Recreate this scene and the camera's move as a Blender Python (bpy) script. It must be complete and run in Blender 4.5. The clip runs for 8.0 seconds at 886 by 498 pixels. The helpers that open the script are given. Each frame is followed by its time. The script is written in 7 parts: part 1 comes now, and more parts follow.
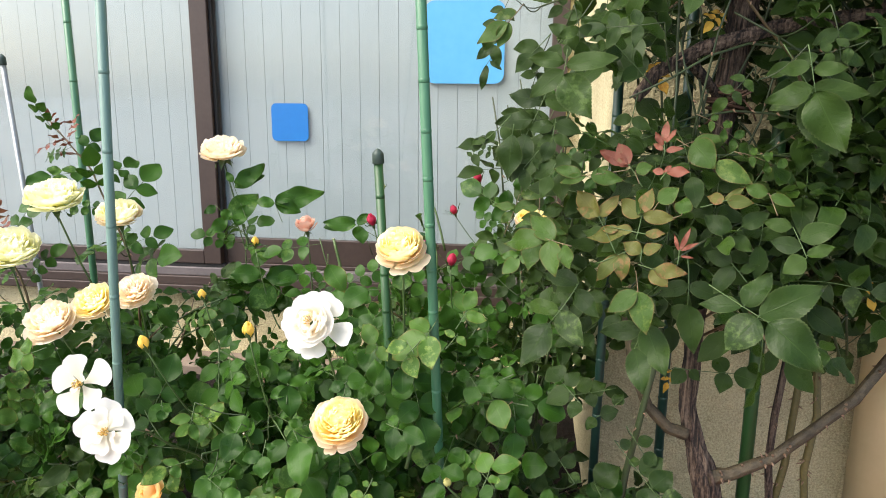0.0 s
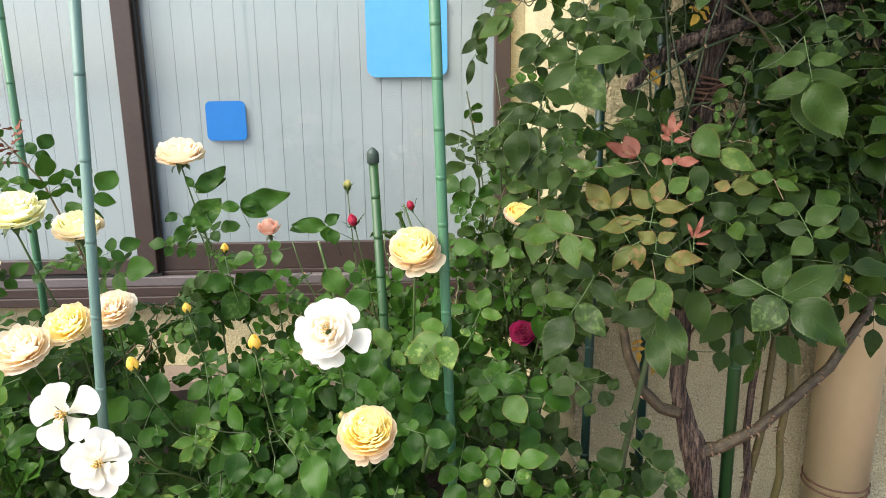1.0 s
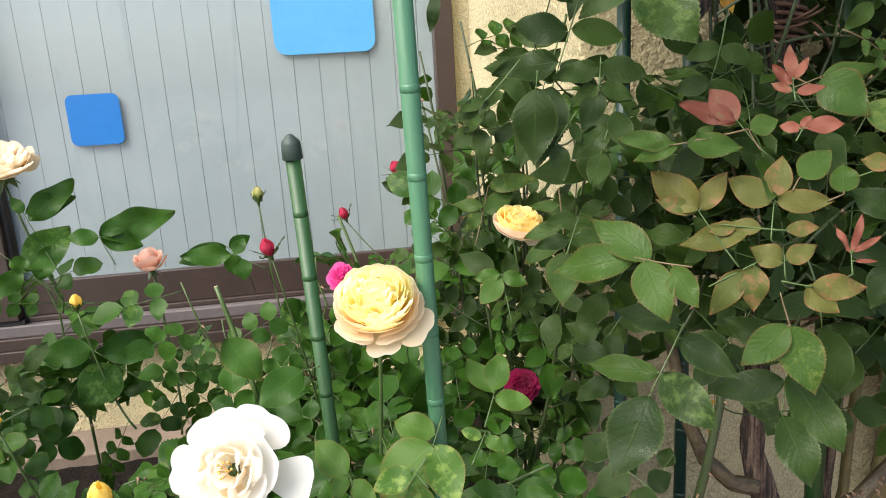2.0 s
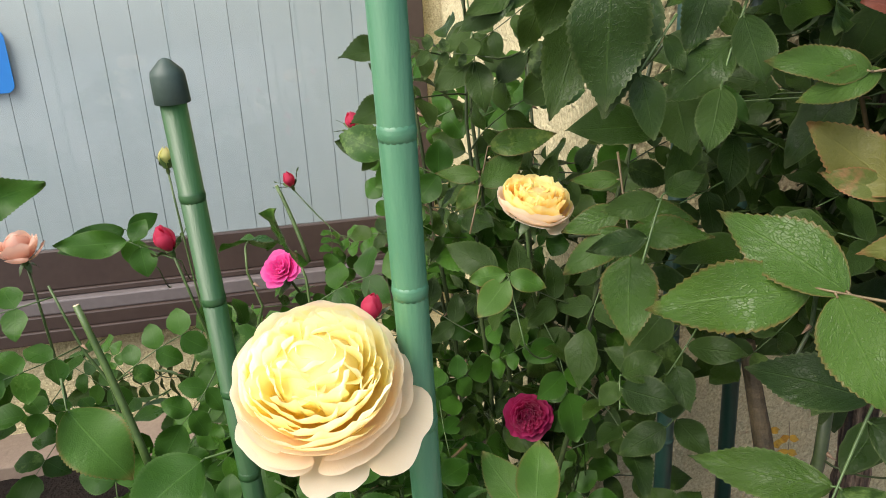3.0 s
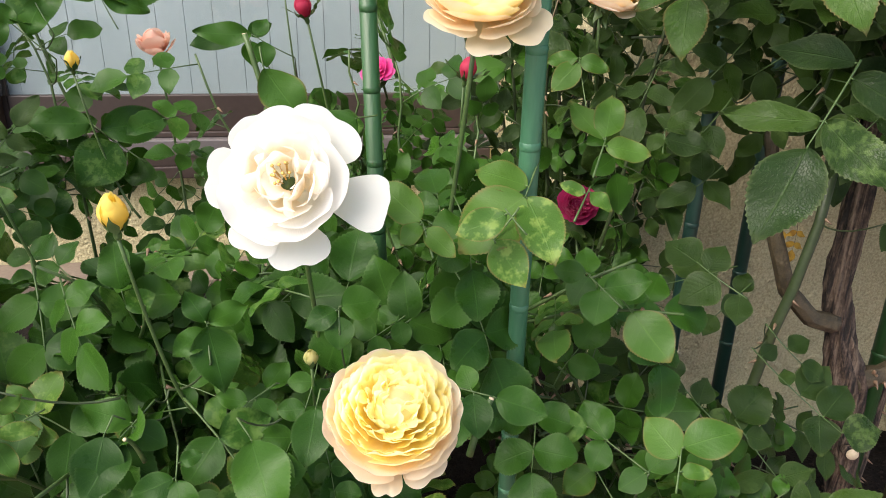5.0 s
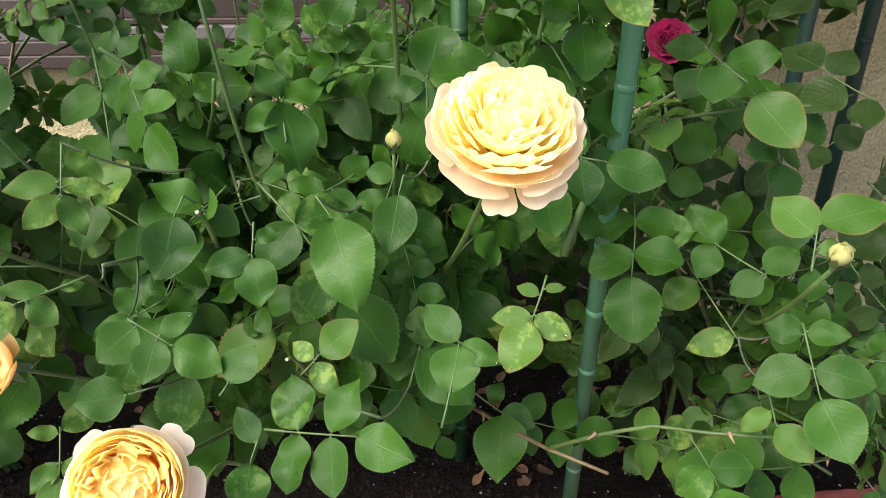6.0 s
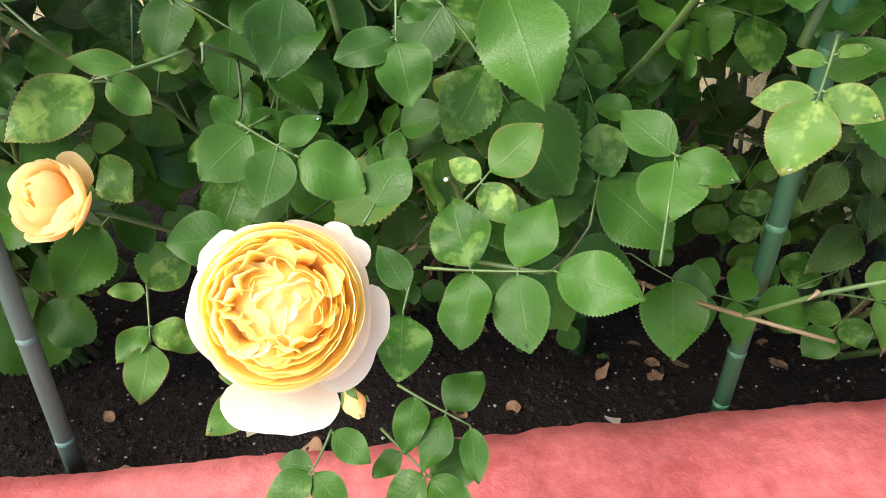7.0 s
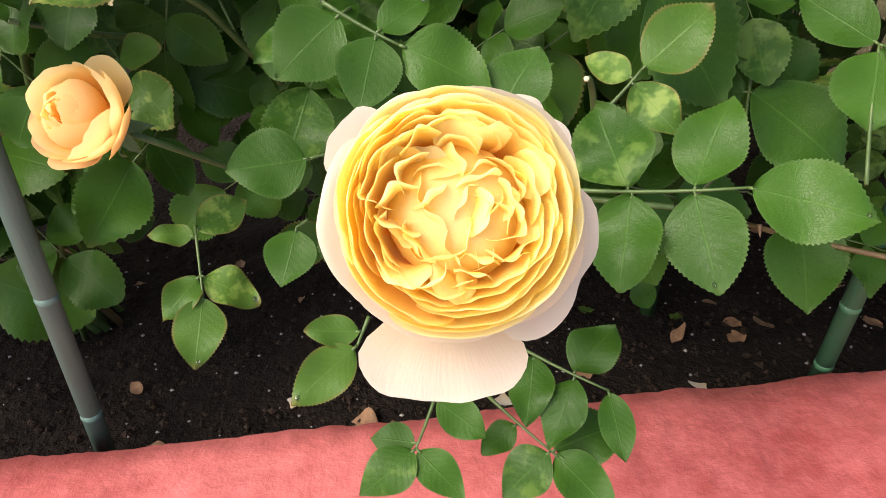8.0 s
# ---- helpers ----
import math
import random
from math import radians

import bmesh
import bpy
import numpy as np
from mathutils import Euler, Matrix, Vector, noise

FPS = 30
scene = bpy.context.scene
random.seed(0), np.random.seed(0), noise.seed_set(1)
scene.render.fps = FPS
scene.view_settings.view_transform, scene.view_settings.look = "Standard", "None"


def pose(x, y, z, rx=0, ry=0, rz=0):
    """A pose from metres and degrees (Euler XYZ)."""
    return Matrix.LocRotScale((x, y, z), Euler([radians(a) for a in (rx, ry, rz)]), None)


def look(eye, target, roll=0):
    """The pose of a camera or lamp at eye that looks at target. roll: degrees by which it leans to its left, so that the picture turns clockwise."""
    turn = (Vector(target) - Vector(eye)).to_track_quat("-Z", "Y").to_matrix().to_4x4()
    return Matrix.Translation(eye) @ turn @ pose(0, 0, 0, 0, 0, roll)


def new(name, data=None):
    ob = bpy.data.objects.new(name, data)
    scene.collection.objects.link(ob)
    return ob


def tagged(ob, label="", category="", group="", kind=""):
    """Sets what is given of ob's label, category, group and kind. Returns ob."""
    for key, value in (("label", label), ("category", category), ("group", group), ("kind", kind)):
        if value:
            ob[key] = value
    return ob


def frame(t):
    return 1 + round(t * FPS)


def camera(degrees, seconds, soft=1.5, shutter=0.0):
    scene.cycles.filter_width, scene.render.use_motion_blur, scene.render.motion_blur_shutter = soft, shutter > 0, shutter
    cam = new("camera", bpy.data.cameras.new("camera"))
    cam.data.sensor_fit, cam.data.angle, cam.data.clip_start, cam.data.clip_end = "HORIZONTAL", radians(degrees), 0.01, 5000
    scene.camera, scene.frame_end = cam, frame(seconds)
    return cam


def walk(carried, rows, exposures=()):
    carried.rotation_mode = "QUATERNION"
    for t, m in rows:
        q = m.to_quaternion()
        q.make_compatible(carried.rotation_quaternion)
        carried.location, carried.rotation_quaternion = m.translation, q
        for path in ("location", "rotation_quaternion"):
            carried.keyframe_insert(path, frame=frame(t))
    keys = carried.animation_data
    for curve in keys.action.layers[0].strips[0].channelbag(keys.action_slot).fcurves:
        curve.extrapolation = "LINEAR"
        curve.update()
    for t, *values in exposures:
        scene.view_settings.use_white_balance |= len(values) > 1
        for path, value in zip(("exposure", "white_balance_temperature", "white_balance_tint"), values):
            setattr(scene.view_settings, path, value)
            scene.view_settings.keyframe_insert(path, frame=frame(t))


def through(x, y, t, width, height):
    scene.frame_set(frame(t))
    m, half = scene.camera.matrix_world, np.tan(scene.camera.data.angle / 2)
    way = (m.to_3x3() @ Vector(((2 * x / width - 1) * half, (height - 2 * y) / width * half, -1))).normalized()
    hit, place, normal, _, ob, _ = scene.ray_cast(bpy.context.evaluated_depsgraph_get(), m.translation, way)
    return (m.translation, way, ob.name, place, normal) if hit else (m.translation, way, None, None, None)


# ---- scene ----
cam = camera(64.9, 8.0, 0.95)
EXPOSURE = [(0, 1.42, 6500, 10), (1.5, 1.36, 6500, 10), (3.0, 1.22, 6500, 10), (4.2, 1.22, 6500, 10), (5.5, 1.30, 6500, 10), (6.5, 1.78, 6400, 9), (7.0, 1.83, 6450, 9.5), (7.5, 1.62, 6600, 11), (8.0, 1.36, 6900, 14)]
PATH = [
    (0, (0.804, -2.485, 1.017), (0.577, -0.543, 0.596), 0.5),
    (0.5, (0.694, -2.515, 1.009), (0.574, -0.57, 0.559), -0.8),
    (1, (0.636, -2.475, 1.025), (0.684, -0.525, 0.58), -0.7),
    (1.5, (0.604, -2.304, 1.021), (0.785, -0.366, 0.561), -1.9),
    (1.7, (0.594, -2.19, 1.006), (0.812, -0.248, 0.577), -2.6),
    (2.8, (0.624, -1.752, 0.926), (0.971, 0.116, 0.299), -3.5),
    (3, (0.621, -1.734, 0.937), (0.985, 0.142, 0.346), -3.2),
    (3.5, (0.611, -1.753, 0.933), (0.976, 0.125, 0.349), -3.3),
    (4, (0.61, -1.821, 0.907), (1.019, 0.05, 0.331), -3.1),
    (4.2, (0.592, -1.858, 0.895), (0.98, 0.008, 0.289), -1.9),
    (5.3, (0.518, -1.934, 0.76), (0.764, -0.11, -0.024), 1.7),
    (5.5, (0.52, -1.929, 0.73), (0.74, -0.118, -0.089), 2.0),
    (5.9, (0.497, -1.931, 0.677), (0.652, -0.135, -0.191), 0.7),
    (6, (0.487, -1.927, 0.664), (0.638, -0.14, -0.219), 0.4),
    (6.2, (0.468, -1.915, 0.634), (0.553, -0.141, -0.285), -0.1),
    (6.5, (0.436, -1.898, 0.586), (0.478, -0.161, -0.405), -2.1),
    (7, (0.398, -1.843, 0.536), (0.45, -0.142, -0.514), -1.8),
    (7.5, (0.348, -1.799, 0.493), (0.386, -0.137, -0.619), -3.1),
    (8, (0.34, -1.785, 0.478), (0.387, -0.127, -0.639), -2.5),
]
walk(cam, [(t, look(eye, target, roll)) for t, eye, target, roll in PATH], EXPOSURE)

# ---- world and light ----
world = bpy.data.worlds.new("sky")
scene.world = world
world.use_nodes = True
wn = world.node_tree
sky = wn.nodes.new("ShaderNodeTexSky")
sky.sky_type, sky.sun_disc = "NISHITA", False
sky.sun_elevation, sky.sun_rotation = radians(48), radians(237)
sky.air_density, sky.dust_density, sky.ozone_density = 1.0, 4.0, 1.0
wn.links.new(sky.outputs[0], wn.nodes["Background"].inputs[0])
wn.nodes["Background"].inputs[1].default_value = 0.15
sun = new("sun", bpy.data.lights.new("sun", "SUN"))
sun.data.energy, sun.data.angle, sun.data.color = 1.5, radians(40), (1.0, 0.97, 0.92)
sun.matrix_world = look((-4.6, -3.0, 6.0), (0, 0, 0))

# ---- materials ----


def material(name, rough=0.6, metal=0.0, coat=0.0):
    m = bpy.data.materials.new(name)
    m.use_nodes = True
    b = m.node_tree.nodes["Principled BSDF"]
    b.inputs["Roughness"].default_value, b.inputs["Metallic"].default_value = rough, metal
    b.inputs["Coat Weight"].default_value = coat
    return m, m.node_tree, b


def node(tree, kind, **sets):
    n = tree.nodes.new(kind)
    for key, value in sets.items():
        if key in n.inputs:
            n.inputs[key].default_value = value
    return n


def noise_tex(tree, scale, detail=4.0, rough=0.55, space="Object", stretch=(1, 1, 1)):
    c = tree.nodes.new("ShaderNodeTexCoord")
    mp = tree.nodes.new("ShaderNodeMapping")
    mp.inputs["Scale"].default_value = stretch
    tree.links.new(c.outputs[space], mp.inputs["Vector"])
    n = node(tree, "ShaderNodeTexNoise", Scale=scale, Detail=detail, Roughness=rough)
    tree.links.new(mp.outputs[0], n.inputs["Vector"])
    return n.outputs["Fac"]


def ramp(tree, fac, *stops):
    r = tree.nodes.new("ShaderNodeValToRGB")
    while len(r.color_ramp.elements) < len(stops):
        r.color_ramp.elements.new(0.5)
    for e, (p, c) in zip(r.color_ramp.elements, stops):
        e.position, e.color = p, (*c, 1)
    tree.links.new(fac, r.inputs[0])
    return r.outputs[0]


def mix(tree, fac, a, b, mode="MIX"):
    m = tree.nodes.new("ShaderNodeMix")
    m.data_type, m.blend_type = "RGBA", mode
    for s, v in ((m.inputs[0], fac), (m.inputs[6], a), (m.inputs[7], b)):
        if isinstance(v, (int, float)):
            s.default_value = v
        elif isinstance(v, tuple):
            s.default_value = (*v, 1)
        else:
            tree.links.new(v, s)
    return m.outputs[2]


def calc(tree, op, a, b=0.0, c=0.0):
    m = tree.nodes.new("ShaderNodeMath")
    m.operation = op
    for s, v in zip(m.inputs, (a, b, c)):
        if isinstance(v, (int, float)):
            s.default_value = v
        else:
            tree.links.new(v, s)
    return m.outputs[0]


def bump(tree, bsdf, height, strength=0.3, distance=0.01):
    b = node(tree, "ShaderNodeBump", Strength=strength, Distance=distance)
    tree.links.new(height, b.inputs["Height"])
    tree.links.new(b.outputs[0], bsdf.inputs["Normal"])


def plain(name, dark, light, scale, rough=0.6, bump_scale=0, strength=0.3, depth=0.004, metal=0.0, coat=0.0, stretch=(1, 1, 1)):
    """Two tones mixed by noise at two scales, with fine relief."""
    m, t, b = material(name, rough, metal, coat)
    a = noise_tex(t, scale, 5, 0.6, stretch=stretch)
    c = noise_tex(t, scale * 9, 4, 0.6, stretch=stretch)
    f = calc(t, "MULTIPLY_ADD", c, 0.4, calc(t, "MULTIPLY", a, 0.6))
    t.links.new(ramp(t, f, (0.34, dark), (0.66, light)), b.inputs["Base Color"])
    if bump_scale:
        bump(t, b, noise_tex(t, bump_scale, 4, 0.6, stretch=stretch), strength, depth)
    return m


def leaf_material(name, dark, light, spot, spotted, rough=0.4, edge=None, through=0.15, relief=0.26, gloss=0.15):
    m, t, b = material(name, rough)
    b.inputs["Specular IOR Level"].default_value = gloss
    uv = t.nodes.new("ShaderNodeUVMap")
    sep = t.nodes.new("ShaderNodeSeparateXYZ")
    t.links.new(uv.outputs[0], sep.inputs[0])
    u, v = sep.outputs[0], calc(t, "ABSOLUTE", calc(t, "MULTIPLY_ADD", sep.outputs[1], 2.0, -1.0))
    geo, info = t.nodes.new("ShaderNodeNewGeometry"), t.nodes.new("ShaderNodeObjectInfo")
    rnd = calc(t, "FRACT", calc(t, "ADD", geo.outputs["Random Per Island"], info.outputs["Random"]))
    base = mix(t, rnd, dark, light)
    blotch = noise_tex(t, 30, 3, 0.6)
    base = mix(t, calc(t, "MULTIPLY", blotch, 0.35), base, tuple(min(1, c * 1.5) for c in light))
    # pale mottling on some leaflets
    sick = calc(t, "GREATER_THAN", calc(t, "FRACT", calc(t, "MULTIPLY", rnd, 7.3)), 1 - spotted)
    patch = ramp(t, noise_tex(t, 75, 3, 0.7), (0.5, (0, 0, 0)), (0.62, (1, 1, 1)))
    base = mix(t, calc(t, "MULTIPLY", calc(t, "MULTIPLY", sick, patch), 0.6), base, spot)
    # veins: side veins curving to the edge, a midrib and a fine net between
    side = calc(t, "FRACT", calc(t, "MULTIPLY_ADD", u, 9.0, calc(t, "MULTIPLY", v, -2.4)))
    off = calc(t, "ABSOLUTE", calc(t, "SUBTRACT", side, 0.5))
    vein = ramp(t, off, (0.0, (1, 1, 1)), (0.09, (0, 0, 0)))
    rib = ramp(t, v, (0.012, (1, 1, 1)), (0.045, (0, 0, 0)))
    line = calc(t, "MAXIMUM", calc(t, "MULTIPLY", vein, 0.07), calc(t, "MULTIPLY", rib, 0.24))
    net = node(t, "ShaderNodeTexVoronoi", Scale=26.0)
    net.feature = "DISTANCE_TO_EDGE"
    t.links.new(uv.outputs[0], net.inputs["Vector"])
    cell = ramp(t, net.outputs["Distance"], (0.0, (1, 1, 1)), (0.10, (0, 0, 0)))
    base = mix(t, calc(t, "MULTIPLY", cell, 0.09), base, tuple(c * 1.6 + 0.01 for c in light))
    base = mix(t, line, base, tuple(c * 1.8 + 0.012 for c in light))
    if edge:
        rim = ramp(t, calc(t, "MAXIMUM", v, u), (0.88, (0, 0, 0)), (1.0, (1, 1, 1)))
        base = mix(t, calc(t, "MULTIPLY", rim, 0.5), base, edge)
    # brownish tips on a few
    worn = calc(t, "GREATER_THAN", calc(t, "FRACT", calc(t, "MULTIPLY", rnd, 13.7)), 0.95)
    tipped = ramp(t, calc(t, "MULTIPLY_ADD", noise_tex(t, 90, 3), 0.5, u), (1.08, (0, 0, 0)), (1.32, (1, 1, 1)))
    base = mix(t, calc(t, "MULTIPLY", calc(t, "MULTIPLY", worn, tipped), 0.5), base, (0.13, 0.07, 0.035))
    t.links.new(base, b.inputs["Base Color"])
    t.links.new(ramp(t, noise_tex(t, 55, 3), (0.3, (rough - 0.1,) * 3), (0.7, (rough + 0.12,) * 3)), b.inputs["Roughness"])
    pillow = calc(t, "MULTIPLY_ADD", rib, -0.5, calc(t, "MULTIPLY", off, 0.4))
    height = calc(t, "MULTIPLY_ADD", noise_tex(t, 140, 2), 0.5, calc(t, "MULTIPLY_ADD", cell, -0.25, pillow))
    bump(t, b, calc(t, "MULTIPLY_ADD", noise_tex(t, 45, 2), 1.2, height), relief, 0.0012)
    tr = t.nodes.new("ShaderNodeBsdfTranslucent")
    t.links.new(mix(t, 0.5, base, tuple(min(1, c * 2.0) for c in light)), tr.inputs[0])
    sh = t.nodes.new("ShaderNodeMixShader")
    sh.inputs[0].default_value = through
    t.links.new(b.outputs[0], sh.inputs[1])
    t.links.new(tr.outputs[0], sh.inputs[2])
    t.links.new(sh.outputs[0], t.nodes["Material Output"].inputs["Surface"])
    return m


def petal_material(name, base, middle, tip, rough=0.55, through=0.62):
    m, t, b = material(name, rough)
    uv = t.nodes.new("ShaderNodeUVMap")
    sep = t.nodes.new("ShaderNodeSeparateXYZ")
    t.links.new(uv.outputs[0], sep.inputs[0])
    info = t.nodes.new("ShaderNodeObjectInfo")
    f = calc(t, "MULTIPLY_ADD", calc(t, "SUBTRACT", info.outputs["Random"], 0.5), 0.25, sep.outputs[0])
    f = calc(t, "MULTIPLY_ADD", calc(t, "SUBTRACT", noise_tex(t, 60, 3), 0.5), 0.3, f)
    col = ramp(t, f, (0.05, base), (0.5, middle), (0.95, tip))
    t.links.new(col, b.inputs["Base Color"])
    streak = node(t, "ShaderNodeTexNoise", Scale=6.0, Detail=3.0)
    mp = t.nodes.new("ShaderNodeMapping")
    mp.inputs["Scale"].default_value = (0.6, 9, 1)
    t.links.new(uv.outputs[0], mp.inputs[0])
    t.links.new(mp.outputs[0], streak.inputs["Vector"])
    bump(t, b, streak.outputs["Fac"], 0.25, 0.001)
    b.inputs["Sheen Weight"].default_value = 0.15
    tr = t.nodes.new("ShaderNodeBsdfTranslucent")
    t.links.new(col, tr.inputs[0])
    sh = t.nodes.new("ShaderNodeMixShader")
    sh.inputs[0].default_value = through
    t.links.new(b.outputs[0], sh.inputs[1])
    t.links.new(tr.outputs[0], sh.inputs[2])
    t.links.new(sh.outputs[0], t.nodes["Material Output"].inputs["Surface"])
    return m


def stucco_material(name, dark, light):
    m, t, b = material(name, 0.9)
    big = noise_tex(t, 2.2, 4, 0.6)
    fine = noise_tex(t, 230, 4, 0.7)
    f = calc(t, "MULTIPLY_ADD", fine, 0.6, calc(t, "MULTIPLY", big, 0.4))
    # Shade in the grain's pits is put into the colour with the fine noise.
    t.links.new(ramp(t, f, (0.40, tuple(c * 0.66 for c in dark)), (0.58, light)), b.inputs["Base Color"])
    c = t.nodes.new("ShaderNodeTexCoord")
    vor = node(t, "ShaderNodeTexVoronoi", Scale=105.0)
    vor.feature = "SMOOTH_F1"
    warp = node(t, "ShaderNodeTexNoise", Scale=40.0)
    t.links.new(c.outputs["Object"], warp.inputs["Vector"])
    t.links.new(mix(t, 0.03, c.outputs["Object"], warp.outputs["Color"]), vor.inputs["Vector"])
    lump = calc(t, "MULTIPLY_ADD", fine, 0.6, calc(t, "MULTIPLY", vor.outputs["Distance"], -1.0))
    bump(t, b, lump, 0.9, 0.006)
    return m


def bark_material():
    """Old rose bark: fissures along the limb, their shade painted dark, between grey-brown ridges."""
    m, t, b = material("bark_grey_brown", 0.85)
    ridge = noise_tex(t, 42, 6, 0.62, stretch=(4.2, 4.2, 0.16))
    fleck = noise_tex(t, 160, 3, 0.6)
    f = calc(t, "MULTIPLY_ADD", fleck, 0.18, calc(t, "MULTIPLY", ridge, 0.82))
    t.links.new(ramp(t, f, (0.42, (0.010, 0.007, 0.005)), (0.49, (0.062, 0.038, 0.026)), (0.60, (0.175, 0.125, 0.088))), b.inputs["Base Color"])
    bump(t, b, f, 1.0, 0.012)
    return m


def kerb_material():
    """Thick worn red paint on rough concrete: broad fading, small pits and a few dark scuffs."""
    m, t, b = material("kerb_red_paint", 0.5)
    broad = noise_tex(t, 5, 4, 0.6)
    fine = noise_tex(t, 60, 5, 0.65)
    f = calc(t, "MULTIPLY_ADD", fine, 0.5, calc(t, "MULTIPLY", broad, 0.5))
    col = ramp(t, f, (0.36, (0.30, 0.058, 0.054)), (0.62, (0.50, 0.138, 0.133)))
    scuff = ramp(t, noise_tex(t, 24, 5, 0.75, stretch=(1, 2.2, 1)), (0.66, (0, 0, 0)), (0.74, (1, 1, 1)))
    col = mix(t, calc(t, "MULTIPLY", scuff, 0.35), col, (0.16, 0.050, 0.048))
    t.links.new(col, b.inputs["Base Color"])
    lump = calc(t, "MULTIPLY_ADD", noise_tex(t, 190, 4, 0.7), 0.5, noise_tex(t, 42, 5, 0.6))
    bump(t, b, lump, 0.34, 0.006)
    return m


LEAF_BUSH = leaf_material("rose_leaf_green", (0.0085, 0.033, 0.0038), (0.0325, 0.088, 0.0088), (0.10, 0.17, 0.035), 0.17, 0.33, (0.070, 0.12, 0.035))
LEAF_PALE = leaf_material("rose_leaf_light_green", (0.025, 0.071, 0.0095), (0.053, 0.112, 0.0155), (0.20, 0.28, 0.06), 0.3, 0.33, (0.18, 0.09, 0.04))
LEAF_CLIMB = leaf_material("climber_leaf_dark_green", (0.0054, 0.0170, 0.0027), (0.0255, 0.0535, 0.0062), (0.08, 0.13, 0.03), 0.08, 0.35, (0.085, 0.110, 0.040), relief=0.55, gloss=0.18)
LEAF_MID = leaf_material("climber_leaf_light_green", (0.017, 0.045, 0.0060), (0.039, 0.080, 0.0105), (0.11, 0.15, 0.03), 0.2, 0.30, (0.15, 0.06, 0.03), relief=0.55, gloss=0.18)
LEAF_BRONZE = leaf_material("young_leaf_bronze", (0.036, 0.064, 0.012), (0.085, 0.086, 0.020), (0.20, 0.09, 0.045), 0.4, 0.32, (0.28, 0.08, 0.05), relief=0.46)
LEAF_RED = leaf_material("young_leaf_red", (0.088, 0.024, 0.014), (0.165, 0.058, 0.036), (0.12, 0.12, 0.05), 0.3, 0.35, through=0.12)
LEAF_YELLOW = leaf_material("dying_leaf_yellow", (0.42, 0.22, 0.03), (0.50, 0.32, 0.05), (0.22, 0.08, 0.02), 0.6, 0.5)
STEM = plain("rose_stem_green", (0.032, 0.066, 0.015), (0.070, 0.118, 0.028), 25, 0.5)
STEM_DARK = plain("climber_stem_dark_green", (0.018, 0.034, 0.010), (0.045, 0.064, 0.020), 25, 0.5)
CUT = plain("cut_wood_pale", (0.48, 0.38, 0.24), (0.62, 0.52, 0.36), 300, 0.8)
STEM_RED = plain("rose_stem_reddish", (0.084, 0.0504, 0.0252), (0.1344, 0.1008, 0.042), 25, 0.5)
THORN = plain("thorn_pinkish", (0.17, 0.10, 0.06), (0.28, 0.18, 0.11), 60, 0.5)
BARK = bark_material()
LIMB = plain("limb_olive_brown", (0.022, 0.017, 0.008), (0.100, 0.074, 0.038), 70, 0.6, 130, 0.8, 0.004)
CANE_OLIVE = plain("cane_olive", (0.055, 0.055, 0.016), (0.13, 0.105, 0.034), 22, 0.55, 120, 0.3, 0.002)
YELLOW_IN = petal_material("petal_yellow", (0.99, 0.83, 0.21), (0.99, 0.91, 0.45), (0.99, 0.945, 0.66), through=0.74)
YELLOW_BUD = petal_material("petal_bud_yellow", (0.76, 0.70, 0.14), (0.91, 0.72, 0.14), (0.93, 0.78, 0.22))
YELLOW_OUT = petal_material("petal_yellow_outer", (0.98, 0.74, 0.38), (0.98, 0.80, 0.54), (0.98, 0.87, 0.69), through=0.68)
APRICOT_IN = petal_material("petal_apricot_yellow", (0.99, 0.56, 0.075), (0.99, 0.75, 0.20), (0.99, 0.91, 0.48))
APRICOT_OUT = petal_material("petal_pale_peach", (0.95, 0.72, 0.42), (0.93, 0.81, 0.65), (0.93, 0.85, 0.74))
CREAM = petal_material("petal_cream", (0.97, 0.76, 0.44), (0.97, 0.85, 0.64), (0.97, 0.90, 0.77))
GREEN_BUD = petal_material("petal_bud_greenish", (0.24, 0.34, 0.08), (0.46, 0.50, 0.16), (0.72, 0.66, 0.30))
LEMON = petal_material("petal_lemon_cream", (0.92, 0.91, 0.42), (0.95, 0.94, 0.60), (0.96, 0.95, 0.74))
PURE_WHITE = petal_material("petal_pure_white", (0.95, 0.89, 0.72), (0.96, 0.94, 0.89), (0.96, 0.955, 0.94))
WHITE = petal_material("petal_white", (0.93, 0.79, 0.56), (0.94, 0.88, 0.77), (0.95, 0.92, 0.87))
ORANGE = petal_material("petal_orange", (0.96, 0.56, 0.12), (0.97, 0.70, 0.26), (0.97, 0.78, 0.40))
PEACH = petal_material("petal_pink_peach", (0.88, 0.54, 0.32), (0.90, 0.56, 0.42), (0.92, 0.68, 0.56))
CRIMSON = petal_material("petal_crimson", (0.30, 0.01, 0.06), (0.42, 0.012, 0.10), (0.50, 0.03, 0.16))
RED_BUD = petal_material("petal_rose_red", (0.50, 0.02, 0.08), (0.60, 0.03, 0.10), (0.66, 0.06, 0.14))
MAGENTA = petal_material("petal_magenta", (0.70, 0.03, 0.26), (0.78, 0.05, 0.34), (0.80, 0.12, 0.42))
STAMEN = plain("stamen_ochre", (0.50, 0.28, 0.06), (0.78, 0.52, 0.14), 200, 0.7)
STUCCO = stucco_material("stucco_cream", (0.4956, 0.4284, 0.2352), (0.6132, 0.546, 0.336))
FOOTING = plain("footing_pink_concrete", (0.13, 0.098, 0.074), (0.20, 0.155, 0.118), 9, 0.85, 70, 0.5, 0.004)
KERB = kerb_material()
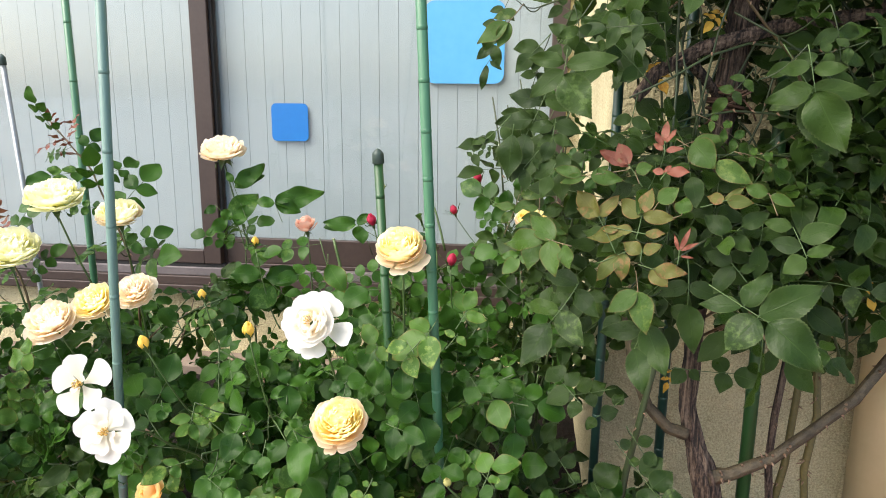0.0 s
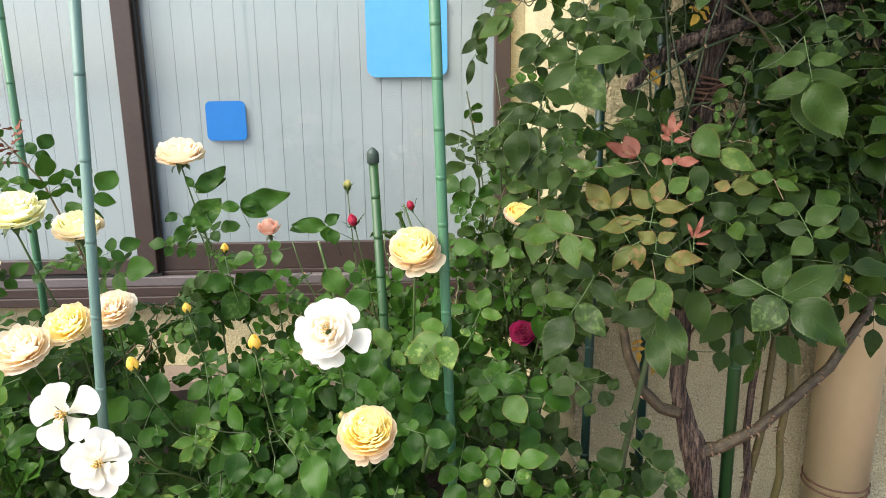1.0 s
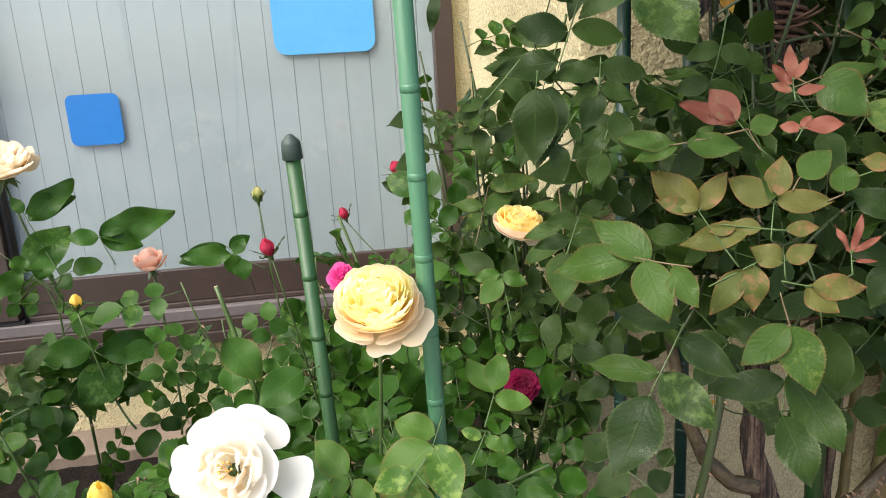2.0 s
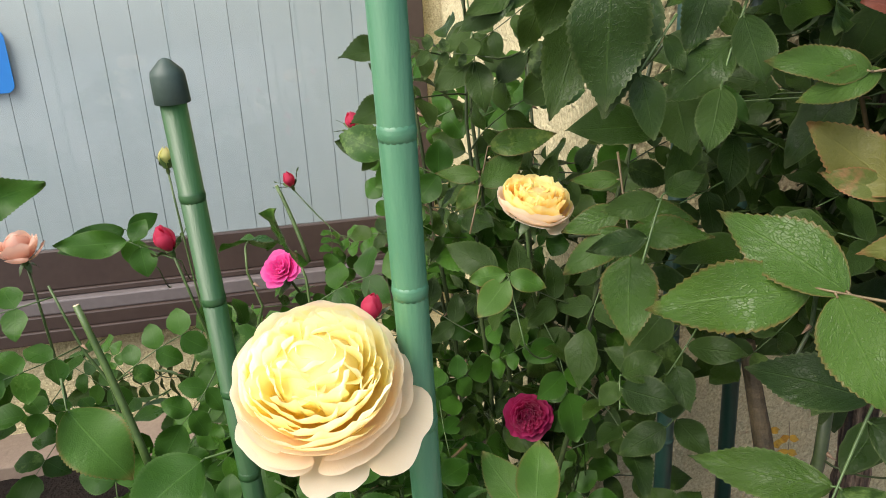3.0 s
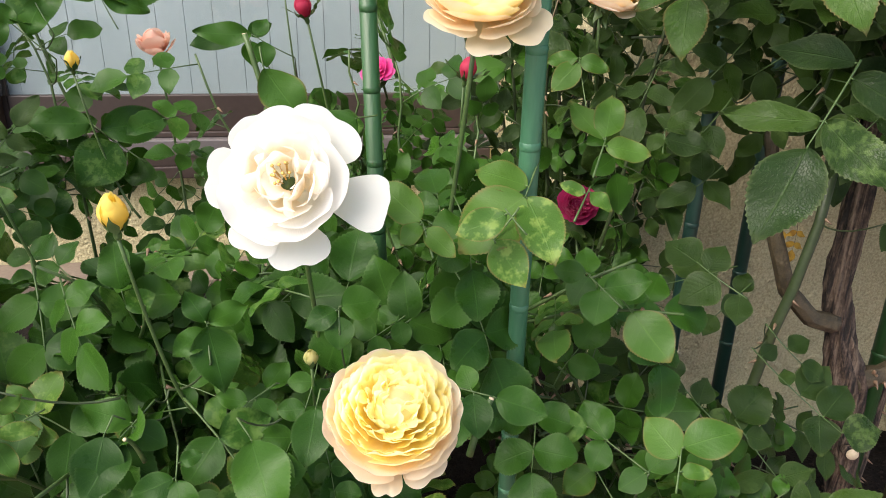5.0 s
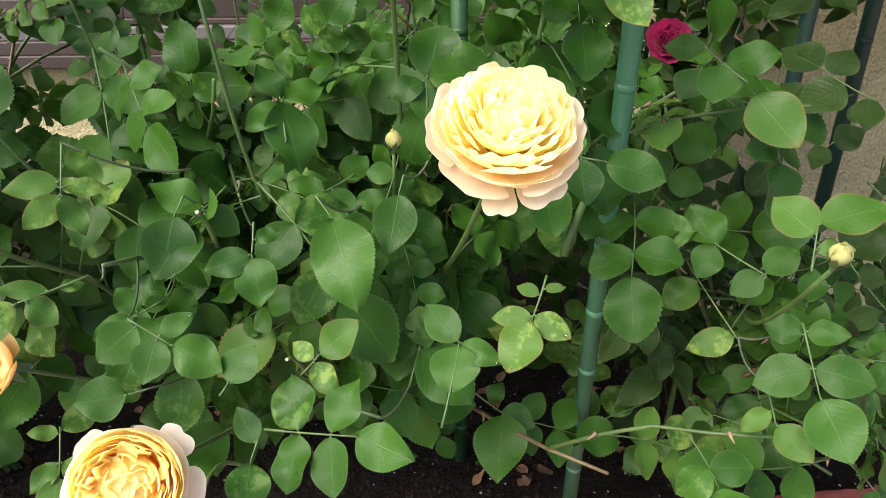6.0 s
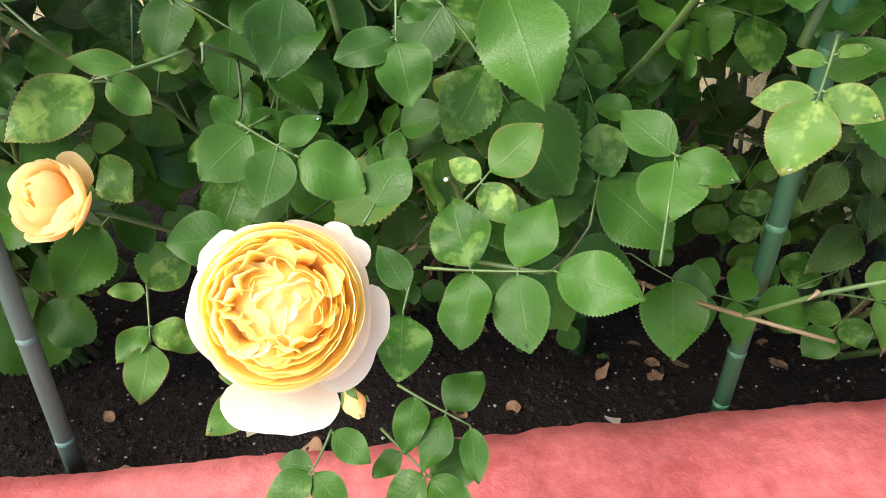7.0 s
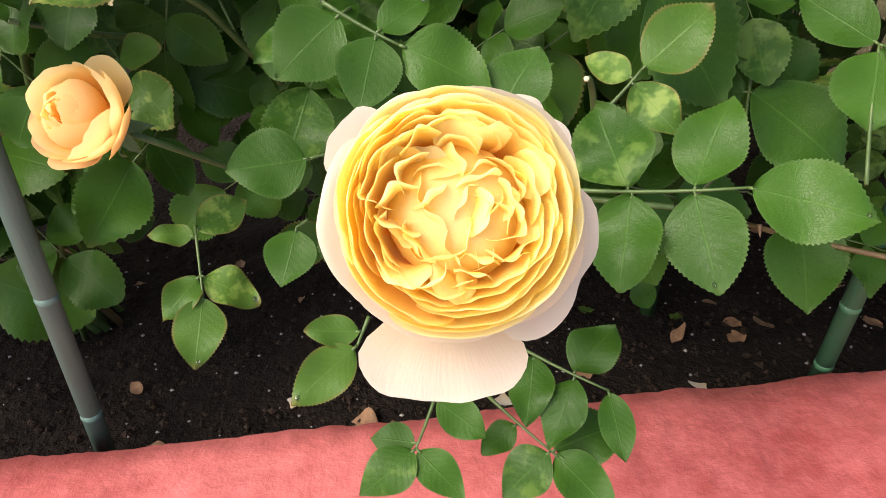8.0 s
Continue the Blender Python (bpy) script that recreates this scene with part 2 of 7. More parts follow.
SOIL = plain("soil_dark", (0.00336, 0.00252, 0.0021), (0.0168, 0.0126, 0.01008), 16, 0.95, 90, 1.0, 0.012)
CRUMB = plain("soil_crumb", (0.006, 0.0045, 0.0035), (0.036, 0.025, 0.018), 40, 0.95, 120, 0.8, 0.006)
DEAD_LEAF = plain("dead_leaf_brown", (0.09, 0.045, 0.022), (0.26, 0.15, 0.08), 45, 0.8)
PAVING = plain("pavement_grey", (0.20, 0.19, 0.18), (0.30, 0.29, 0.27), 3, 0.9, 120, 0.4, 0.004)
FRAME = plain("window_frame_brown", (0.0336, 0.02184, 0.01848), (0.0504, 0.03444, 0.02856), 7, 0.42, 300, 0.1, 0.001)
SILL = plain("window_sill_grey_brown", (0.0924, 0.0798, 0.0798), (0.1344, 0.1176, 0.1176), 7, 0.5)
# Black for the sash runner, and for the painted shadow gap between the sashes.
RUBBER_GAP_SHADE = plain("rubber_gap_shade_black", (0.008, 0.008, 0.008), (0.015, 0.015, 0.015), 20, 0.7)
BOARD = plain("board_pale_blue_grey", (0.4704, 0.5208, 0.5292), (0.5292, 0.5712, 0.5796), 2.5, 0.5)
GROOVE = plain("board_groove_grey", (0.2016, 0.2268, 0.2352), (0.252, 0.2772, 0.2856), 5, 0.8)
BLUE = plain("sticker_strong_blue", (0.0045, 0.135, 0.43), (0.006, 0.155, 0.48), 4, 0.4)
SKY_BLUE = plain("sticker_light_blue", (0.0714, 0.3192, 0.672), (0.0924, 0.3528, 0.714), 4, 0.4)
STAKE = plain("stake_green_plastic", (0.0378, 0.1344, 0.06888), (0.0714, 0.1848, 0.09912), 8, 0.42, 90, 0.25, 0.002, stretch=(3, 3, 0.2))
STAKE_FADED = plain("stake_faded_green_plastic", (0.085, 0.165, 0.140), (0.130, 0.218, 0.186), 8, 0.5, 90, 0.25, 0.002, stretch=(3, 3, 0.2))
STAKE_DARK = plain("stake_dark_green_plastic", (0.01176, 0.042, 0.03192), (0.02184, 0.063, 0.0462), 8, 0.42, 90, 0.25, 0.002, stretch=(3, 3, 0.2))
STAKE_LEAFY = plain("stake_leaf_green_plastic", (0.014, 0.058, 0.015), (0.028, 0.085, 0.024), 8, 0.45, 90, 0.25, 0.002, stretch=(3, 3, 0.2))
STAKE_STEEL = plain("stake_grey_steel", (0.1848, 0.21, 0.2184), (0.2856, 0.3108, 0.3192), 15, 0.45, metal=0.5)
CAP = plain("cap_dark_green_rubber", (0.01848, 0.0378, 0.0294), (0.0378, 0.063, 0.0504), 30, 0.55)
PIPE = plain("pipe_beige_plastic", (0.588, 0.4872, 0.2688), (0.6552, 0.5544, 0.336), 3, 0.45, 20, 0.1, 0.002)
TWINE = plain("twine_brown", (0.07, 0.035, 0.022), (0.16, 0.085, 0.05), 60, 0.9, 200, 0.6, 0.003)


for _m in (SOIL, CRUMB):
    _m.node_tree.nodes["Principled BSDF"].inputs["Specular IOR Level"].default_value = 0.12


def glass_material():
    m, t, b = material("window_glass")
    t.nodes.remove(b)
    clear, gloss = t.nodes.new("ShaderNodeBsdfTransparent"), node(t, "ShaderNodeBsdfGlossy", Roughness=0.03)
    fres, sh = node(t, "ShaderNodeFresnel", IOR=1.5), t.nodes.new("ShaderNodeMixShader")
    clear.inputs[0].default_value = (0.95, 0.97, 0.97, 1)
    t.links.new(fres.outputs[0], sh.inputs[0])
    t.links.new(clear.outputs[0], sh.inputs[1])
    t.links.new(gloss.outputs[0], sh.inputs[2])
    t.links.new(sh.outputs[0], t.nodes["Material Output"].inputs["Surface"])
    return m


GLASS = glass_material()
DROP, _t, _b = material("water_drop", 0.03)
_b.inputs["Transmission Weight"].default_value, _b.inputs["IOR"].default_value = 1.0, 1.33

# ---- mesh building ----
WORLD = {}


class Buf:
    """Vertices, faces, materials and UVs of one mesh."""

    def __init__(self):
        self.v, self.f, self.m, self.uv = [], [], [], []

    def add(self, verts, faces, mat=0, uvs=None):
        k = len(self.v)
        self.v += [tuple(p) for p in verts]
        self.uv += uvs if uvs else [(0.5, 0.5)] * len(verts)
        self.f += [tuple(i + k for i in f) for f in faces]
        self.m += [mat] * len(faces)

    def join(self, other, matrix, mats=None):
        self.add([matrix @ Vector(p) for p in other.v], other.f, 0, other.uv)
        self.m[-len(other.f):] = [mats[i] if mats else i for i in other.m]

    def mesh(self, name, materials, smooth=True):
        me = bpy.data.meshes.new(name)
        me.from_pydata(self.v, [], self.f)
        layer = me.uv_layers.new(name="UVMap")
        idx = np.empty(len(me.loops), dtype=np.int32)
        me.loops.foreach_get("vertex_index", idx)
        layer.data.foreach_set("uv", np.array(self.uv, dtype=np.float32)[idx].ravel())
        for m in materials:
            me.materials.append(m)
        me.polygons.foreach_set("material_index", self.m)
        me.polygons.foreach_set("use_smooth", [smooth] * len(self.f))
        return me


def thing(name, at, label, category, kind="", group=""):
    ob = new(name)
    ob.location = at
    WORLD[ob] = Matrix.Translation(at)
    return tagged(ob, label, category, group, kind)


def put(name, mesh, parent, m=None, label=""):
    """A mesh as a part of parent, at the world pose m."""
    ob = new(name, mesh)
    m = m if m is not None else Matrix.Translation(WORLD[parent].translation)
    ob.parent = parent
    ob.matrix_basis = WORLD[parent].inverted() @ m
    WORLD[ob] = m
    if label:
        ob["label"] = label
    return ob


def part(name, bm, mat, parent, label="", m=None):
    me = bpy.data.meshes.new(name)
    bm.to_mesh(me)
    bm.free()
    me.materials.append(mat)
    return put(name, me, parent, m, label)


def box_bm(x0, x1, y0, y1, z0, z1, bevel=0.002):
    bm = bmesh.new()
    bmesh.ops.create_cube(bm, size=1)
    for v in bm.verts:
        v.co = Vector((x0 + (v.co.x + 0.5) * (x1 - x0), y0 + (v.co.y + 0.5) * (y1 - y0), z0 + (v.co.z + 0.5) * (z1 - z0)))
    if bevel:
        bmesh.ops.bevel(bm, geom=list(bm.edges), offset=bevel, segments=2, affect="EDGES", profile=0.5)
    return bm


def solid(name, bm, mat, label, category, kind=""):
    me = bpy.data.meshes.new(name)
    bm.to_mesh(me)
    bm.free()
    me.materials.append(mat)
    ob = new(name, me)
    WORLD[ob] = Matrix.Identity(4)
    return tagged(ob, label, category, "", kind)


def tube(buf, pts, radii, sides=8, mat=0, caps=True):
    """A tapered tube along points."""
    pts = [Vector(p) for p in pts]
    ring, verts, uvs, faces = None, [], [], []
    side = Vector((1, 0, 0))
    for i, p in enumerate(pts):
        d = (pts[min(i + 1, len(pts) - 1)] - pts[max(i - 1, 0)]).normalized()
        side = (side - d * side.dot(d))
        side = side.normalized() if side.length > 1e-4 else d.orthogonal().normalized()
        up = d.cross(side)
        r = radii[i] if isinstance(radii, (list, tuple)) else radii
        for k in range(sides):
            a = 2 * math.pi * k / sides
            verts.append(p + (side * math.cos(a) + up * math.sin(a)) * r)
            uvs.append((i / max(1, len(pts) - 1), k / sides))
    for i in range(len(pts) - 1):
        for k in range(sides):
            a, b = i * sides + k, i * sides + (k + 1) % sides
            faces.append((a, b, b + sides, a + sides))
    if caps:
        faces.append(tuple(range(sides - 1, -1, -1)))
        faces.append(tuple(range((len(pts) - 1) * sides, len(pts) * sides)))
    buf.add(verts, faces, mat, uvs)


def bend(a, b, sag, n=7, seed=0, wobble=0.0):
    """Points from a to b, bowed by the vector sag."""
    rnd = random.Random(seed)
    a, b, sag = Vector(a), Vector(b), Vector(sag)
    out = []
    for i in range(n):
        t = i / (n - 1)
        p = a.lerp(b, t) + sag * (4 * t * (1 - t))
        if 0 < i < n - 1 and wobble:
            p += Vector([rnd.uniform(-wobble, wobble) for _ in range(3)])
        out.append(p)
    return out


def basis(x_axis, z_hint):
    """A rotation with x along x_axis and z near z_hint."""
    x = Vector(x_axis).normalized()
    z = Vector(z_hint)
    z = z - x * z.dot(x)
    z = z.normalized() if z.length > 1e-3 else x.orthogonal().normalized()
    y = z.cross(x)
    return Matrix((x, y, z)).transposed().to_4x4()


# ---- structure ----
def sheet(name, x0, x1, y0, y1, height, mat, label, category, step):
    nx, ny = int((x1 - x0) / step) + 1, int((y1 - y0) / step) + 1
    xs, ys = np.linspace(x0, x1, nx), np.linspace(y0, y1, ny)
    b = Buf()
    verts = [(x, y, height(x, y)) for y in ys for x in xs]
    faces = [(j * nx + i, j * nx + i + 1, (j + 1) * nx + i + 1, (j + 1) * nx + i) for j in range(ny - 1) for i in range(nx - 1)]
    b.add(verts, faces)
    ob = new(name, b.mesh(name, [mat]))
    WORLD[ob] = Matrix.Identity(4)
    return tagged(ob, label, category, "", "structure")


def soil_height(x, y):
    p = Vector((x, y, 0))
    return -0.006 + 0.012 * noise.noise(p * 4) + 0.007 * noise.noise(p * 17) + 0.004 * noise.noise(p * 60) + 0.02 * max(0.0, min(1.0, (y + 1.1) / 1.1)) * 0.5


ground = sheet("ground", -400, 400, -400, 400, lambda x, y: -0.13, PAVING, "grey concrete ground in front of the planting bed", "ground", 200)
soil = sheet("soil", -2.4, 2.6, -1.44, 0.02, soil_height, SOIL, "very dark crumbly soil of the planting bed", "soil", 0.02)


def make_kerb():
    nx = 900
    b = Buf()
    prof = [(-1.381, -0.05), (-1.394, 0.030), (-1.406, 0.048), (-1.436, 0.055), (-1.48, 0.055), (-1.53, 0.054), (-1.58, 0.050), (-1.60, 0.03), (-1.61, -0.14)]
    verts = []
    for i in range(nx):
        x = -2.4 + 5.0 * i / (nx - 1)
        for j, (y, z) in enumerate(prof):
            w = noise.noise(Vector((x * 14, y * 14, 1.0))) * 0.006 + noise.noise(Vector((x * 45, y * 40, 2.0))) * 0.002 + noise.noise(Vector((x * 120, y * 110, 4.0))) * 0.001
            back = noise.noise(Vector((x * 9, 3.0, 0))) * 0.005 + noise.noise(Vector((x * 37, 5.0, 0))) * 0.003 + noise.noise(Vector((x * 130, 7.0, 0))) * 0.0010
            verts.append((x, y + 0.05 * x + (back if j < 3 else 0), z + w * (1 if 0 < j < 8 else 0)))
    n = len(prof)
    faces = [(i * n + j, i * n + j + 1, (i + 1) * n + j + 1, (i + 1) * n + j) for i in range(nx - 1) for j in range(n - 1)]
    b.add(verts, faces)
    ob = new("kerb", b.mesh("kerb", [KERB]))
    tagged(ob, "red-painted rough concrete kerb edging the bed", "kerb", "", "structure")


make_kerb()

# window wall at y = 0, its return at x = 0.985 and the wall that stands forward at y = -0.935
WX0, WX1, WZ0, WZ1 = -1.66, 0.936, 0.285, 2.05
def make_walls():
    wall = thing("wall_north", (0, 0.06, 0), "cream stucco house wall round the window", "wall", "structure")
    for x0, x1, z0, z1 in ((-3.6, WX0, -0.14, 3.0), (WX1, 0.985, -0.14, 3.0), (WX0, WX1, -0.14, WZ0), (WX0, WX1, WZ1, 3.0)):
        part("wall_section", box_bm(x0, x1, 0.0, 0.16, z0, z1, 0), STUCCO, wall, m=Matrix.Identity(4))
    solid("wall_east", box_bm(0.985, 3.4, -0.935, 0.16, -0.14, 3.0, 0.006), STUCCO, "cream stucco wall standing forward behind the climbing rose", "wall", "structure")
    b = box_bm(-3.0, 0.983, -0.16, -0.002, -0.10, 0.035, 0.004)
    solid("footing", b, FOOTING, "pinkish concrete footing strip along the house wall", "footing", "structure")
    solid("wall_room", box_bm(-3.6, 0.98, 0.30, 0.36, -0.14, 3.0, 0), BOARD, "plain pale wall behind the window", "wall", "structure")


make_walls()


def make_window():
    win = thing("window_1", (0, 0.02, WZ0), "wide brown aluminium sliding window with pale boarding behind glass", "window", "structure")
    I = Matrix.Identity(4)
    def bar(name, x0, x1, y0, y1, z0, z1, mat=FRAME, bevel=0.003, label=""):
        return part(name, box_bm(x0, x1, y0, y1, z0, z1, bevel), mat, win, label, I)
    # outer frame, stepped sill
    bar("jamb", 0.880, WX1 - 0.001, -0.035, 0.09, WZ0 + 0.07, WZ1)
    bar("jamb", WX0 + 0.001, WX0 + 0.055, -0.035, 0.09, WZ0 + 0.07, WZ1)
    bar("head_rail", WX0 + 0.055, 0.880, -0.035, 0.09, WZ1 - 0.055, WZ1)
    bar("sill_track", WX0 + 0.001, WX1 - 0.001, -0.045, 0.09, 0.352, 0.386, SILL, 0.004, "grey brown sill track")
    bar("sill_front", WX0 + 0.001, WX1 - 0.001, -0.062, 0.09, WZ0 + 0.001, 0.318)
    bar("sill_step", WX0 + 0.001, WX1 - 0.001, -0.055, 0.09, 0.318, 0.352)
    # fixed sash with the stickers
    bar("bottom_rail", -0.31, 0.880, -0.012, 0.03, 0.402, 0.498)
    bar("rail_lip", -0.31, 0.880, -0.020, 0.03, 0.387, 0.402)
    bar("side_stile", -0.352, -0.311, -0.010, 0.03, 0.387, WZ1 - 0.056)
    # sliding sash in front
    bar("meeting_stile", -0.388, -0.322, -0.045, -0.012, 0.400, WZ1 - 0.056)
    bar("bottom_rail", WX0 + 0.056, -0.389, -0.043, -0.014, 0.400, 0.452)
    bar("sash_runner", WX0 + 0.056, -0.311, -0.038, -0.013, 0.387, 0.399, RUBBER_GAP_SHADE, 0.001)
    bar("side_stile", WX0 + 0.056, WX0 + 0.11, -0.043, -0.014, 0.453, WZ1 - 0.056)
    # Black strip standing in for the shadow gap beside the meeting stile.
    bar("gasket", -0.321, -0.3105, -0.030, -0.011, 0.500, WZ1 - 0.056, RUBBER_GAP_SHADE, 0.001)
    for name, x0, x1, y, z0 in (("pane", -0.3095, 0.879, 0.002, 0.499), ("pane", WX0 + 0.111, -0.389, -0.030, 0.453)):
        p = part(name, box_bm(x0, x1, y - 0.0015, y + 0.0015, z0, WZ1 - 0.057, 0), GLASS, win, "clear window glass", I)
        p.visible_shadow = False
    # vertical boarding behind each pane
    shared = {}
    for x_start, count, y, z0 in ((-4 * 0.07, 17, 0.010, 0.480), (-0.388 - 0.07 * 17 + 0.012, 17, 0.010, 0.440)):
        for i in range(-1, count):
            x = x_start + i * 0.07
            if y not in shared:
                bm = box_bm(0.0006, 0.0694, 0.0, 0.010, 0, 1.55, 0.0004)
                me = bpy.data.meshes.new("board")
                bm.to_mesh(me)
                bm.free()
                me.materials.append(BOARD)
                shared[y] = me
            if x + 0.07 < 0.95:
                put("board", shared[y], win, pose(x, y, z0))
    bar("board_backing", WX0 + 0.06, 0.93, 0.021, 0.028, 0.43, 2.04, GROOVE, 0)


make_window()


def sticker(x0, x1, z0, z1, r, mat, label):
    bm = bmesh.new()
    pts = []
    for cx, cz, a0 in ((x1 - r, z1 - r, 0), (x0 + r, z1 - r, 90), (x0 + r, z0 + r, 180), (x1 - r, z0 + r, 270)):
        for k in range(7):
            a = radians(a0 + 15 * k)
            pts.append(bm.verts.new((cx + r * math.cos(a), 0, cz + r * math.sin(a))))
    f = bm.faces.new(pts)
    out = bmesh.ops.extrude_face_region(bm, geom=[f])
    for v in (g for g in out["geom"] if isinstance(g, bmesh.types.BMVert)):
        v.co.y -= 0.0015
    for v in bm.verts:
        v.co.y += 0.0003
    bmesh.ops.recalc_face_normals(bm, faces=bm.faces)
    return solid("sticker", bm, mat, label, "sticker")


sticker(-0.118, 0.019, 0.862, 0.997, 0.019, BLUE, "strong blue rounded square sticker on the glass")
sticker(0.444, 0.720, 1.070, 1.346, 0.034, SKY_BLUE, "large light blue rounded square sticker on the glass")


def make_pipe():
    pipe = thing("downpipe", (1.588, -1.022, 0), "beige plastic downpipe with a wire clamp on the stucco wall", "pipe")
    b = Buf()
    tube(b, [(0, 0, 0.0), (0, 0, 2.9)], 0.0685, 40)
    put("pipe_run", b.mesh("pipe_run", [PIPE]), pipe)
    for z in (0.112, 0.128):
        b = Buf()
        tube(b, [(0.0700 * math.cos(a), 0.0700 * math.sin(a), z) for a in [2 * math.pi * i / 40 for i in range(41)]], 0.0024, 8)
        put("clamp_wire", b.mesh("clamp_wire", [TWINE]), pipe, label="thin dark wire clamp")


make_pipe()


def stake(foot, head, mat, label, radius=0.008, first=0.03, spacing=0.072, cap=False, smooth_pole=False):
    foot, head = Vector(foot), Vector(head)
    st = thing("garden_stake", foot, label, "stake", group="garden stakes")
    d = (head - foot)
    n, d = d.length, d.normalized()
    b = Buf()
    turn = basis(d, (0, 0, 1) if abs(d.z) < 0.9 else (1, 0, 0))
    tube(b, [d * -0.06, d * n], radius, 18)
    put("pole", b.mesh("pole", [mat]), st)
    z, rings = first, Buf()
    tube(rings, [(x, 0, 0) for x in (-0.0035, -0.0015, -0.0005, 0.0005, 0.0015, 0.0035)], [radius * k for k in (1.002, 1.03, 1.055, 1.055, 1.03, 1.002)], 18)
    ring_mesh = rings.mesh("node_ring", [mat])
    while z < n - 0.03 and not smooth_pole:
        put("node_ring", ring_mesh, st, Matrix.Translation(foot + d * z) @ turn)
        z += spacing
    if cap:
        b = Buf()
        hp = head - foot
        tube(b, [hp + d * z for z in (-0.013, -0.0125, 0.003, 0.006, 0.0125, 0.0135)], [radius * k for k in (1.26, 1.34, 1.28, 1.20, 0.40, 0.1)], 18)
        put("cap", b.mesh("cap", [CAP]), st, label="dark green rubber cap")
    return st


stake((0.684, -1.346, 0), (0.640, -1.535, 1.62), STAKE, "tall green bamboo-look plastic garden stake", first=0.040, spacing=0.0722)
stake((0.573, -1.212, 0), (0.548, -1.284, 0.9185), STAKE_LEAFY, "short green garden stake with a dark rubber cap", first=0.056, spacing=0.0722, cap=True)
stake((0.054, -1.370, 0), (0.175, -1.450, 1.45), STAKE_FADED, "tall faded green plastic garden stake", first=0.06, spacing=0.125)
stake((-0.195, -1.00, 0), (-0.203, -1.00, 1.6), STAKE, "tall green garden stake behind the white roses", first=0.05, spacing=0.125)
stake((-0.385, -0.90, 0), (-0.445, -0.90, 1.10), STAKE_STEEL, "thin grey steel stake with a small cap", 0.0065, cap=True, smooth_pole=True)
stake((0.962, -1.14, 0), (0.972, -1.14, 1.3), STAKE_DARK, "dark green garden stake beside the stucco wall", 0.009, spacing=0.12)
stake((1.115, -1.035, 0), (1.118, -1.03, 1.5), STAKE_DARK, "dark green garden stake behind the rose trunk", 0.010, spacing=0.12)
stake((1.249, -1.19, 0), (1.240, -1.19, 1.5), STAKE_LEAFY, "thick green garden stake beside the rose trunk", 0.0125, spacing=0.15)

# ---- leaves ----
def leaflet(buf, m, length, width, fold=0.25, curl=0.2, tip=1.0, fine=True, rnd=random, mat=0, teeth=16):
    """One serrated leaflet along +x of m, folded at the midrib and curled down at the tip."""
    n = 2 * teeth + 1 if fine else 9
    cols = (-1.0, -0.5, 0.0, 0.5, 1.0) if fine else (-1.0, 0.0, 1.0)
    wav, ph = rnd.uniform(0.025, 0.085), rnd.uniform(0, 6)
    side_bend = rnd.uniform(-0.08, 0.08)
    verts, uvs, faces = [], [], []
    for i in range(n):
        u = i / (n - 1)
        q = 1.12 * tip
        w = (u ** 0.72) * ((1 - u) ** q) / ((0.72 / (0.72 + q)) ** 0.72 * (q / (0.72 + q)) ** q)
        w = max(w, 0.012)
        if fine and 1 < i < n - 1:
            w *= 1.0 + (0.80 / teeth if i % 2 else -0.42 / teeth)
        elif not fine and 1 < i < n - 1:
            w *= 1.0 + (0.04 if i % 2 else -0.02)
        x = length * (u - 0.06 * curl * u * u)
        for c in cols:
            y = c * w * width
            z = abs(c) * w * width * fold - curl * length * 0.5 * u * u + wav * length * abs(c) * math.sin(9 * u + ph + c)
            verts.append(m @ Vector((x + (0.26 / teeth * length if fine and i % 2 and abs(c) == 1 and i > 1 else 0), y + side_bend * length * u * u, z)))
            uvs.append((u, 0.5 + 0.5 * c))
    k = len(cols)
    for i in range(n - 1):
        for j in range(k - 1):
            a = i * k + j
            faces.append((a, a + 1, a + k + 1, a + k))
    buf.add(verts, faces, mat, uvs)


def compound(size, count, ratio, tip, seed, fine=True, droop=0.25, stalk=0.7):
    """A pinnate rose leaf: stalk along +x with pairs of leaflets and one at the end. size: length of the end leaflet."""
    rnd = random.Random(seed)
    b = Buf()
    pairs = (count - 1) // 2
    total = size * (stalk + 0.36 + 0.62 * (pairs - 1))
    def on(s):
        return Vector((s * total, 0.04 * total * math.sin(3 * s), -droop * total * s * s * 0.5))
    tube(b, [on(i / 5) for i in range(6)], [0.019 * size * (1 - 0.5 * i / 5) for i in range(6)], 5, 1)
    slope = math.atan(droop)
    leaflet(b, Matrix.Translation(on(1)) @ pose(0, 0, 0, rnd.uniform(-8, 8), math.degrees(slope) + rnd.uniform(-5, 10), rnd.uniform(-8, 8)),
            size, size * ratio * 0.5, rnd.uniform(0.1, 0.3), rnd.uniform(0.1, 0.4), tip, fine, rnd)
    for p in range(pairs):
        s = 1.04 - size * (0.36 + 0.62 * p) / total
        scale = size * (0.78 - 0.11 * p) * rnd.uniform(0.9, 1.05)
        for sign in (-1, 1):
            m = Matrix.Translation(on(s - 0.04)) @ pose(0, 0, 0, sign * rnd.uniform(-4, 18), rnd.uniform(0, 14), sign * rnd.uniform(60, 78))
            leaflet(b, m, scale, scale * ratio * 0.5 * rnd.uniform(0.95, 1.08), rnd.uniform(0.08, 0.3), rnd.uniform(0.1, 0.45), tip, fine, rnd)
    return b


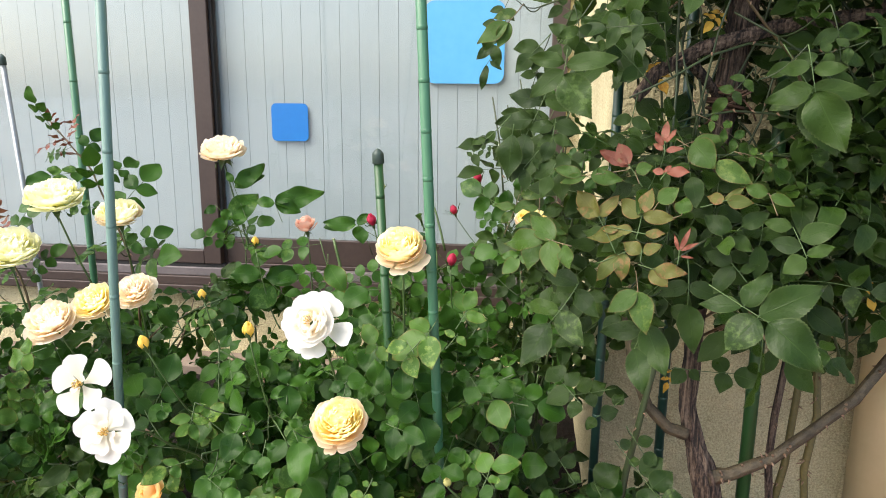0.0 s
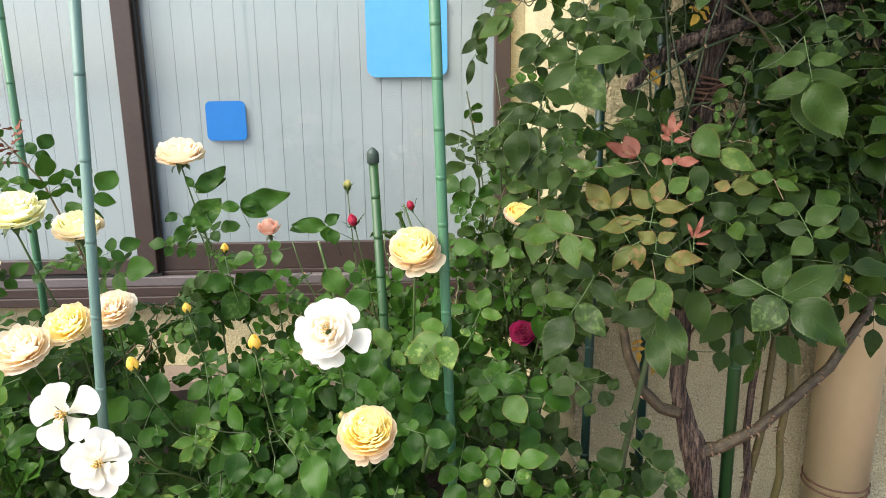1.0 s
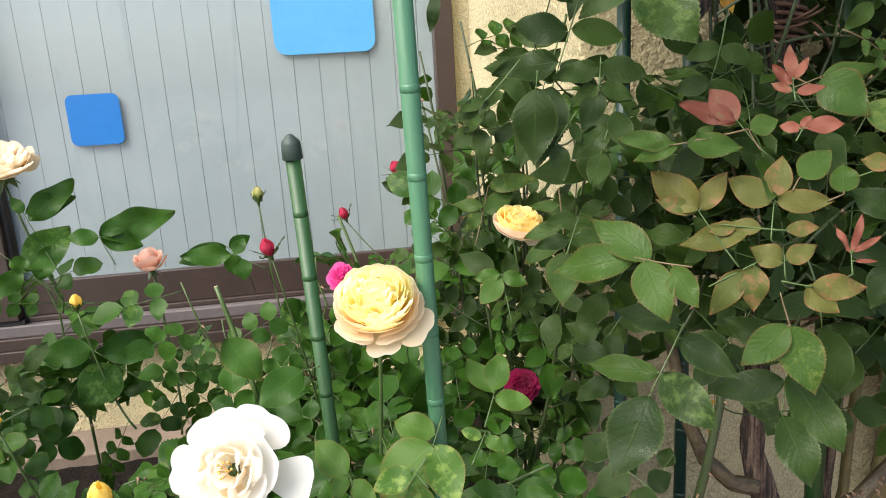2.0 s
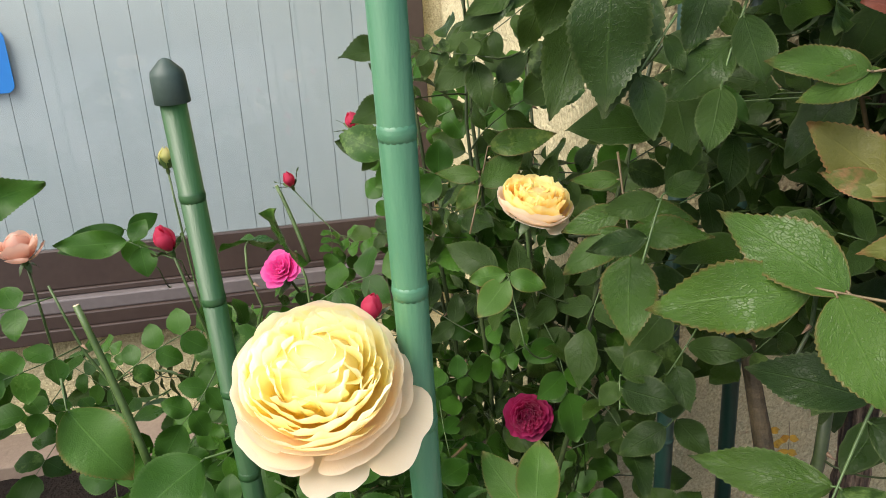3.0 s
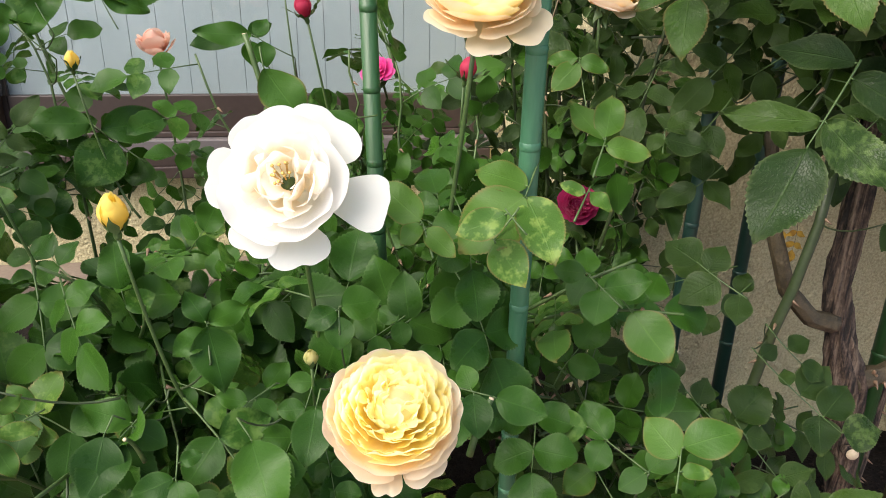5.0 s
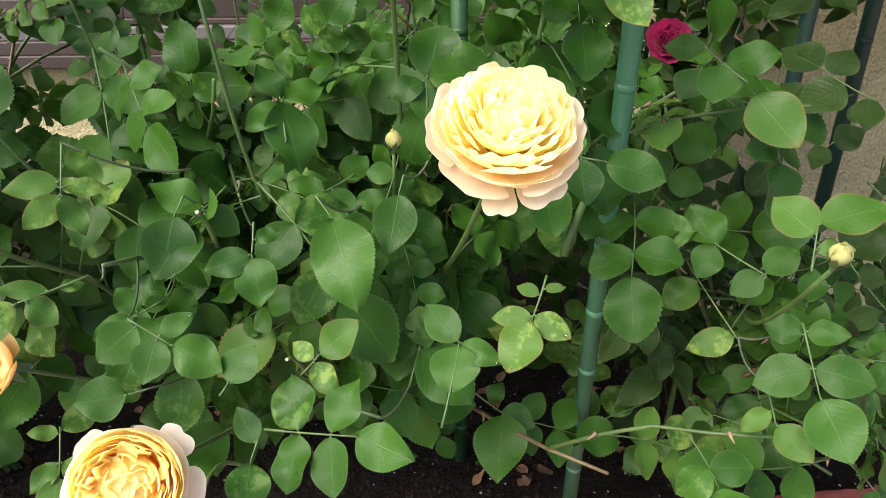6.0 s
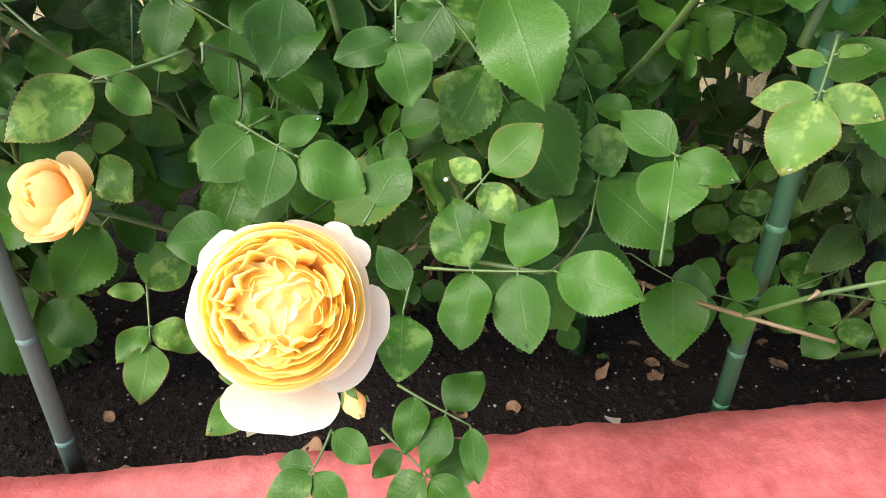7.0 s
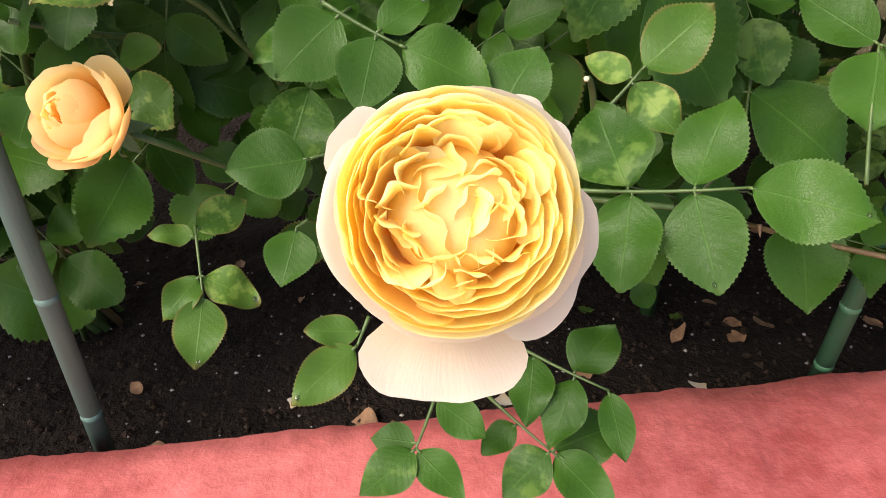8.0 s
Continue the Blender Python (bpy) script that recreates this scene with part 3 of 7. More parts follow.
def leaf_set(name, mats, specs, fine=True):
    out = []
    for k, (size, count, ratio, tip, droop) in enumerate(specs):
        b = compound(size, count, ratio, tip, 100 + k, fine, droop)
        out.append((b, b.mesh(name, mats)))
    return out


BUSH_SPECS = ((0.042, 5, 0.80, 0.74, 0.3), (0.046, 5, 0.76, 0.80, 0.2), (0.036, 7, 0.80, 0.72, 0.35), (0.052, 5, 0.74, 0.85, 0.4), (0.040, 3, 0.82, 0.74, 0.3), (0.044, 5, 0.86, 0.66, 0.45), (0.031, 7, 0.80, 0.74, 0.2))
CLIMB_SPECS = ((0.056, 5, 0.52, 1.0, 0.35), (0.064, 3, 0.52, 1.05, 0.5), (0.051, 5, 0.54, 1.0, 0.5), (0.058, 5, 0.54, 0.95, 0.3), (0.046, 7, 0.58, 0.9, 0.6))
SMALL_SPECS = ((0.046, 5, 0.56, 0.95, 0.3), (0.040, 5, 0.60, 0.9, 0.4), (0.050, 5, 0.55, 1.0, 0.5))
SHOOT_SPECS = ((0.028, 5, 0.50, 1.1, 0.1), (0.033, 5, 0.55, 1.0, 0.2), (0.024, 5, 0.46, 1.15, 0.0))
BUSH_FINE = leaf_set("leaf", [LEAF_BUSH, STEM], BUSH_SPECS)
BUSH_PALE = leaf_set("leaf", [LEAF_PALE, STEM], BUSH_SPECS)
CLIMB_FINE = leaf_set("leaf", [LEAF_CLIMB, STEM_DARK], CLIMB_SPECS)
CLIMB_SMALL = leaf_set("leaf", [LEAF_CLIMB, STEM_DARK], SMALL_SPECS)
CLIMB_PALE = leaf_set("leaf", [LEAF_MID, STEM_RED], CLIMB_SPECS)
RED_SHOOT = leaf_set("leaf", [LEAF_RED, STEM_RED], SHOOT_SPECS)
YELLOWING = leaf_set("leaf", [LEAF_YELLOW, STEM_RED], SHOOT_SPECS)
BUSH_ROUGH = leaf_set("leaf", [LEAF_BUSH, STEM], BUSH_SPECS, False)
CLIMB_ROUGH = leaf_set("leaf", [LEAF_CLIMB, STEM_DARK], CLIMB_SPECS, False)


def leaf_pose(at, out, up, roll=0.0):
    return Matrix.Translation(at) @ basis(out, up) @ pose(0, 0, 0, roll)


CANES = {}


def leaf_at(plant, leaves, k, at, out, up=(0, -0.6, 0.8), size=1.0, label="", wet=False):
    """One chosen leaf at a place, pointing along out and facing up."""
    m = leaf_pose(Vector(at), out, up) @ Matrix.Scale(size, 4)
    ob = put("leaf", leaves[k % len(leaves)][1], plant, m, label)
    base = Vector(at)
    axis = WORLD[plant].translation
    behind = [p for p in CANES.get(plant, ()) if p.y > base.y + 0.01 and p.z < base.z + 0.03]
    end = min(behind, key=lambda p: (p - base).length) if behind else base + Vector((0, 0.05, -0.04))
    orange = Vector((0.188, -1.49, 0.350))
    if (end - base).length < 0.15 and min((base.lerp(end, k / 6) - orange).length for k in range(7)) > 0.045:
        s = Buf()
        tube(s, [p - axis for p in bend(base, end, (0, 0.004, -0.01), 6)], [0.0009 * max(0.8, size) * (1 + 0.10 * i) for i in range(6)], 6)
        put("twig", s.mesh("twig", [STEM_DARK]), plant)
    if wet:
        drop_on(ob, leaves[k % len(leaves)][0], 3, 0.0022 / size)
        drop_on(ob, leaves[k % len(leaves)][0], 9, 0.0014 / size)
    return ob


def drop_on(leaf, buf, share, size):
    """A water drop near the tip of a leaf."""
    top = sorted(range(len(buf.v)), key=lambda n: -buf.v[n][0])[int(share)]
    bm = bmesh.new()
    bmesh.ops.create_icosphere(bm, subdivisions=2, radius=1.0)
    for v in bm.verts:
        v.co.z *= 0.55
    m = WORLD[leaf] @ Matrix.Translation(Vector(buf.v[top]) + Vector((0, 0, 0.0005))) @ Matrix.Scale(size, 4)
    part("water_drop", bm, DROP, leaf, "clear water drop", m)


# Zones on the camera's side of chosen leaves and blooms, kept bare.
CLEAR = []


def sprig(plant, mat, base, tip, facing, leaflets, wet=False):
    """One leaf on its stalk from base to tip. leaflets: share along the stalk, angle from it in degrees, length, width to length."""
    base, tip, n = Vector(base), Vector(tip), Vector(facing).normalized()
    axis = tip - base
    rnd = random.Random(base.x * 1000 + tip.z * 77)
    b = Buf()
    sag = -n * 0.05 * axis.length
    pts = bend(Vector((0, 0, 0)), axis, sag, 6)
    tube(b, pts, [0.00095 - 0.00008 * i for i in range(6)], 6, 1)
    mid_point = base.lerp(tip, 0.5)
    spread = axis.length * 0.5
    drops = []
    climbing = mat in (LEAF_CLIMB, LEAF_MID, LEAF_BRONZE)
    for share, angle, length, ratio in leaflets:
        at = pts[0].lerp(axis, share) + sag * (4 * share * (1 - share))
        out = Matrix.Rotation(radians(angle), 3, n) @ axis.normalized()
        out = (out - n * rnd.uniform(-0.06, 0.10)).normalized()
        up = n + Vector([rnd.uniform(-0.16, 0.16) for _ in range(3)])
        m = Matrix.Translation(at) @ basis(out, up)
        leaflet(b, m @ Matrix.Translation((0.0015, 0, 0)), length, length * ratio * 0.5, rnd.uniform(0.06, 0.2), rnd.uniform(0.02, 0.22), rnd.uniform(0.80, 0.95) + (0.14 if climbing else 0.0), True, rnd, 0, 19 if climbing else 24)
        tube(b, [at, at + out * 0.003], 0.0007, 5, 1)
        spread = max(spread, (at + out * length + base - mid_point).length)
        drops.append(m @ Matrix.Translation((length * 0.93, 0, -length * 0.05)))
    ob = put("leaf", b.mesh("leaf", [mat, STEM_RED if mat is LEAF_MID else STEM]), plant.ob, Matrix.Translation(base))
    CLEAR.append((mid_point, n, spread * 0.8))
    behind = [p for p in CANES.get(plant.ob, ()) if p.y > base.y + 0.01 and p.z < base.z + 0.03]
    end = min(behind, key=lambda p: (p - base).length) if behind else base + Vector((0, 0.05, -0.04))
    if (end - base).length < 0.09:
        s = Buf()
        o = WORLD[plant.ob].translation
        tube(s, [p - o for p in bend(base, end, (0, 0.004, -0.01), 6)], [0.0008 * (1 + 0.08 * i) for i in range(6)], 6)
        put("twig", s.mesh("twig", [STEM_DARK]), plant.ob)
    if wet:
        for d in drops[::2]:
            bm = bmesh.new()
            bmesh.ops.create_icosphere(bm, subdivisions=2, radius=1.0)
            for v in bm.verts:
                v.co.z *= 0.5
            part("water_drop", bm, DROP, ob, "clear water drop", Matrix.Translation(base) @ d @ Matrix.Scale(rnd.uniform(0.0009, 0.0017), 4))
    return ob


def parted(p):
    """False where a leaf would hide a chosen leaf or bloom from the camera."""
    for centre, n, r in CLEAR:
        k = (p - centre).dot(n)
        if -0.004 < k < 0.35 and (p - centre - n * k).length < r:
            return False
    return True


class Plant:
    """Canes and leaves grown into a volume; the front leaves are parts, the rest one mass."""

    def __init__(self, name, at, label, seed):
        self.ob = thing(name, at, label, "rose bush")
        self.rnd = random.Random(seed)
        self.poses = []
        self.twigs = []

    def cane(self, a, b, sag, r0, r1, mat, name="cane", thorns=0, wobble=0.006, n=9):
        pts = bend(a, b, sag, n, self.rnd.random(), wobble)
        buf = Buf()
        o = WORLD[self.ob].translation
        tube(buf, [p - o for p in pts], [r0 + (r1 - r0) * i / (n - 1) for i in range(n)], 8)
        for _ in range(thorns):
            t = self.rnd.uniform(0.03, 0.95) * (n - 1)
            i = int(t)
            p = pts[i].lerp(pts[i + 1], t - i) - o
            d = Vector((self.rnd.uniform(-1, 1), self.rnd.uniform(-1, 0.4), 0)).normalized()
            r = r0 + (r1 - r0) * t / (n - 1)
            tube(buf, [p + d * r * 0.8 + Vector((0, 0, 0.003)), p + d * (r + 0.004), p + d * (r + 0.008) - Vector((0, 0, 0.002))], [0.0022, 0.0012, 0.0002], 5, 1)
        ob = put(name, buf.mesh(name, [mat, THORN]), self.ob)
        if r0 < 0.0051:
            self.twigs.append((ob, pts))
        CANES.setdefault(self.ob, []).extend(pts)
        return pts

    def clothe(self, pts, start, step, kinds, spread=1.0, face=(0, -0.75, 0.65), keep=None):
        """Leaves along a cane from the share start of its length."""
        rnd = self.rnd
        length = sum((pts[i + 1] - pts[i]).length for i in range(len(pts) - 1))
        s, ang = start * length, rnd.uniform(0, 6.28)
        while s < length:
            t = s / length * (len(pts) - 1)
            i = min(int(t), len(pts) - 2)
            p = pts[i].lerp(pts[i + 1], t - i)
            d = (pts[i + 1] - pts[i]).normalized()
            ang += 2.4 + rnd.uniform(-0.4, 0.4)
            side = d.orthogonal().normalized()
            side = (side * math.cos(ang) + d.cross(side) * math.sin(ang)).normalized()
            out = (side + d * 0.45 + Vector((rnd.uniform(-0.3, 0.3), rnd.uniform(-0.5, 0.1), rnd.uniform(-0.35, 0.25)))).normalized()
            up = Vector(face) + Vector((rnd.uniform(-0.55, 0.55), rnd.uniform(-0.4, 0.4), rnd.uniform(-0.35, 0.35))) * spread
            if keep is None or keep(p + out * 0.05):
                self.poses.append((rnd.choice(kinds), rnd.random(), p, out, up, rnd.uniform(0.85, 1.3), id(pts)))
            s += step * rnd.uniform(0.7, 1.3)

    def finish(self, rough, nearest=300):
        """The leaves nearest to the path side become parts; those behind are joined."""
        # Twigs and leaves that hide chosen ones from the camera are dropped.
        gone = set()
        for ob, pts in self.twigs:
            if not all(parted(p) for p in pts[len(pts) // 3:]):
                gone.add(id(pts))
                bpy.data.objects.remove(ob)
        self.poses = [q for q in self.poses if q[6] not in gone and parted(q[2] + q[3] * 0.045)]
        self.poses.sort(key=lambda q: q[2].y - 0.35 * q[2].z)
        back = Buf()
        o = WORLD[self.ob].translation
        for k, (leaves, r, p, out, up, size, _) in enumerate(self.poses):
            m = leaf_pose(p, out, up) @ Matrix.Scale(size, 4)
            j = int(r * len(leaves))
            if k < nearest:
                put("leaf", leaves[j][1], self.ob, m)
            else:
                back.join(rough[j % len(rough)][0], Matrix.Translation(-o) @ m)
        if back.f:
            ob = put("foliage", back.mesh("foliage", [rough is BUSH_ROUGH and LEAF_BUSH or LEAF_CLIMB, STEM]), self.ob)
            ob["kind"] = "stuff"


# ---- blooms ----
def ring_petal(name, mats, rb, rt, h0, h1, half, flare, ruffle, notch, seed, frill=0.0, nu=10, nv=17, corner=0.30):
    """A petal as a piece of a cup round the z axis, from radius rb at height h0 to rt at h1."""
    rnd = random.Random(seed)
    a1, a2, p1, p2 = rnd.uniform(0.6, 1), rnd.uniform(0.4, 1), rnd.uniform(0, 6), rnd.uniform(0, 6)
    cup = rnd.uniform(-7, 9) * frill
    b = Buf()
    verts, uvs, faces = [], [], []
    for i in range(nu):
        for j in range(nv):
            v = -1 + 2 * j / (nv - 1)
            top = 1 - corner * abs(v) ** (3.2 if corner < 0.4 else 2.4) - notch * math.exp(-(v / 0.16) ** 2) + 0.02 * ruffle * math.sin(5 * v + p1) + (0.012 + frill * 0.6) * math.sin(13 * v + p2)
            u = i / (nu - 1) * top
            spread = half * (0.45 + 0.55 * min(1.0, (u * 1.6)) ** 0.7) * (1 - 0.10 * u ** 4)
            bulge = math.sin(min(1.0, u) * math.pi / 2) ** 0.8
            r = rb + (rt - rb) * bulge + flare * max(0.0, u - 0.55) ** 2 * 2.2
            r += ruffle * 0.05 * u * u * (a1 * math.sin(2.6 * v + p1) + 0.5 * a2 * math.sin(6 * v + p2))
            z = h0 + (h1 - h0) * u ** 1.15 - max(0.0, flare) * max(0.0, u - 0.6) ** 2 * 1.6
            z += ruffle * 0.035 * u * (a2 * math.sin(4 * v + p2))
            r += frill * u * u * (a1 * math.sin(9 * v + p2) + 0.5 * math.sin(15 * v + p1))
            z += frill * u * u * math.sin(11 * v + p1) + cup * u * (v * v - 0.3)
            a = v * spread
            verts.append((r * math.cos(a), r * math.sin(a), z))
            uvs.append((u, 0.5 + 0.5 * v))
    for i in range(nu - 1):
        for j in range(nv - 1):
            k = i * nv + j
            faces.append((k, k + 1, k + nv + 1, k + nv))
    b.add(verts, faces, 0, uvs)
    return b.mesh(name, mats)


def fold_petal(name, mat, length, depth, curve, lean, seed, nu=7, nv=13):
    """A folded inner petal: a crumpled sheet whose free edge runs along x and bows to +y."""
    rnd = random.Random(seed)
    p1, p2, s1 = rnd.uniform(0, 6), rnd.uniform(0, 6), rnd.uniform(-0.6, 0.6)
    verts, uvs, faces = [], [], []
    for i in range(nu):
        u = i / (nu - 1)
        for j in range(nv):
            v = -1 + 2 * j / (nv - 1)
            w = 0.40 + 0.60 * u ** 0.6
            x = 0.5 * length * v * w
            y = -curve * length * (v * v - 0.4) * (0.3 + 0.7 * u) + s1 * 0.18 * length * math.sin(math.pi * v) * u + lean * u ** 2.5
            y += 0.018 * u * u * math.sin(5 * v + p2)
            z = depth * (u * (1 - 0.26 * abs(v) ** 2.6) + 0.035 * u * math.sin(4 * v + p1) + 0.008 * u * math.sin(11 * v + p2)) - max(0.0, abs(lean) - 0.08) * 0.8 * u ** 3
            verts.append((x, y, z))
            uvs.append((u, 0.5 + 0.5 * v))
    for i in range(nu - 1):
        for j in range(nv - 1):
            k = i * nv + j
            faces.append((k, k + 1, k + nv + 1, k + nv))
    b = Buf()
    b.add(verts, faces, 0, uvs)
    return b.mesh(name, [mat])


# rows: base radius, tip radius, base height, tip height, half angle, count, flare, ruffle, notch, outer
FULL = ((0.30, 0.90, -0.30, 0.18, 0.75, 5, 0.0, 0.3, 0.03, 1), (0.36, 0.87, -0.28, 0.30, 0.70, 6, -0.06, 0.25, 0.02, 0),
        (0.38, 0.83, -0.26, 0.37, 0.62, 7, -0.08, 0.25, 0.02, 0), (0.38, 0.79, -0.24, 0.41, 0.60, 7, -0.08, 0.25, 0.03, 0), (0.36, 0.75, -0.20, 0.43, 0.58, 8, -0.07, 0.3, 0.03, 0),
        (0.34, 0.70, -0.20, 0.445, 0.56, 8, -0.06, 0.35, 0.03, 0), (0.32, 0.64, -0.18, 0.45, 0.54, 8, -0.04, 0.45, 0.04, 0), (0.29, 0.57, -0.15, 0.445, 0.52, 8, -0.02, 0.6, 0.06, 0))
FLAT = ((0.10, 1.0, -0.24, -0.02, 0.60, 6, 0.08, 0.8, 0.07, 1), (0.14, 0.92, -0.22, 0.16, 0.62, 7, 0.06, 0.9, 0.06, 1), (0.18, 0.82, -0.18, 0.32, 0.60, 8, 0.05, 1.0, 0.06, 0), (0.18, 0.70, -0.14, 0.44, 0.60, 8, 0.05, 1.0, 0.06, 0),
        (0.16, 0.57, -0.10, 0.51, 0.62, 8, 0.05, 1.2, 0.08, 0), (0.14, 0.45, -0.06, 0.54, 0.64, 7, 0.04, 1.3, 0.1, 0), (0.10, 0.33, -0.04, 0.54, 0.7, 6, 0.03, 1.3, 0.1, 0), (0.07, 0.22, 0.0, 0.53, 0.9, 6, 0.0, 1.2, 0.1, 0), (0.03, 0.12, 0.0, 0.50, 1.2, 4, 0.0, 1.0, 0.1, 0))
LOOSE = ((0.06, 1.0, -0.14, 0.05, 0.62, 5, 0.30, 0.9, 0.10, 1), (0.08, 0.80, -0.12, 0.24, 0.74, 5, 0.28, 1.0, 0.06, 1), (0.10, 0.62, -0.08, 0.36, 0.80, 5, 0.22, 1.2, 0.08, 1), (0.10, 0.46, -0.04, 0.40, 0.85, 4, 0.12, 1.4, 0.10, 0), (0.06, 0.30, 0.0, 0.40, 0.95, 4, 0.10, 1.5, 0.10, 0), (0.03, 0.16, 0.0, 0.37, 1.1, 4, 0.05, 1.4, 0.1, 0))
DOME = ((0.10, 0.98, -0.30, -0.10, 0.60, 5, 0.05, 0.5, 0.08, 1), (0.30, 0.95, -0.32, 0.10, 0.75, 6, 0.03, 0.4, 0.05, 1), (0.34, 0.91, -0.30, 0.24, 0.70, 7, 0.02, 0.4, 0.05, 1), (0.36, 0.86, -0.26, 0.33, 0.62, 7, 0.0, 0.4, 0.05, 0),
        (0.36, 0.80, -0.22, 0.40, 0.60, 8, 0.0, 0.45, 0.05, 0), (0.34, 0.73, -0.18, 0.45, 0.58, 8, 0.0, 0.5, 0.06, 0), (0.31, 0.65, -0.14, 0.49, 0.55, 8, 0.0, 0.6, 0.07, 0), (0.27, 0.55, -0.10, 0.51, 0.52, 8, 0.0, 0.7, 0.08, 0))
ROSETTE = ((0.10, 1.0, -0.26, -0.06, 0.58, 5, 0.04, 0.6, 0.09, 1), (0.26, 0.97, -0.28, 0.10, 0.60, 7, 0.03, 0.6, 0.09, 1), (0.30, 0.93, -0.26, 0.20, 0.56, 8, 0.02, 0.7, 0.10, 1), (0.30, 0.87, -0.24, 0.28, 0.54, 8, 0.02, 0.7, 0.10, 0), (0.30, 0.80, -0.20, 0.34, 0.54, 9, 0.02, 0.8, 0.10, 0),
           (0.28, 0.72, -0.18, 0.39, 0.52, 9, 0.02, 0.9, 0.11, 0), (0.26, 0.63, -0.14, 0.43, 0.52, 9, 0.02, 1.0, 0.12, 0), (0.22, 0.53, -0.10, 0.455, 0.54, 8, 0.02, 1.1, 0.12, 0), (0.18, 0.43, -0.08, 0.465, 0.58, 7, 0.02, 1.1, 0.12, 0))
TORN = ((0.10, 0.84, -0.20, 0.24, 0.78, 5, 0.06, 0.7, 0.06, 1), (0.14, 0.72, -0.18, 0.36, 0.80, 4, 0.03, 0.8, 0.06, 1), (0.16, 0.58, -0.14, 0.42, 0.78, 4, 0.02, 0.9, 0.06, 0))
SINGLE = ((0.0, 1.08, -0.06, 0.02, 0.66, 5, 0.06, 0.6, 0.10, 1), (0.02, 0.36, -0.02, 0.20, 0.5, 2, 0.05, 1.0, 0.08, 1))
OPEN = ((0.0, 1.05, -0.08, 0.02, 0.62, 6, 0.08, 0.8, 0.08, 1), (0.02, 0.78, -0.05, 0.16, 0.66, 5, 0.08, 1.0, 0.08, 1), (0.03, 0.42, -0.02, 0.26, 0.6, 3, 0.06, 1.2, 0.1, 1))
CUP = ((0.10, 0.90, -0.35, 0.38, 0.62, 4, 0.14, 0.6, 0.04, 1), (0.10, 0.80, -0.30, 0.62, 0.85, 4, 0.02, 0.5, 0.04, 1), (0.12, 0.72, -0.28, 0.80, 0.95, 4, -0.14, 0.4, 0.03, 1), (0.16, 0.60, -0.2, 0.85, 1.2, 4, -0.75, 0.3, 0.0, 0), (0.12, 0.46, -0.1, 0.90, 1.4, 3, -0.7, 0.3, 0.0, 0), (0.08, 0.32, 0.0, 0.92, 1.6, 3, -0.5, 0.3, 0.0, 0), (0.04, 0.18, 0.0, 0.90, 1.8, 2, -0.3, 0.2, 0.0, 0))
BUD = ((0.10, 0.62, -0.5, 0.9, 1.1, 3, -0.9, 0.2, 0.0, 1), (0.10, 0.48, -0.4, 1.05, 1.2, 3, -0.75, 0.2, 0.0, 0), (0.05, 0.30, -0.3, 1.10, 1.4, 2, -0.4, 0.2, 0.0, 0))
# folded inner petals: count, radius of the disc, height of the edges in the middle and at its rim, size
FOLDS = {FULL: (48, 0.53, 0.39, 0.44, 0.80), DOME: (32, 0.50, 0.53, 0.51, 1.0), ROSETTE: (30, 0.38, 0.46, 0.46, 0.70), TORN: (19, 0.46, 0.38, 0.42, 1.05)}
FRILL = {DOME: 0.011, ROSETTE: 0.010, TORN: 0.010, FULL: 0.003, FLAT: 0.020, LOOSE: 0.020, SINGLE: 0.012, OPEN: 0.014}
RINGS = {}


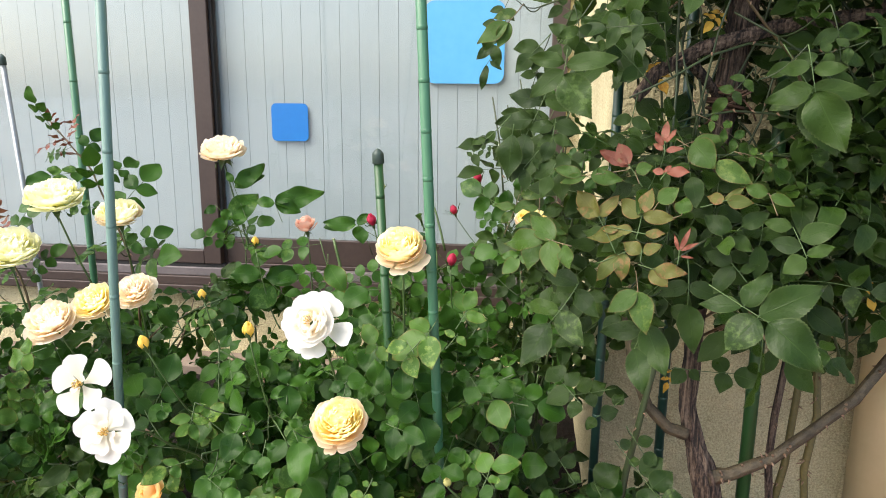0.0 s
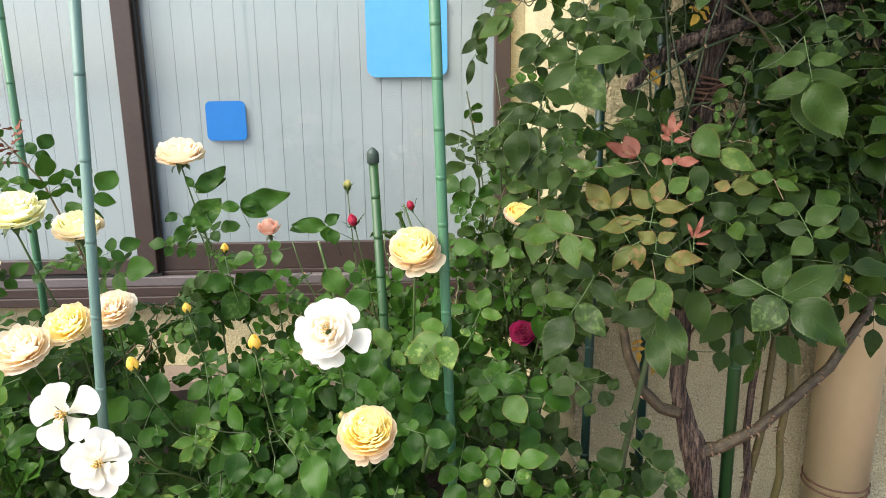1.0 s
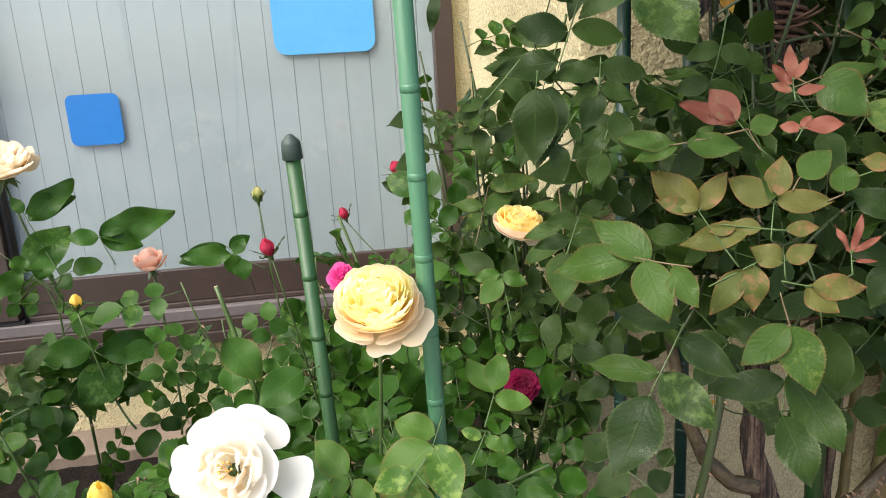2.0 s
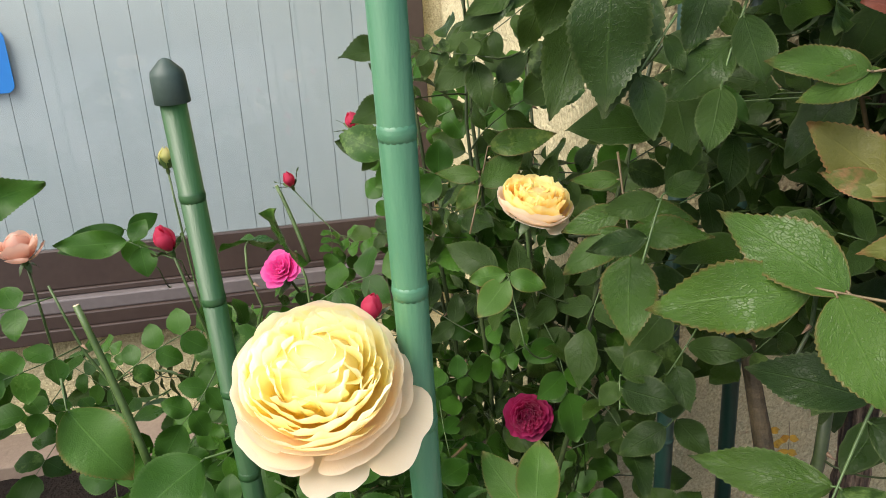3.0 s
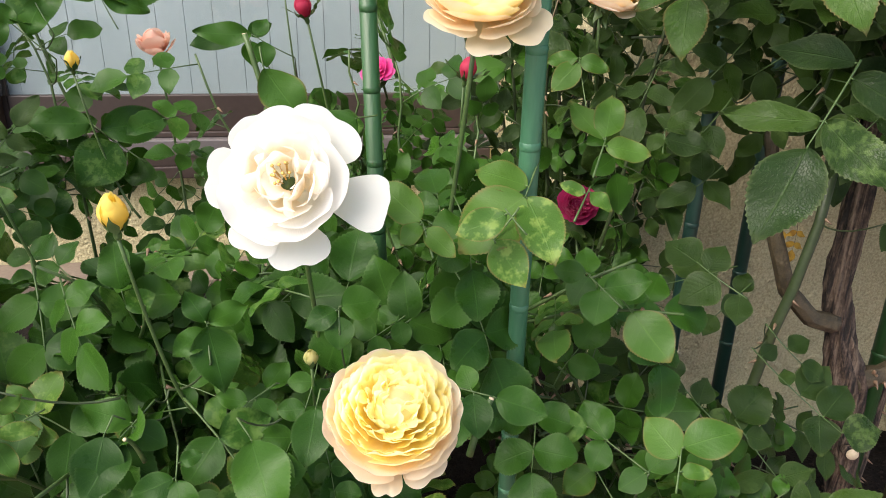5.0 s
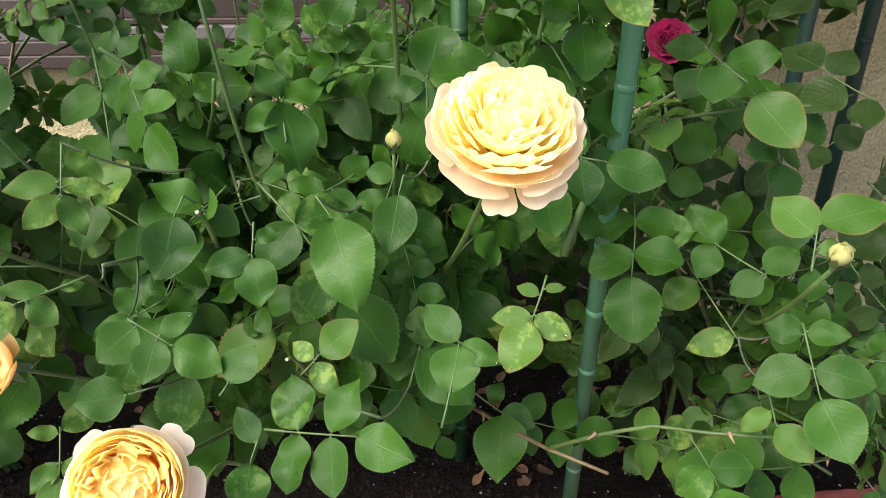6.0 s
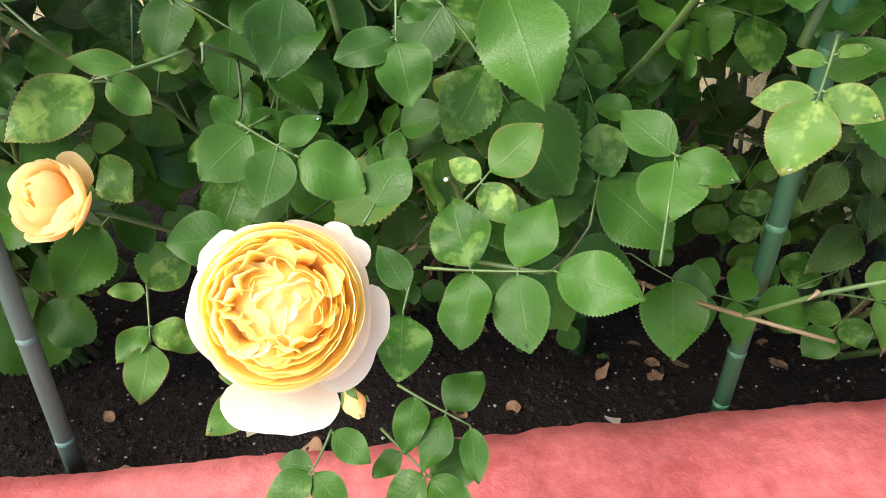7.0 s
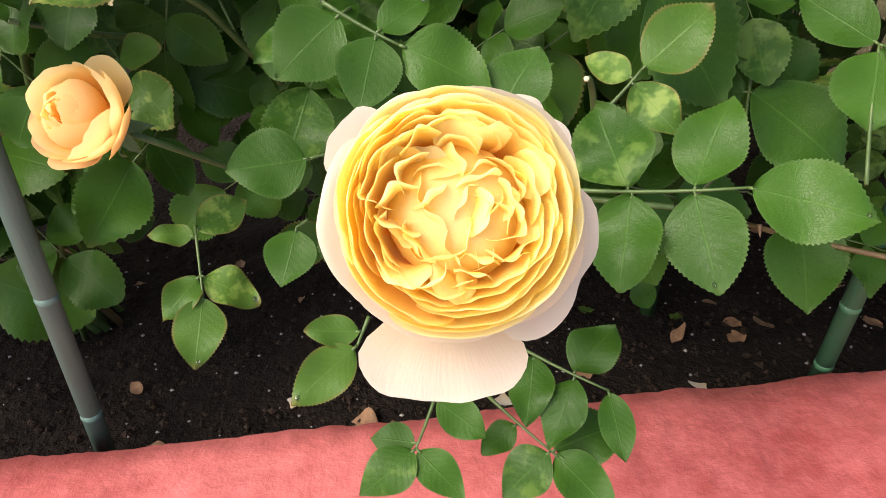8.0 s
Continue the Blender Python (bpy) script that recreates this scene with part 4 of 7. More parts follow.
def bloom(plant, at, face, width, form, inner, outer, seed, foot=None, sepals=0.35, name="rose_bloom", label="", stem_r=0.0018, stamens=False, dress=0.4, guards=()):
    """A rose bloom or bud of that width on its stem; foot: where the stem leaves the bush."""
    rnd = random.Random(seed)
    at, z = Vector(at), Vector(face).normalized()
    R = width / 2 * (1.4 if form is BUD else 1.0)
    m = Matrix.Translation(at) @ (basis(z.orthogonal(), z) @ pose(0, 0, 0, 0, 0, rnd.uniform(0, 360))) @ Matrix.Scale(R, 4)
    b = Buf()
    low = min(row[2] for row in form)
    tube(b, [(0, 0, low - 0.42), (0, 0, low - 0.34), (0, 0, low - 0.18), (0, 0, low - 0.02), (0, 0, low + (0.02 if form in (SINGLE, LOOSE, OPEN) else 0.10))], [0.05, 0.13, 0.17, 0.13, 0.30 if form is BUD else 0.06 if form in (SINGLE, LOOSE, TORN, OPEN) else 0.16], 10)
    for k in range(5):
        a = 2 * math.pi * k / 5 + rnd.uniform(-0.2, 0.2)
        d = Vector((math.cos(a), math.sin(a), 0))
        if form is BUD and sepals > 0.6:
            mm = Matrix.Translation(d * 0.26 + Vector((0, 0, low + 0.05))) @ basis(d * rnd.uniform(0.5, 1.3) + Vector((0, 0, rnd.uniform(0.5, 1))), d)
            leaflet(b, mm, rnd.uniform(1.3, 1.9), 0.16, -0.2, rnd.uniform(-0.3, 0.3), 2.2, False, rnd)
        elif form is BUD:
            mm = Matrix.Translation(d * 0.30 + Vector((0, 0, low + 0.02))) @ basis(d * 0.42 + Vector((0, 0, 1)), d)
            leaflet(b, mm, rnd.uniform(0.9, 1.25), 0.22, -0.25, rnd.uniform(-0.1, 0.25), 1.5, False, rnd)
        else:
            mm = Matrix.Translation((0, 0, low - 0.03)) @ basis(d * (1 - sepals * 0.4) + Vector((0, 0, -0.7)), d)
            leaflet(b, mm, 0.7, 0.14, 0.2, 0.4, 1.5, False, rnd)
    ob = put(name, b.mesh(name, [STEM]), plant.ob, m, label)
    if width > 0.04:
        # Clears other leaves between this bloom and the camera.
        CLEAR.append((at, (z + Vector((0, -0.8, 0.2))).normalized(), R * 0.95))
    for k, (rb, rt, h0, h1, half, count, flare, ruffle, notch, out) in enumerate(form):
        off = rnd.uniform(0, 6.28)
        for i in range(count):
            var = rnd.randrange(3)
            key = (id(form), k, var, (outer if out else inner).name)
            if key not in RINGS:
                RINGS[key] = ring_petal("petal", [outer if out else inner], rb, rt, h0, h1, half, flare, ruffle, notch, k * 7 + var, FRILL.get(form, 0.0) * (0.5 if k < 4 else 1.3), nv=23 if form in FRILL else 17, corner=0.52 if form in (SINGLE, OPEN) else 0.30)
            j = 1 + (rnd.uniform(-0.045, 0.045) if form in (FULL, BUD, CUP) else rnd.uniform(-0.07, 0.06) if form in (DOME, ROSETTE) else rnd.uniform(-0.12, 0.1))
            tilt = rnd.uniform(-4, 4) * (1.0 if form is FULL else 1.9)
            pm = m @ pose(0, 0, 0, 0, 0, math.degrees(off + 2 * math.pi * i / count) + rnd.uniform(-9, 9)) @ pose(0, 0, 0, rnd.uniform(-5, 5), tilt if form is not BUD else 0, 0) @ Matrix.Diagonal((j, j, j, 1))
            put("petal", RINGS[key], ob, pm)
    count, disc, middle, brim, grown = FOLDS.get(form, (0, 0.36, 0.36, 0, 0))
    # Added filler core: hides the green receptacle and keeps petal gaps bright.
    if (form in FOLDS and form is not TORN) or form is FLAT:
        c = Buf()
        tube(c, [(0, 0, low), (0, 0, 0.0), (0, 0, middle - 0.20), (0, 0, middle - 0.10), (0, 0, middle - 0.08)], [0.22, disc * 0.9, disc * 0.9, disc * 0.6, 0.01], 18)
        put("heart", c.mesh("heart", [inner]), ob, m)
    for i in range(count):
        share = (i + 0.4) / count
        r, a = disc * math.sqrt(share), i * 2.4 + rnd.uniform(-0.25, 0.25)
        key = (id(form), "fold", i % 9, inner.name)
        if key not in RINGS:
            q = random.Random(i * 13 + 5)
            RINGS[key] = fold_petal("petal", inner, q.uniform(0.34, 0.52) * grown, q.uniform(0.34, 0.44), q.uniform(0.05, 0.42), q.uniform(-0.06, 0.20), i)
        top = middle + (brim - middle) * share + rnd.uniform(-0.05, 0.04)
        turn = math.degrees(a) - 90 + rnd.gauss(0, 38)
        put("petal", RINGS[key], ob, m @ Matrix.Translation((r * math.cos(a), r * math.sin(a), top - 0.38)) @ pose(0, 0, 0, rnd.uniform(-12, 12), rnd.uniform(-12, 12), turn))
    for gx, gy, gz, size, droop, wide in guards:
        d = m.inverted().to_3x3() @ Vector((gx, gy, gz))
        key = (id(form), "guard", int(size * 50), int(wide * 50), outer.name)
        if key not in RINGS:
            RINGS[key] = ring_petal("petal", [outer], 0.12, 1.20, -0.26, -0.20, wide, 0.06, 0.8, 0.08, 5 + int(size * 9), 0.008, 12, 25, 0.52 if wide > 0.5 else 0.75)
        put("petal", RINGS[key], ob, m @ pose(0, 0, 0, 0, 0, math.degrees(math.atan2(d.y, d.x))) @ pose(0, 0, 0, 0, droop, 0) @ Matrix.Scale(size, 4))
    if stamens:
        s = Buf()
        for _ in range(12 if form is TORN else 40):
            a, r = rnd.uniform(0, 6.28), rnd.uniform(0.02, 0.11)
            p = Vector((r * math.cos(a), r * math.sin(a), 0.14 if form is TORN else 0.0))
            q = p * 1.7 + Vector((0, 0, rnd.uniform(0.12, 0.22)))
            tube(s, [p, q, q + Vector((0, 0, 0.03))], [0.008, 0.008, 0.028], 5)
        put("stamen_tuft", s.mesh("stamen_tuft", [STAMEN]), ob, m, "ochre stamens")
    if foot is not None:
        start = at + z * R * (low - 0.40)
        pts = bend(start, foot, z * -0.03, 8)
        s = Buf()
        o = WORLD[plant.ob].translation
        tube(s, [p - o for p in pts], [stem_r * (0.75 if form is BUD else 1.0) * (1 + 0.05 * i) for i in range(8)], 7)
        put("flower_stem", s.mesh("flower_stem", [STEM]), plant.ob)
        if dress:
            plant.clothe(pts, dress, 0.035, [BUSH_FINE], 0.9)
    return ob


# ---- rose bushes ----
def grow_bush(name, at, label, seed, feet, x_range, y_range, top, canes, keep=None, pale=0.14, dark=0):
    p = Plant(name, at, label, seed)
    r = p.rnd
    kinds = [BUSH_FINE] * int(round(10 * (1 - pale))) + [BUSH_PALE] * int(round(10 * pale)) + [CLIMB_SMALL] * dark
    for k in range(canes):
        fx, fy = feet[k % len(feet)]
        a = Vector((fx + r.uniform(-0.03, 0.03), fy + r.uniform(-0.03, 0.03), 0.0))
        x, y = r.uniform(*x_range), r.uniform(*y_range)
        z = top(x, y) * r.uniform(0.45, 1.0)
        b = Vector((x, y, z))
        pts = p.cane(a, b, (r.uniform(-0.05, 0.05), r.uniform(-0.03, 0.03), 0.10 * z + 0.03), r.uniform(0.003, 0.005), 0.0016, STEM if r.random() < 0.75 else STEM_RED, thorns=6)
        p.clothe(pts, 0.28, 0.043, kinds, 1.0, keep=keep)
        for _ in range(3):
            i = r.randrange(3, len(pts) - 1)
            q = pts[i] + Vector((r.uniform(-0.16, 0.16), r.uniform(-0.17, 0.10), r.uniform(-0.03, 0.13)))
            q.z = min(q.z, top(q.x, q.y))
            if keep is not None and not keep(q):
                continue
            tw = p.cane(pts[i], q, (0, 0, 0.015), 0.002, 0.0012, STEM, "twig", 2, 0.004, 5)
            p.clothe(tw, 0.25, 0.036, kinds, 1.0, keep=keep)
    return p


def open_before_crimson(p):
    """Keeps leaves off the camera's sight line to the crimson bloom."""
    a, d = Vector((0.838, -1.06, 0.535)), Vector((-0.10, -0.95, 0.31)).normalized()
    k = (p - a).dot(d)
    return not (0 < k < 0.6 and (p - a - d * k).length < 0.055)


def clear_of_path(p):
    """Keeps leaves off the camera's path and out of the bed's low front."""
    if p.z < 0.10 + 0.05 * math.sin(9 * p.x):
        return False
    if p.y < -1.30 and p.z < 0.20:
        return False
    if p.y < -1.44 and p.z < 0.50 and 0.12 < p.x < 0.66:
        return False
    # Gaps through which the camera sees the wall behind the bush.
    if p.y > -1.22 and p.z > 0.28 and p.x < 0.64 and math.sin(21 * p.x + 13 * p.z) > 0.05:
        return False
    return p.y > -1.56 and open_before_crimson(p)


def top_mid(x, y):
    return 0.63 + 0.05 * math.sin(7 * x + 1) + 0.10 * max(0, y + 1.2) - 0.35 * max(0, -1.35 - y) * 2


def top_left(x, y):
    return 0.60 + 0.05 * math.sin(8 * x) + 0.12 * max(0, y + 1.2) - 0.3 * max(0, -1.3 - y) * 2


def top_back(x, y):
    return 0.62 + 0.06 * math.sin(6 * x + 2)


mid = grow_bush("rose_bush", (0.42, -1.15, 0), "bushy rose with yellow and cream blooms tied to green stakes", 3, ((0.40, -1.12), (0.50, -1.05), (0.30, -1.15)), (0.12, 0.82), (-1.50, -1.06), top_mid, 29, clear_of_path)
left = grow_bush("rose_bush", (-0.12, -1.10, 0), "bushy rose with pale lemon and white blooms", 5, ((-0.15, -1.10), (-0.02, -1.18), (-0.30, -1.0)), (-0.60, 0.20), (-1.48, -0.95), top_left, 30, clear_of_path, 0.15, 2)
back = grow_bush("rose_bush", (0.55, -0.62, 0), "rose bush with crimson blooms near the window", 8, ((0.62, -0.65), (0.45, -0.55), (0.70, -0.80)), (0.34, 0.92), (-1.0, -0.45), top_back, 9, clear_of_path, 0.05, 7)
low = grow_bush("rose_bush", (0.88, -1.28, 0), "low leafy rose shoots beside the green stake", 12, ((0.84, -1.25), (0.92, -1.22)), (0.70, 1.02), (-1.50, -1.10), lambda x, y: 0.36 + 0.5 * max(0, 0.86 - x), 11, clear_of_path, 0.05, 8)

side = Plant("rose_bush", (0.86, -0.98, 0), "dark leafy rose shoots in the corner by the stucco wall", 31)
for k in range(17):
    r = side.rnd
    a = Vector((0.86 + r.uniform(-0.05, 0.05), -0.98 + r.uniform(-0.08, 0.08), 0))
    e = Vector((r.uniform(0.72, 0.95), r.uniform(-1.25, -0.60), r.uniform(0.55, 1.12)))
    pts = side.cane(a, e, (0, 0, 0.06), 0.0038, 0.0016, STEM_DARK, thorns=10)
    side.clothe(pts, 0.40, 0.040, [CLIMB_SMALL, CLIMB_SMALL, BUSH_FINE], 0.9, (-0.25, -0.85, 0.45), lambda p: p.x < 0.965 and (p.x > 0.76 or p.z < 0.80) and (p.z < 0.80 or math.sin(40 * p.x + 23 * p.z) > 0.3) and (p - Vector((0.82, -1.17, 0.79))).length > 0.06 and open_before_crimson(p))

# yellow and cream blooms
bloom(mid, (0.617, -1.455, 0.795), (-0.05, -0.50, 0.85), 0.079, DOME, YELLOW_IN, YELLOW_OUT, 1, (0.60, -1.36, 0.50), guards=((0.80, -0.35, -0.45, 1.08, 6, 0.62), (0.05, -0.75, -0.65, 0.98, 14, 0.5), (-0.7, -0.5, -0.4, 0.86, 4, 0.7)), label="full pale yellow rose with drooping cream outer petals")
bloom(mid, (0.489, -1.505, 0.683), (-0.06, -0.86, 0.46), 0.090, TORN, WHITE, PURE_WHITE, 2, (0.50, -1.36, 0.42), stamens=True, guards=((0.96, -0.05, -0.26, 1.20, -4, 0.46), (0.62, 0.4, 0.68, 0.98, -6, 0.7), (0.15, -0.4, -0.92, 0.98, -2, 0.52), (-0.55, -0.4, -0.75, 0.92, -2, 0.5), (-1.0, 0.0, 0.15, 0.92, -4, 0.55), (-0.35, 0.5, 0.8, 0.9, -6, 0.7)), label="loose creamy white rose with a torn open heart")
bloom(mid, (0.549, -1.578, 0.560), (0.03, -0.52, 0.85), 0.082, ROSETTE, YELLOW_IN, YELLOW_OUT, 3, (0.53, -1.36, 0.36), guards=((-0.15, -0.7, -0.7, 0.96, 6, 0.3), (0.45, -0.6, -0.65, 0.92, 4, 0.5)), label="full pale yellow rosette rose with ruffled petals")
bloom(mid, (0.347, -1.641, 0.391), (0.06, -0.82, 0.57), 0.0675, FULL, APRICOT_IN, APRICOT_OUT, 4, (0.37, -1.40, 0.24), guards=((-0.10, -0.56, -0.83, 1.19, 2, 0.62), (0.88, -0.26, -0.42, 0.94, 0, 0.80), (0.74, 0.36, 0.58, 0.89, -2, 0.46), (-0.78, 0.36, 0.54, 0.87, -2, 0.46), (-0.95, -0.16, -0.26, 0.79, -2, 0.66)), dress=0, label="deep golden yellow rose with pale peach outer petals", stem_r=0.0016)
bloom(mid, (0.188, -1.47, 0.350), (-0.30, -0.70, 0.60), 0.058, CUP, ORANGE, ORANGE, 5, (0.26, -1.40, 0.27), label="half-open apricot orange rosebud")
bloom(mid, (0.357, -1.580, 0.288), (0.35, -0.6, -0.3), 0.016, BUD, ORANGE, ORANGE, 6, (0.385, -1.50, 0.25), name="rose_bud")
bloom(mid, (0.246, -0.764, 0.690), (-0.05, -0.25, 0.95), 0.062, CUP, PEACH, PEACH, 7, (0.27, -0.80, 0.42), label="half-open pinkish peach rose")
bloom(mid, (0.086, -0.888, 0.893), (0.05, -0.35, 0.92), 0.104, ROSETTE, CREAM, CREAM, 8, (0.19, -0.92, 0.55), label="open pale peach cream rose on a long stem")
bloom(mid, (0.372, -1.464, 0.648), (0.05, -0.25, 0.95), 0.026, BUD, YELLOW_BUD, YELLOW_BUD, 9, (0.39, -1.40, 0.45), name="rose_bud")
bloom(mid, (0.202, -1.0, 0.694), (0.1, -0.2, 0.95), 0.022, BUD, YELLOW_BUD, YELLOW_BUD, 10, (0.26, -1.02, 0.5), name="rose_bud")
bloom(mid, (0.217, -1.30, 0.655), (-0.1, -0.2, 0.95), 0.020, BUD, YELLOW_BUD, YELLOW_BUD, 11, (0.24, -1.25, 0.48), name="rose_bud")
bloom(mid, (0.166, -1.42, 0.600), (-0.1, -0.3, 0.9), 0.026, BUD, YELLOW_BUD, YELLOW_BUD, 12, (0.22, -1.34, 0.42), name="rose_bud")
bloom(mid, (0.492, -1.41, 0.500), (0.0, -0.3, 0.95), 0.016, BUD, GREEN_BUD, GREEN_BUD, 13, (0.49, -1.36, 0.38), name="rose_bud")
bloom(low, (0.713, -1.63, 0.505), (-0.1, -0.4, 0.9), 0.015, BUD, GREEN_BUD, GREEN_BUD, 14, (0.78, -1.45, 0.36), name="rose_bud")
bloom(mid, (0.445, -0.767, 0.795), (0.0, -0.05, 1.0), 0.026, BUD, GREEN_BUD, GREEN_BUD, 15, (0.47, -0.80, 0.55), name="rose_bud", dress=0)
# lemon and white blooms
bloom(left, (-0.06, -1.30, 0.835), (0.1, -0.25, 0.95), 0.104, ROSETTE, LEMON, LEMON, 21, (0.02, -1.22, 0.52), label="open lemon yellow rose")
bloom(left, (-0.028, -1.15, 0.779), (0.1, -0.30, 0.92), 0.094, ROSETTE, LEMON, CREAM, 22, (0.0, -1.10, 0.5), label="open pale yellow rose")
bloom(left, (-0.125, -1.35, 0.745), (0.2, -0.35, 0.9), 0.108, ROSETTE, LEMON, LEMON, 23, (-0.12, -1.28, 0.5), label="open lemon yellow rose")
bloom(left, (-0.016, -1.40, 0.626), (0.0, -0.50, 0.82), 0.094, FLAT, CREAM, CREAM, 24, (0.0, -1.3, 0.45), label="open blush cream rose")
bloom(left, (0.042, -1.36, 0.653), (0.0, -0.60, 0.78), 0.078, FLAT, YELLOW_IN, CREAM, 25, (0.03, -1.28, 0.45), label="open cream rose with a yellow heart")
bloom(left, (0.102, -1.33, 0.669), (0.1, -0.60, 0.78), 0.074, FLAT, CREAM, CREAM, 26, (0.08, -1.26, 0.45), label="open cream rose")
bloom(left, (0.068, -1.46, 0.540), (-0.05, -0.90, 0.40), 0.096, SINGLE, PURE_WHITE, PURE_WHITE, 27, (0.05, -1.33, 0.40), label="open single white rose with ochre stamens", stamens=True, dress=0)
bloom(left, (0.133, -1.50, 0.477), (0.1, -0.90, 0.40), 0.096, OPEN, PURE_WHITE, PURE_WHITE, 28, (0.1, -1.34, 0.35), label="loose white rose", stamens=True, dress=0)
# red and crimson ones
bloom(back, (0.692, -0.803, 0.828), (-0.3, -0.3, 0.9), 0.026, BUD, RED_BUD, RED_BUD, 31, (0.82, -0.85, 0.68), sepals=0.9, name="rose_bud", stem_r=0.0016)
bloom(back, (0.592, -0.385, 0.680), (-0.3, -0.2, 0.9), 0.030, BUD, RED_BUD, RED_BUD, 32, (0.72, -0.45, 0.55), sepals=0.9, name="rose_bud", stem_r=0.0016)
bloom(back, (0.487, -1.063, 0.762), (-0.2, -0.3, 0.9), 0.026, BUD, RED_BUD, RED_BUD, 33, (0.53, -1.03, 0.5), sepals=0.9, name="rose_bud", stem_r=0.0018)
bloom(back, (0.580, -0.90, 0.672), (-0.3, -0.5, 0.6), 0.050, LOOSE, MAGENTA, MAGENTA, 34, (0.62, -0.72, 0.5), label="bright magenta rose")
bloom(back, (0.665, -1.15, 0.702), (0.15, -0.3, 0.9), 0.026, BUD, RED_BUD, RED_BUD, 35, (0.68, -1.1, 0.5), sepals=0.9, name="rose_bud", stem_r=0.0018)
bloom(back, (0.838, -1.065, 0.518), (-0.2, -0.8, 0.3), 0.054, FLAT, CRIMSON, CRIMSON, 36, (0.84, -1.1, 0.42), label="full dark crimson rose")
bloom(back, (0.820, -1.150, 0.785), (0.15, -0.35, 0.9), 0.072, DOME, APRICOT_IN, APRICOT_OUT, 37, (0.90, -1.02, 0.55), label="full apricot orange rose")

# pruned stubs with pale cut ends
def cut_cane(plant, tip, foot, r):
    o = WORLD[plant.ob].translation
    a, b = Vector(tip), Vector(foot)
    s = Buf()
    tube(s, [p - o for p in bend(a, b, (0, 0, 0.006), 7)], [r * (1 + 0.05 * i) for i in range(7)], 9)
    ob = put("cut_cane", s.mesh("cut_cane", [STEM]), plant.ob)
    d = (a - b).normalized()
    s = Buf()
    tube(s, [a - o - d * 0.0004, a - o + d * 0.0006, a - o + d * 0.0008], [r * 0.98, r * 0.9, 0.0001], 9)
    put("cut_end", s.mesh("cut_end", [CUT]), ob, WORLD[plant.ob], "pale cut end")


cut_cane(mid, (0.429, -1.158, 0.743), (0.466, -1.178, 0.592), 0.0028)
cut_cane(back, (0.582, -0.780, 0.752), (0.614, -0.818, 0.651), 0.0024)
cut_cane(mid, (0.350, -1.455, 0.466), (0.355, -1.435, 0.429), 0.0016)
cut_cane(mid, (0.411, -1.507, 0.372), (0.421, -1.488, 0.345), 0.0013)
cut_cane(mid, (0.640, -1.448, 0.476), (0.624, -1.444, 0.417), 0.0026)
# taller sprays in front of the window
for k, x in enumerate((0.10, 0.17, 0.34, 0.40, 0.54, 0.60)):
    r = mid.rnd
    e = Vector((x, r.uniform(-1.08, -0.84), r.uniform(0.70, 0.82) if x < 0.5 else 0.70))
    pts = mid.cane((e.x + r.uniform(-0.05, 0.08), e.y - 0.05, 0.35), e, (0.02, 0, 0.02), 0.0028, 0.0014, STEM, thorns=5)
    mid.clothe(pts, 0.35, 0.036, [BUSH_FINE, BUSH_FINE, BUSH_PALE], 1.0)
# young red shoots over the lemon roses
for a, e in (((-0.02, -1.12, 0.50), (-0.195, -1.10, 0.965)), ((-0.16, -1.30, 0.45), (-0.20, -1.32, 0.80))):
    pts = left.cane(a, e, (0.05, 0, 0.02), 0.003, 0.0015, STEM_RED, thorns=6)
    left.clothe(pts, 0.82, 0.017, [RED_SHOOT], 1.0, (0, -0.4, 0.9))
    left.clothe(pts, 0.30, 0.034, [BUSH_FINE], 1.0)


# ---- climbing rose ----
climber = Plant("climbing_rose", (1.18, -1.24, 0), "old climbing rose with knotty bark and large dark leaves", 21)


def trunk_part(name, pts, radii, mat, sides=36, thorns=0, rugged=1.0):
    """A gnarled limb of ridged rings, with broad thorns on younger wood."""
    buf = Buf()
    o = WORLD[climber.ob].translation
    dense, rad = [], []
    for i in range(len(pts) - 1):
        for k in range(6):
            t = k / 6
            dense.append(Vector(pts[i]).lerp(Vector(pts[i + 1]), t) - o)
            rad.append(radii[i] * (1 - t) + radii[i + 1] * t)
    dense.append(Vector(pts[-1]) - o)
    rad.append(radii[-1])
    tube(buf, dense, rad, sides)
    for n in range(len(buf.v)):
        p = Vector(buf.v[n])
        c = dense[n // sides]
        k = n % sides
        w = 2 * math.pi * k / sides
        ridge = 0.86 + 0.36 * abs(math.sin(4.5 * w + 3 * noise.noise(p * 14))) + 0.09 * math.sin(11 * w + 4 * noise.noise(p * 22)) + 0.10 * noise.noise(p * 45)
        buf.v[n] = tuple(c + (p - c) * (1 + (ridge - 1) * rugged))
    rnd = random.Random(sides + thorns)
    for _ in range(thorns):
        i = rnd.randrange(3, len(dense) - 2)
        along = (dense[i + 1] - dense[i]).normalized()
        d = Vector((rnd.uniform(-1, 1), rnd.uniform(-1, 0.2), rnd.uniform(-1, 1)))
        d = (d - along * d.dot(along)).normalized()
        c = dense[i].lerp(dense[i + 1], rnd.random())
        tube(buf, [c + d * rad[i] * 0.9, c + d * (rad[i] + 0.0025), c + d * (rad[i] + 0.0075) - along * 0.002], [0.0036, 0.0018, 0.0002], 6, 1)
    return put(name, buf.mesh(name, [mat, THORN]), climber.ob)


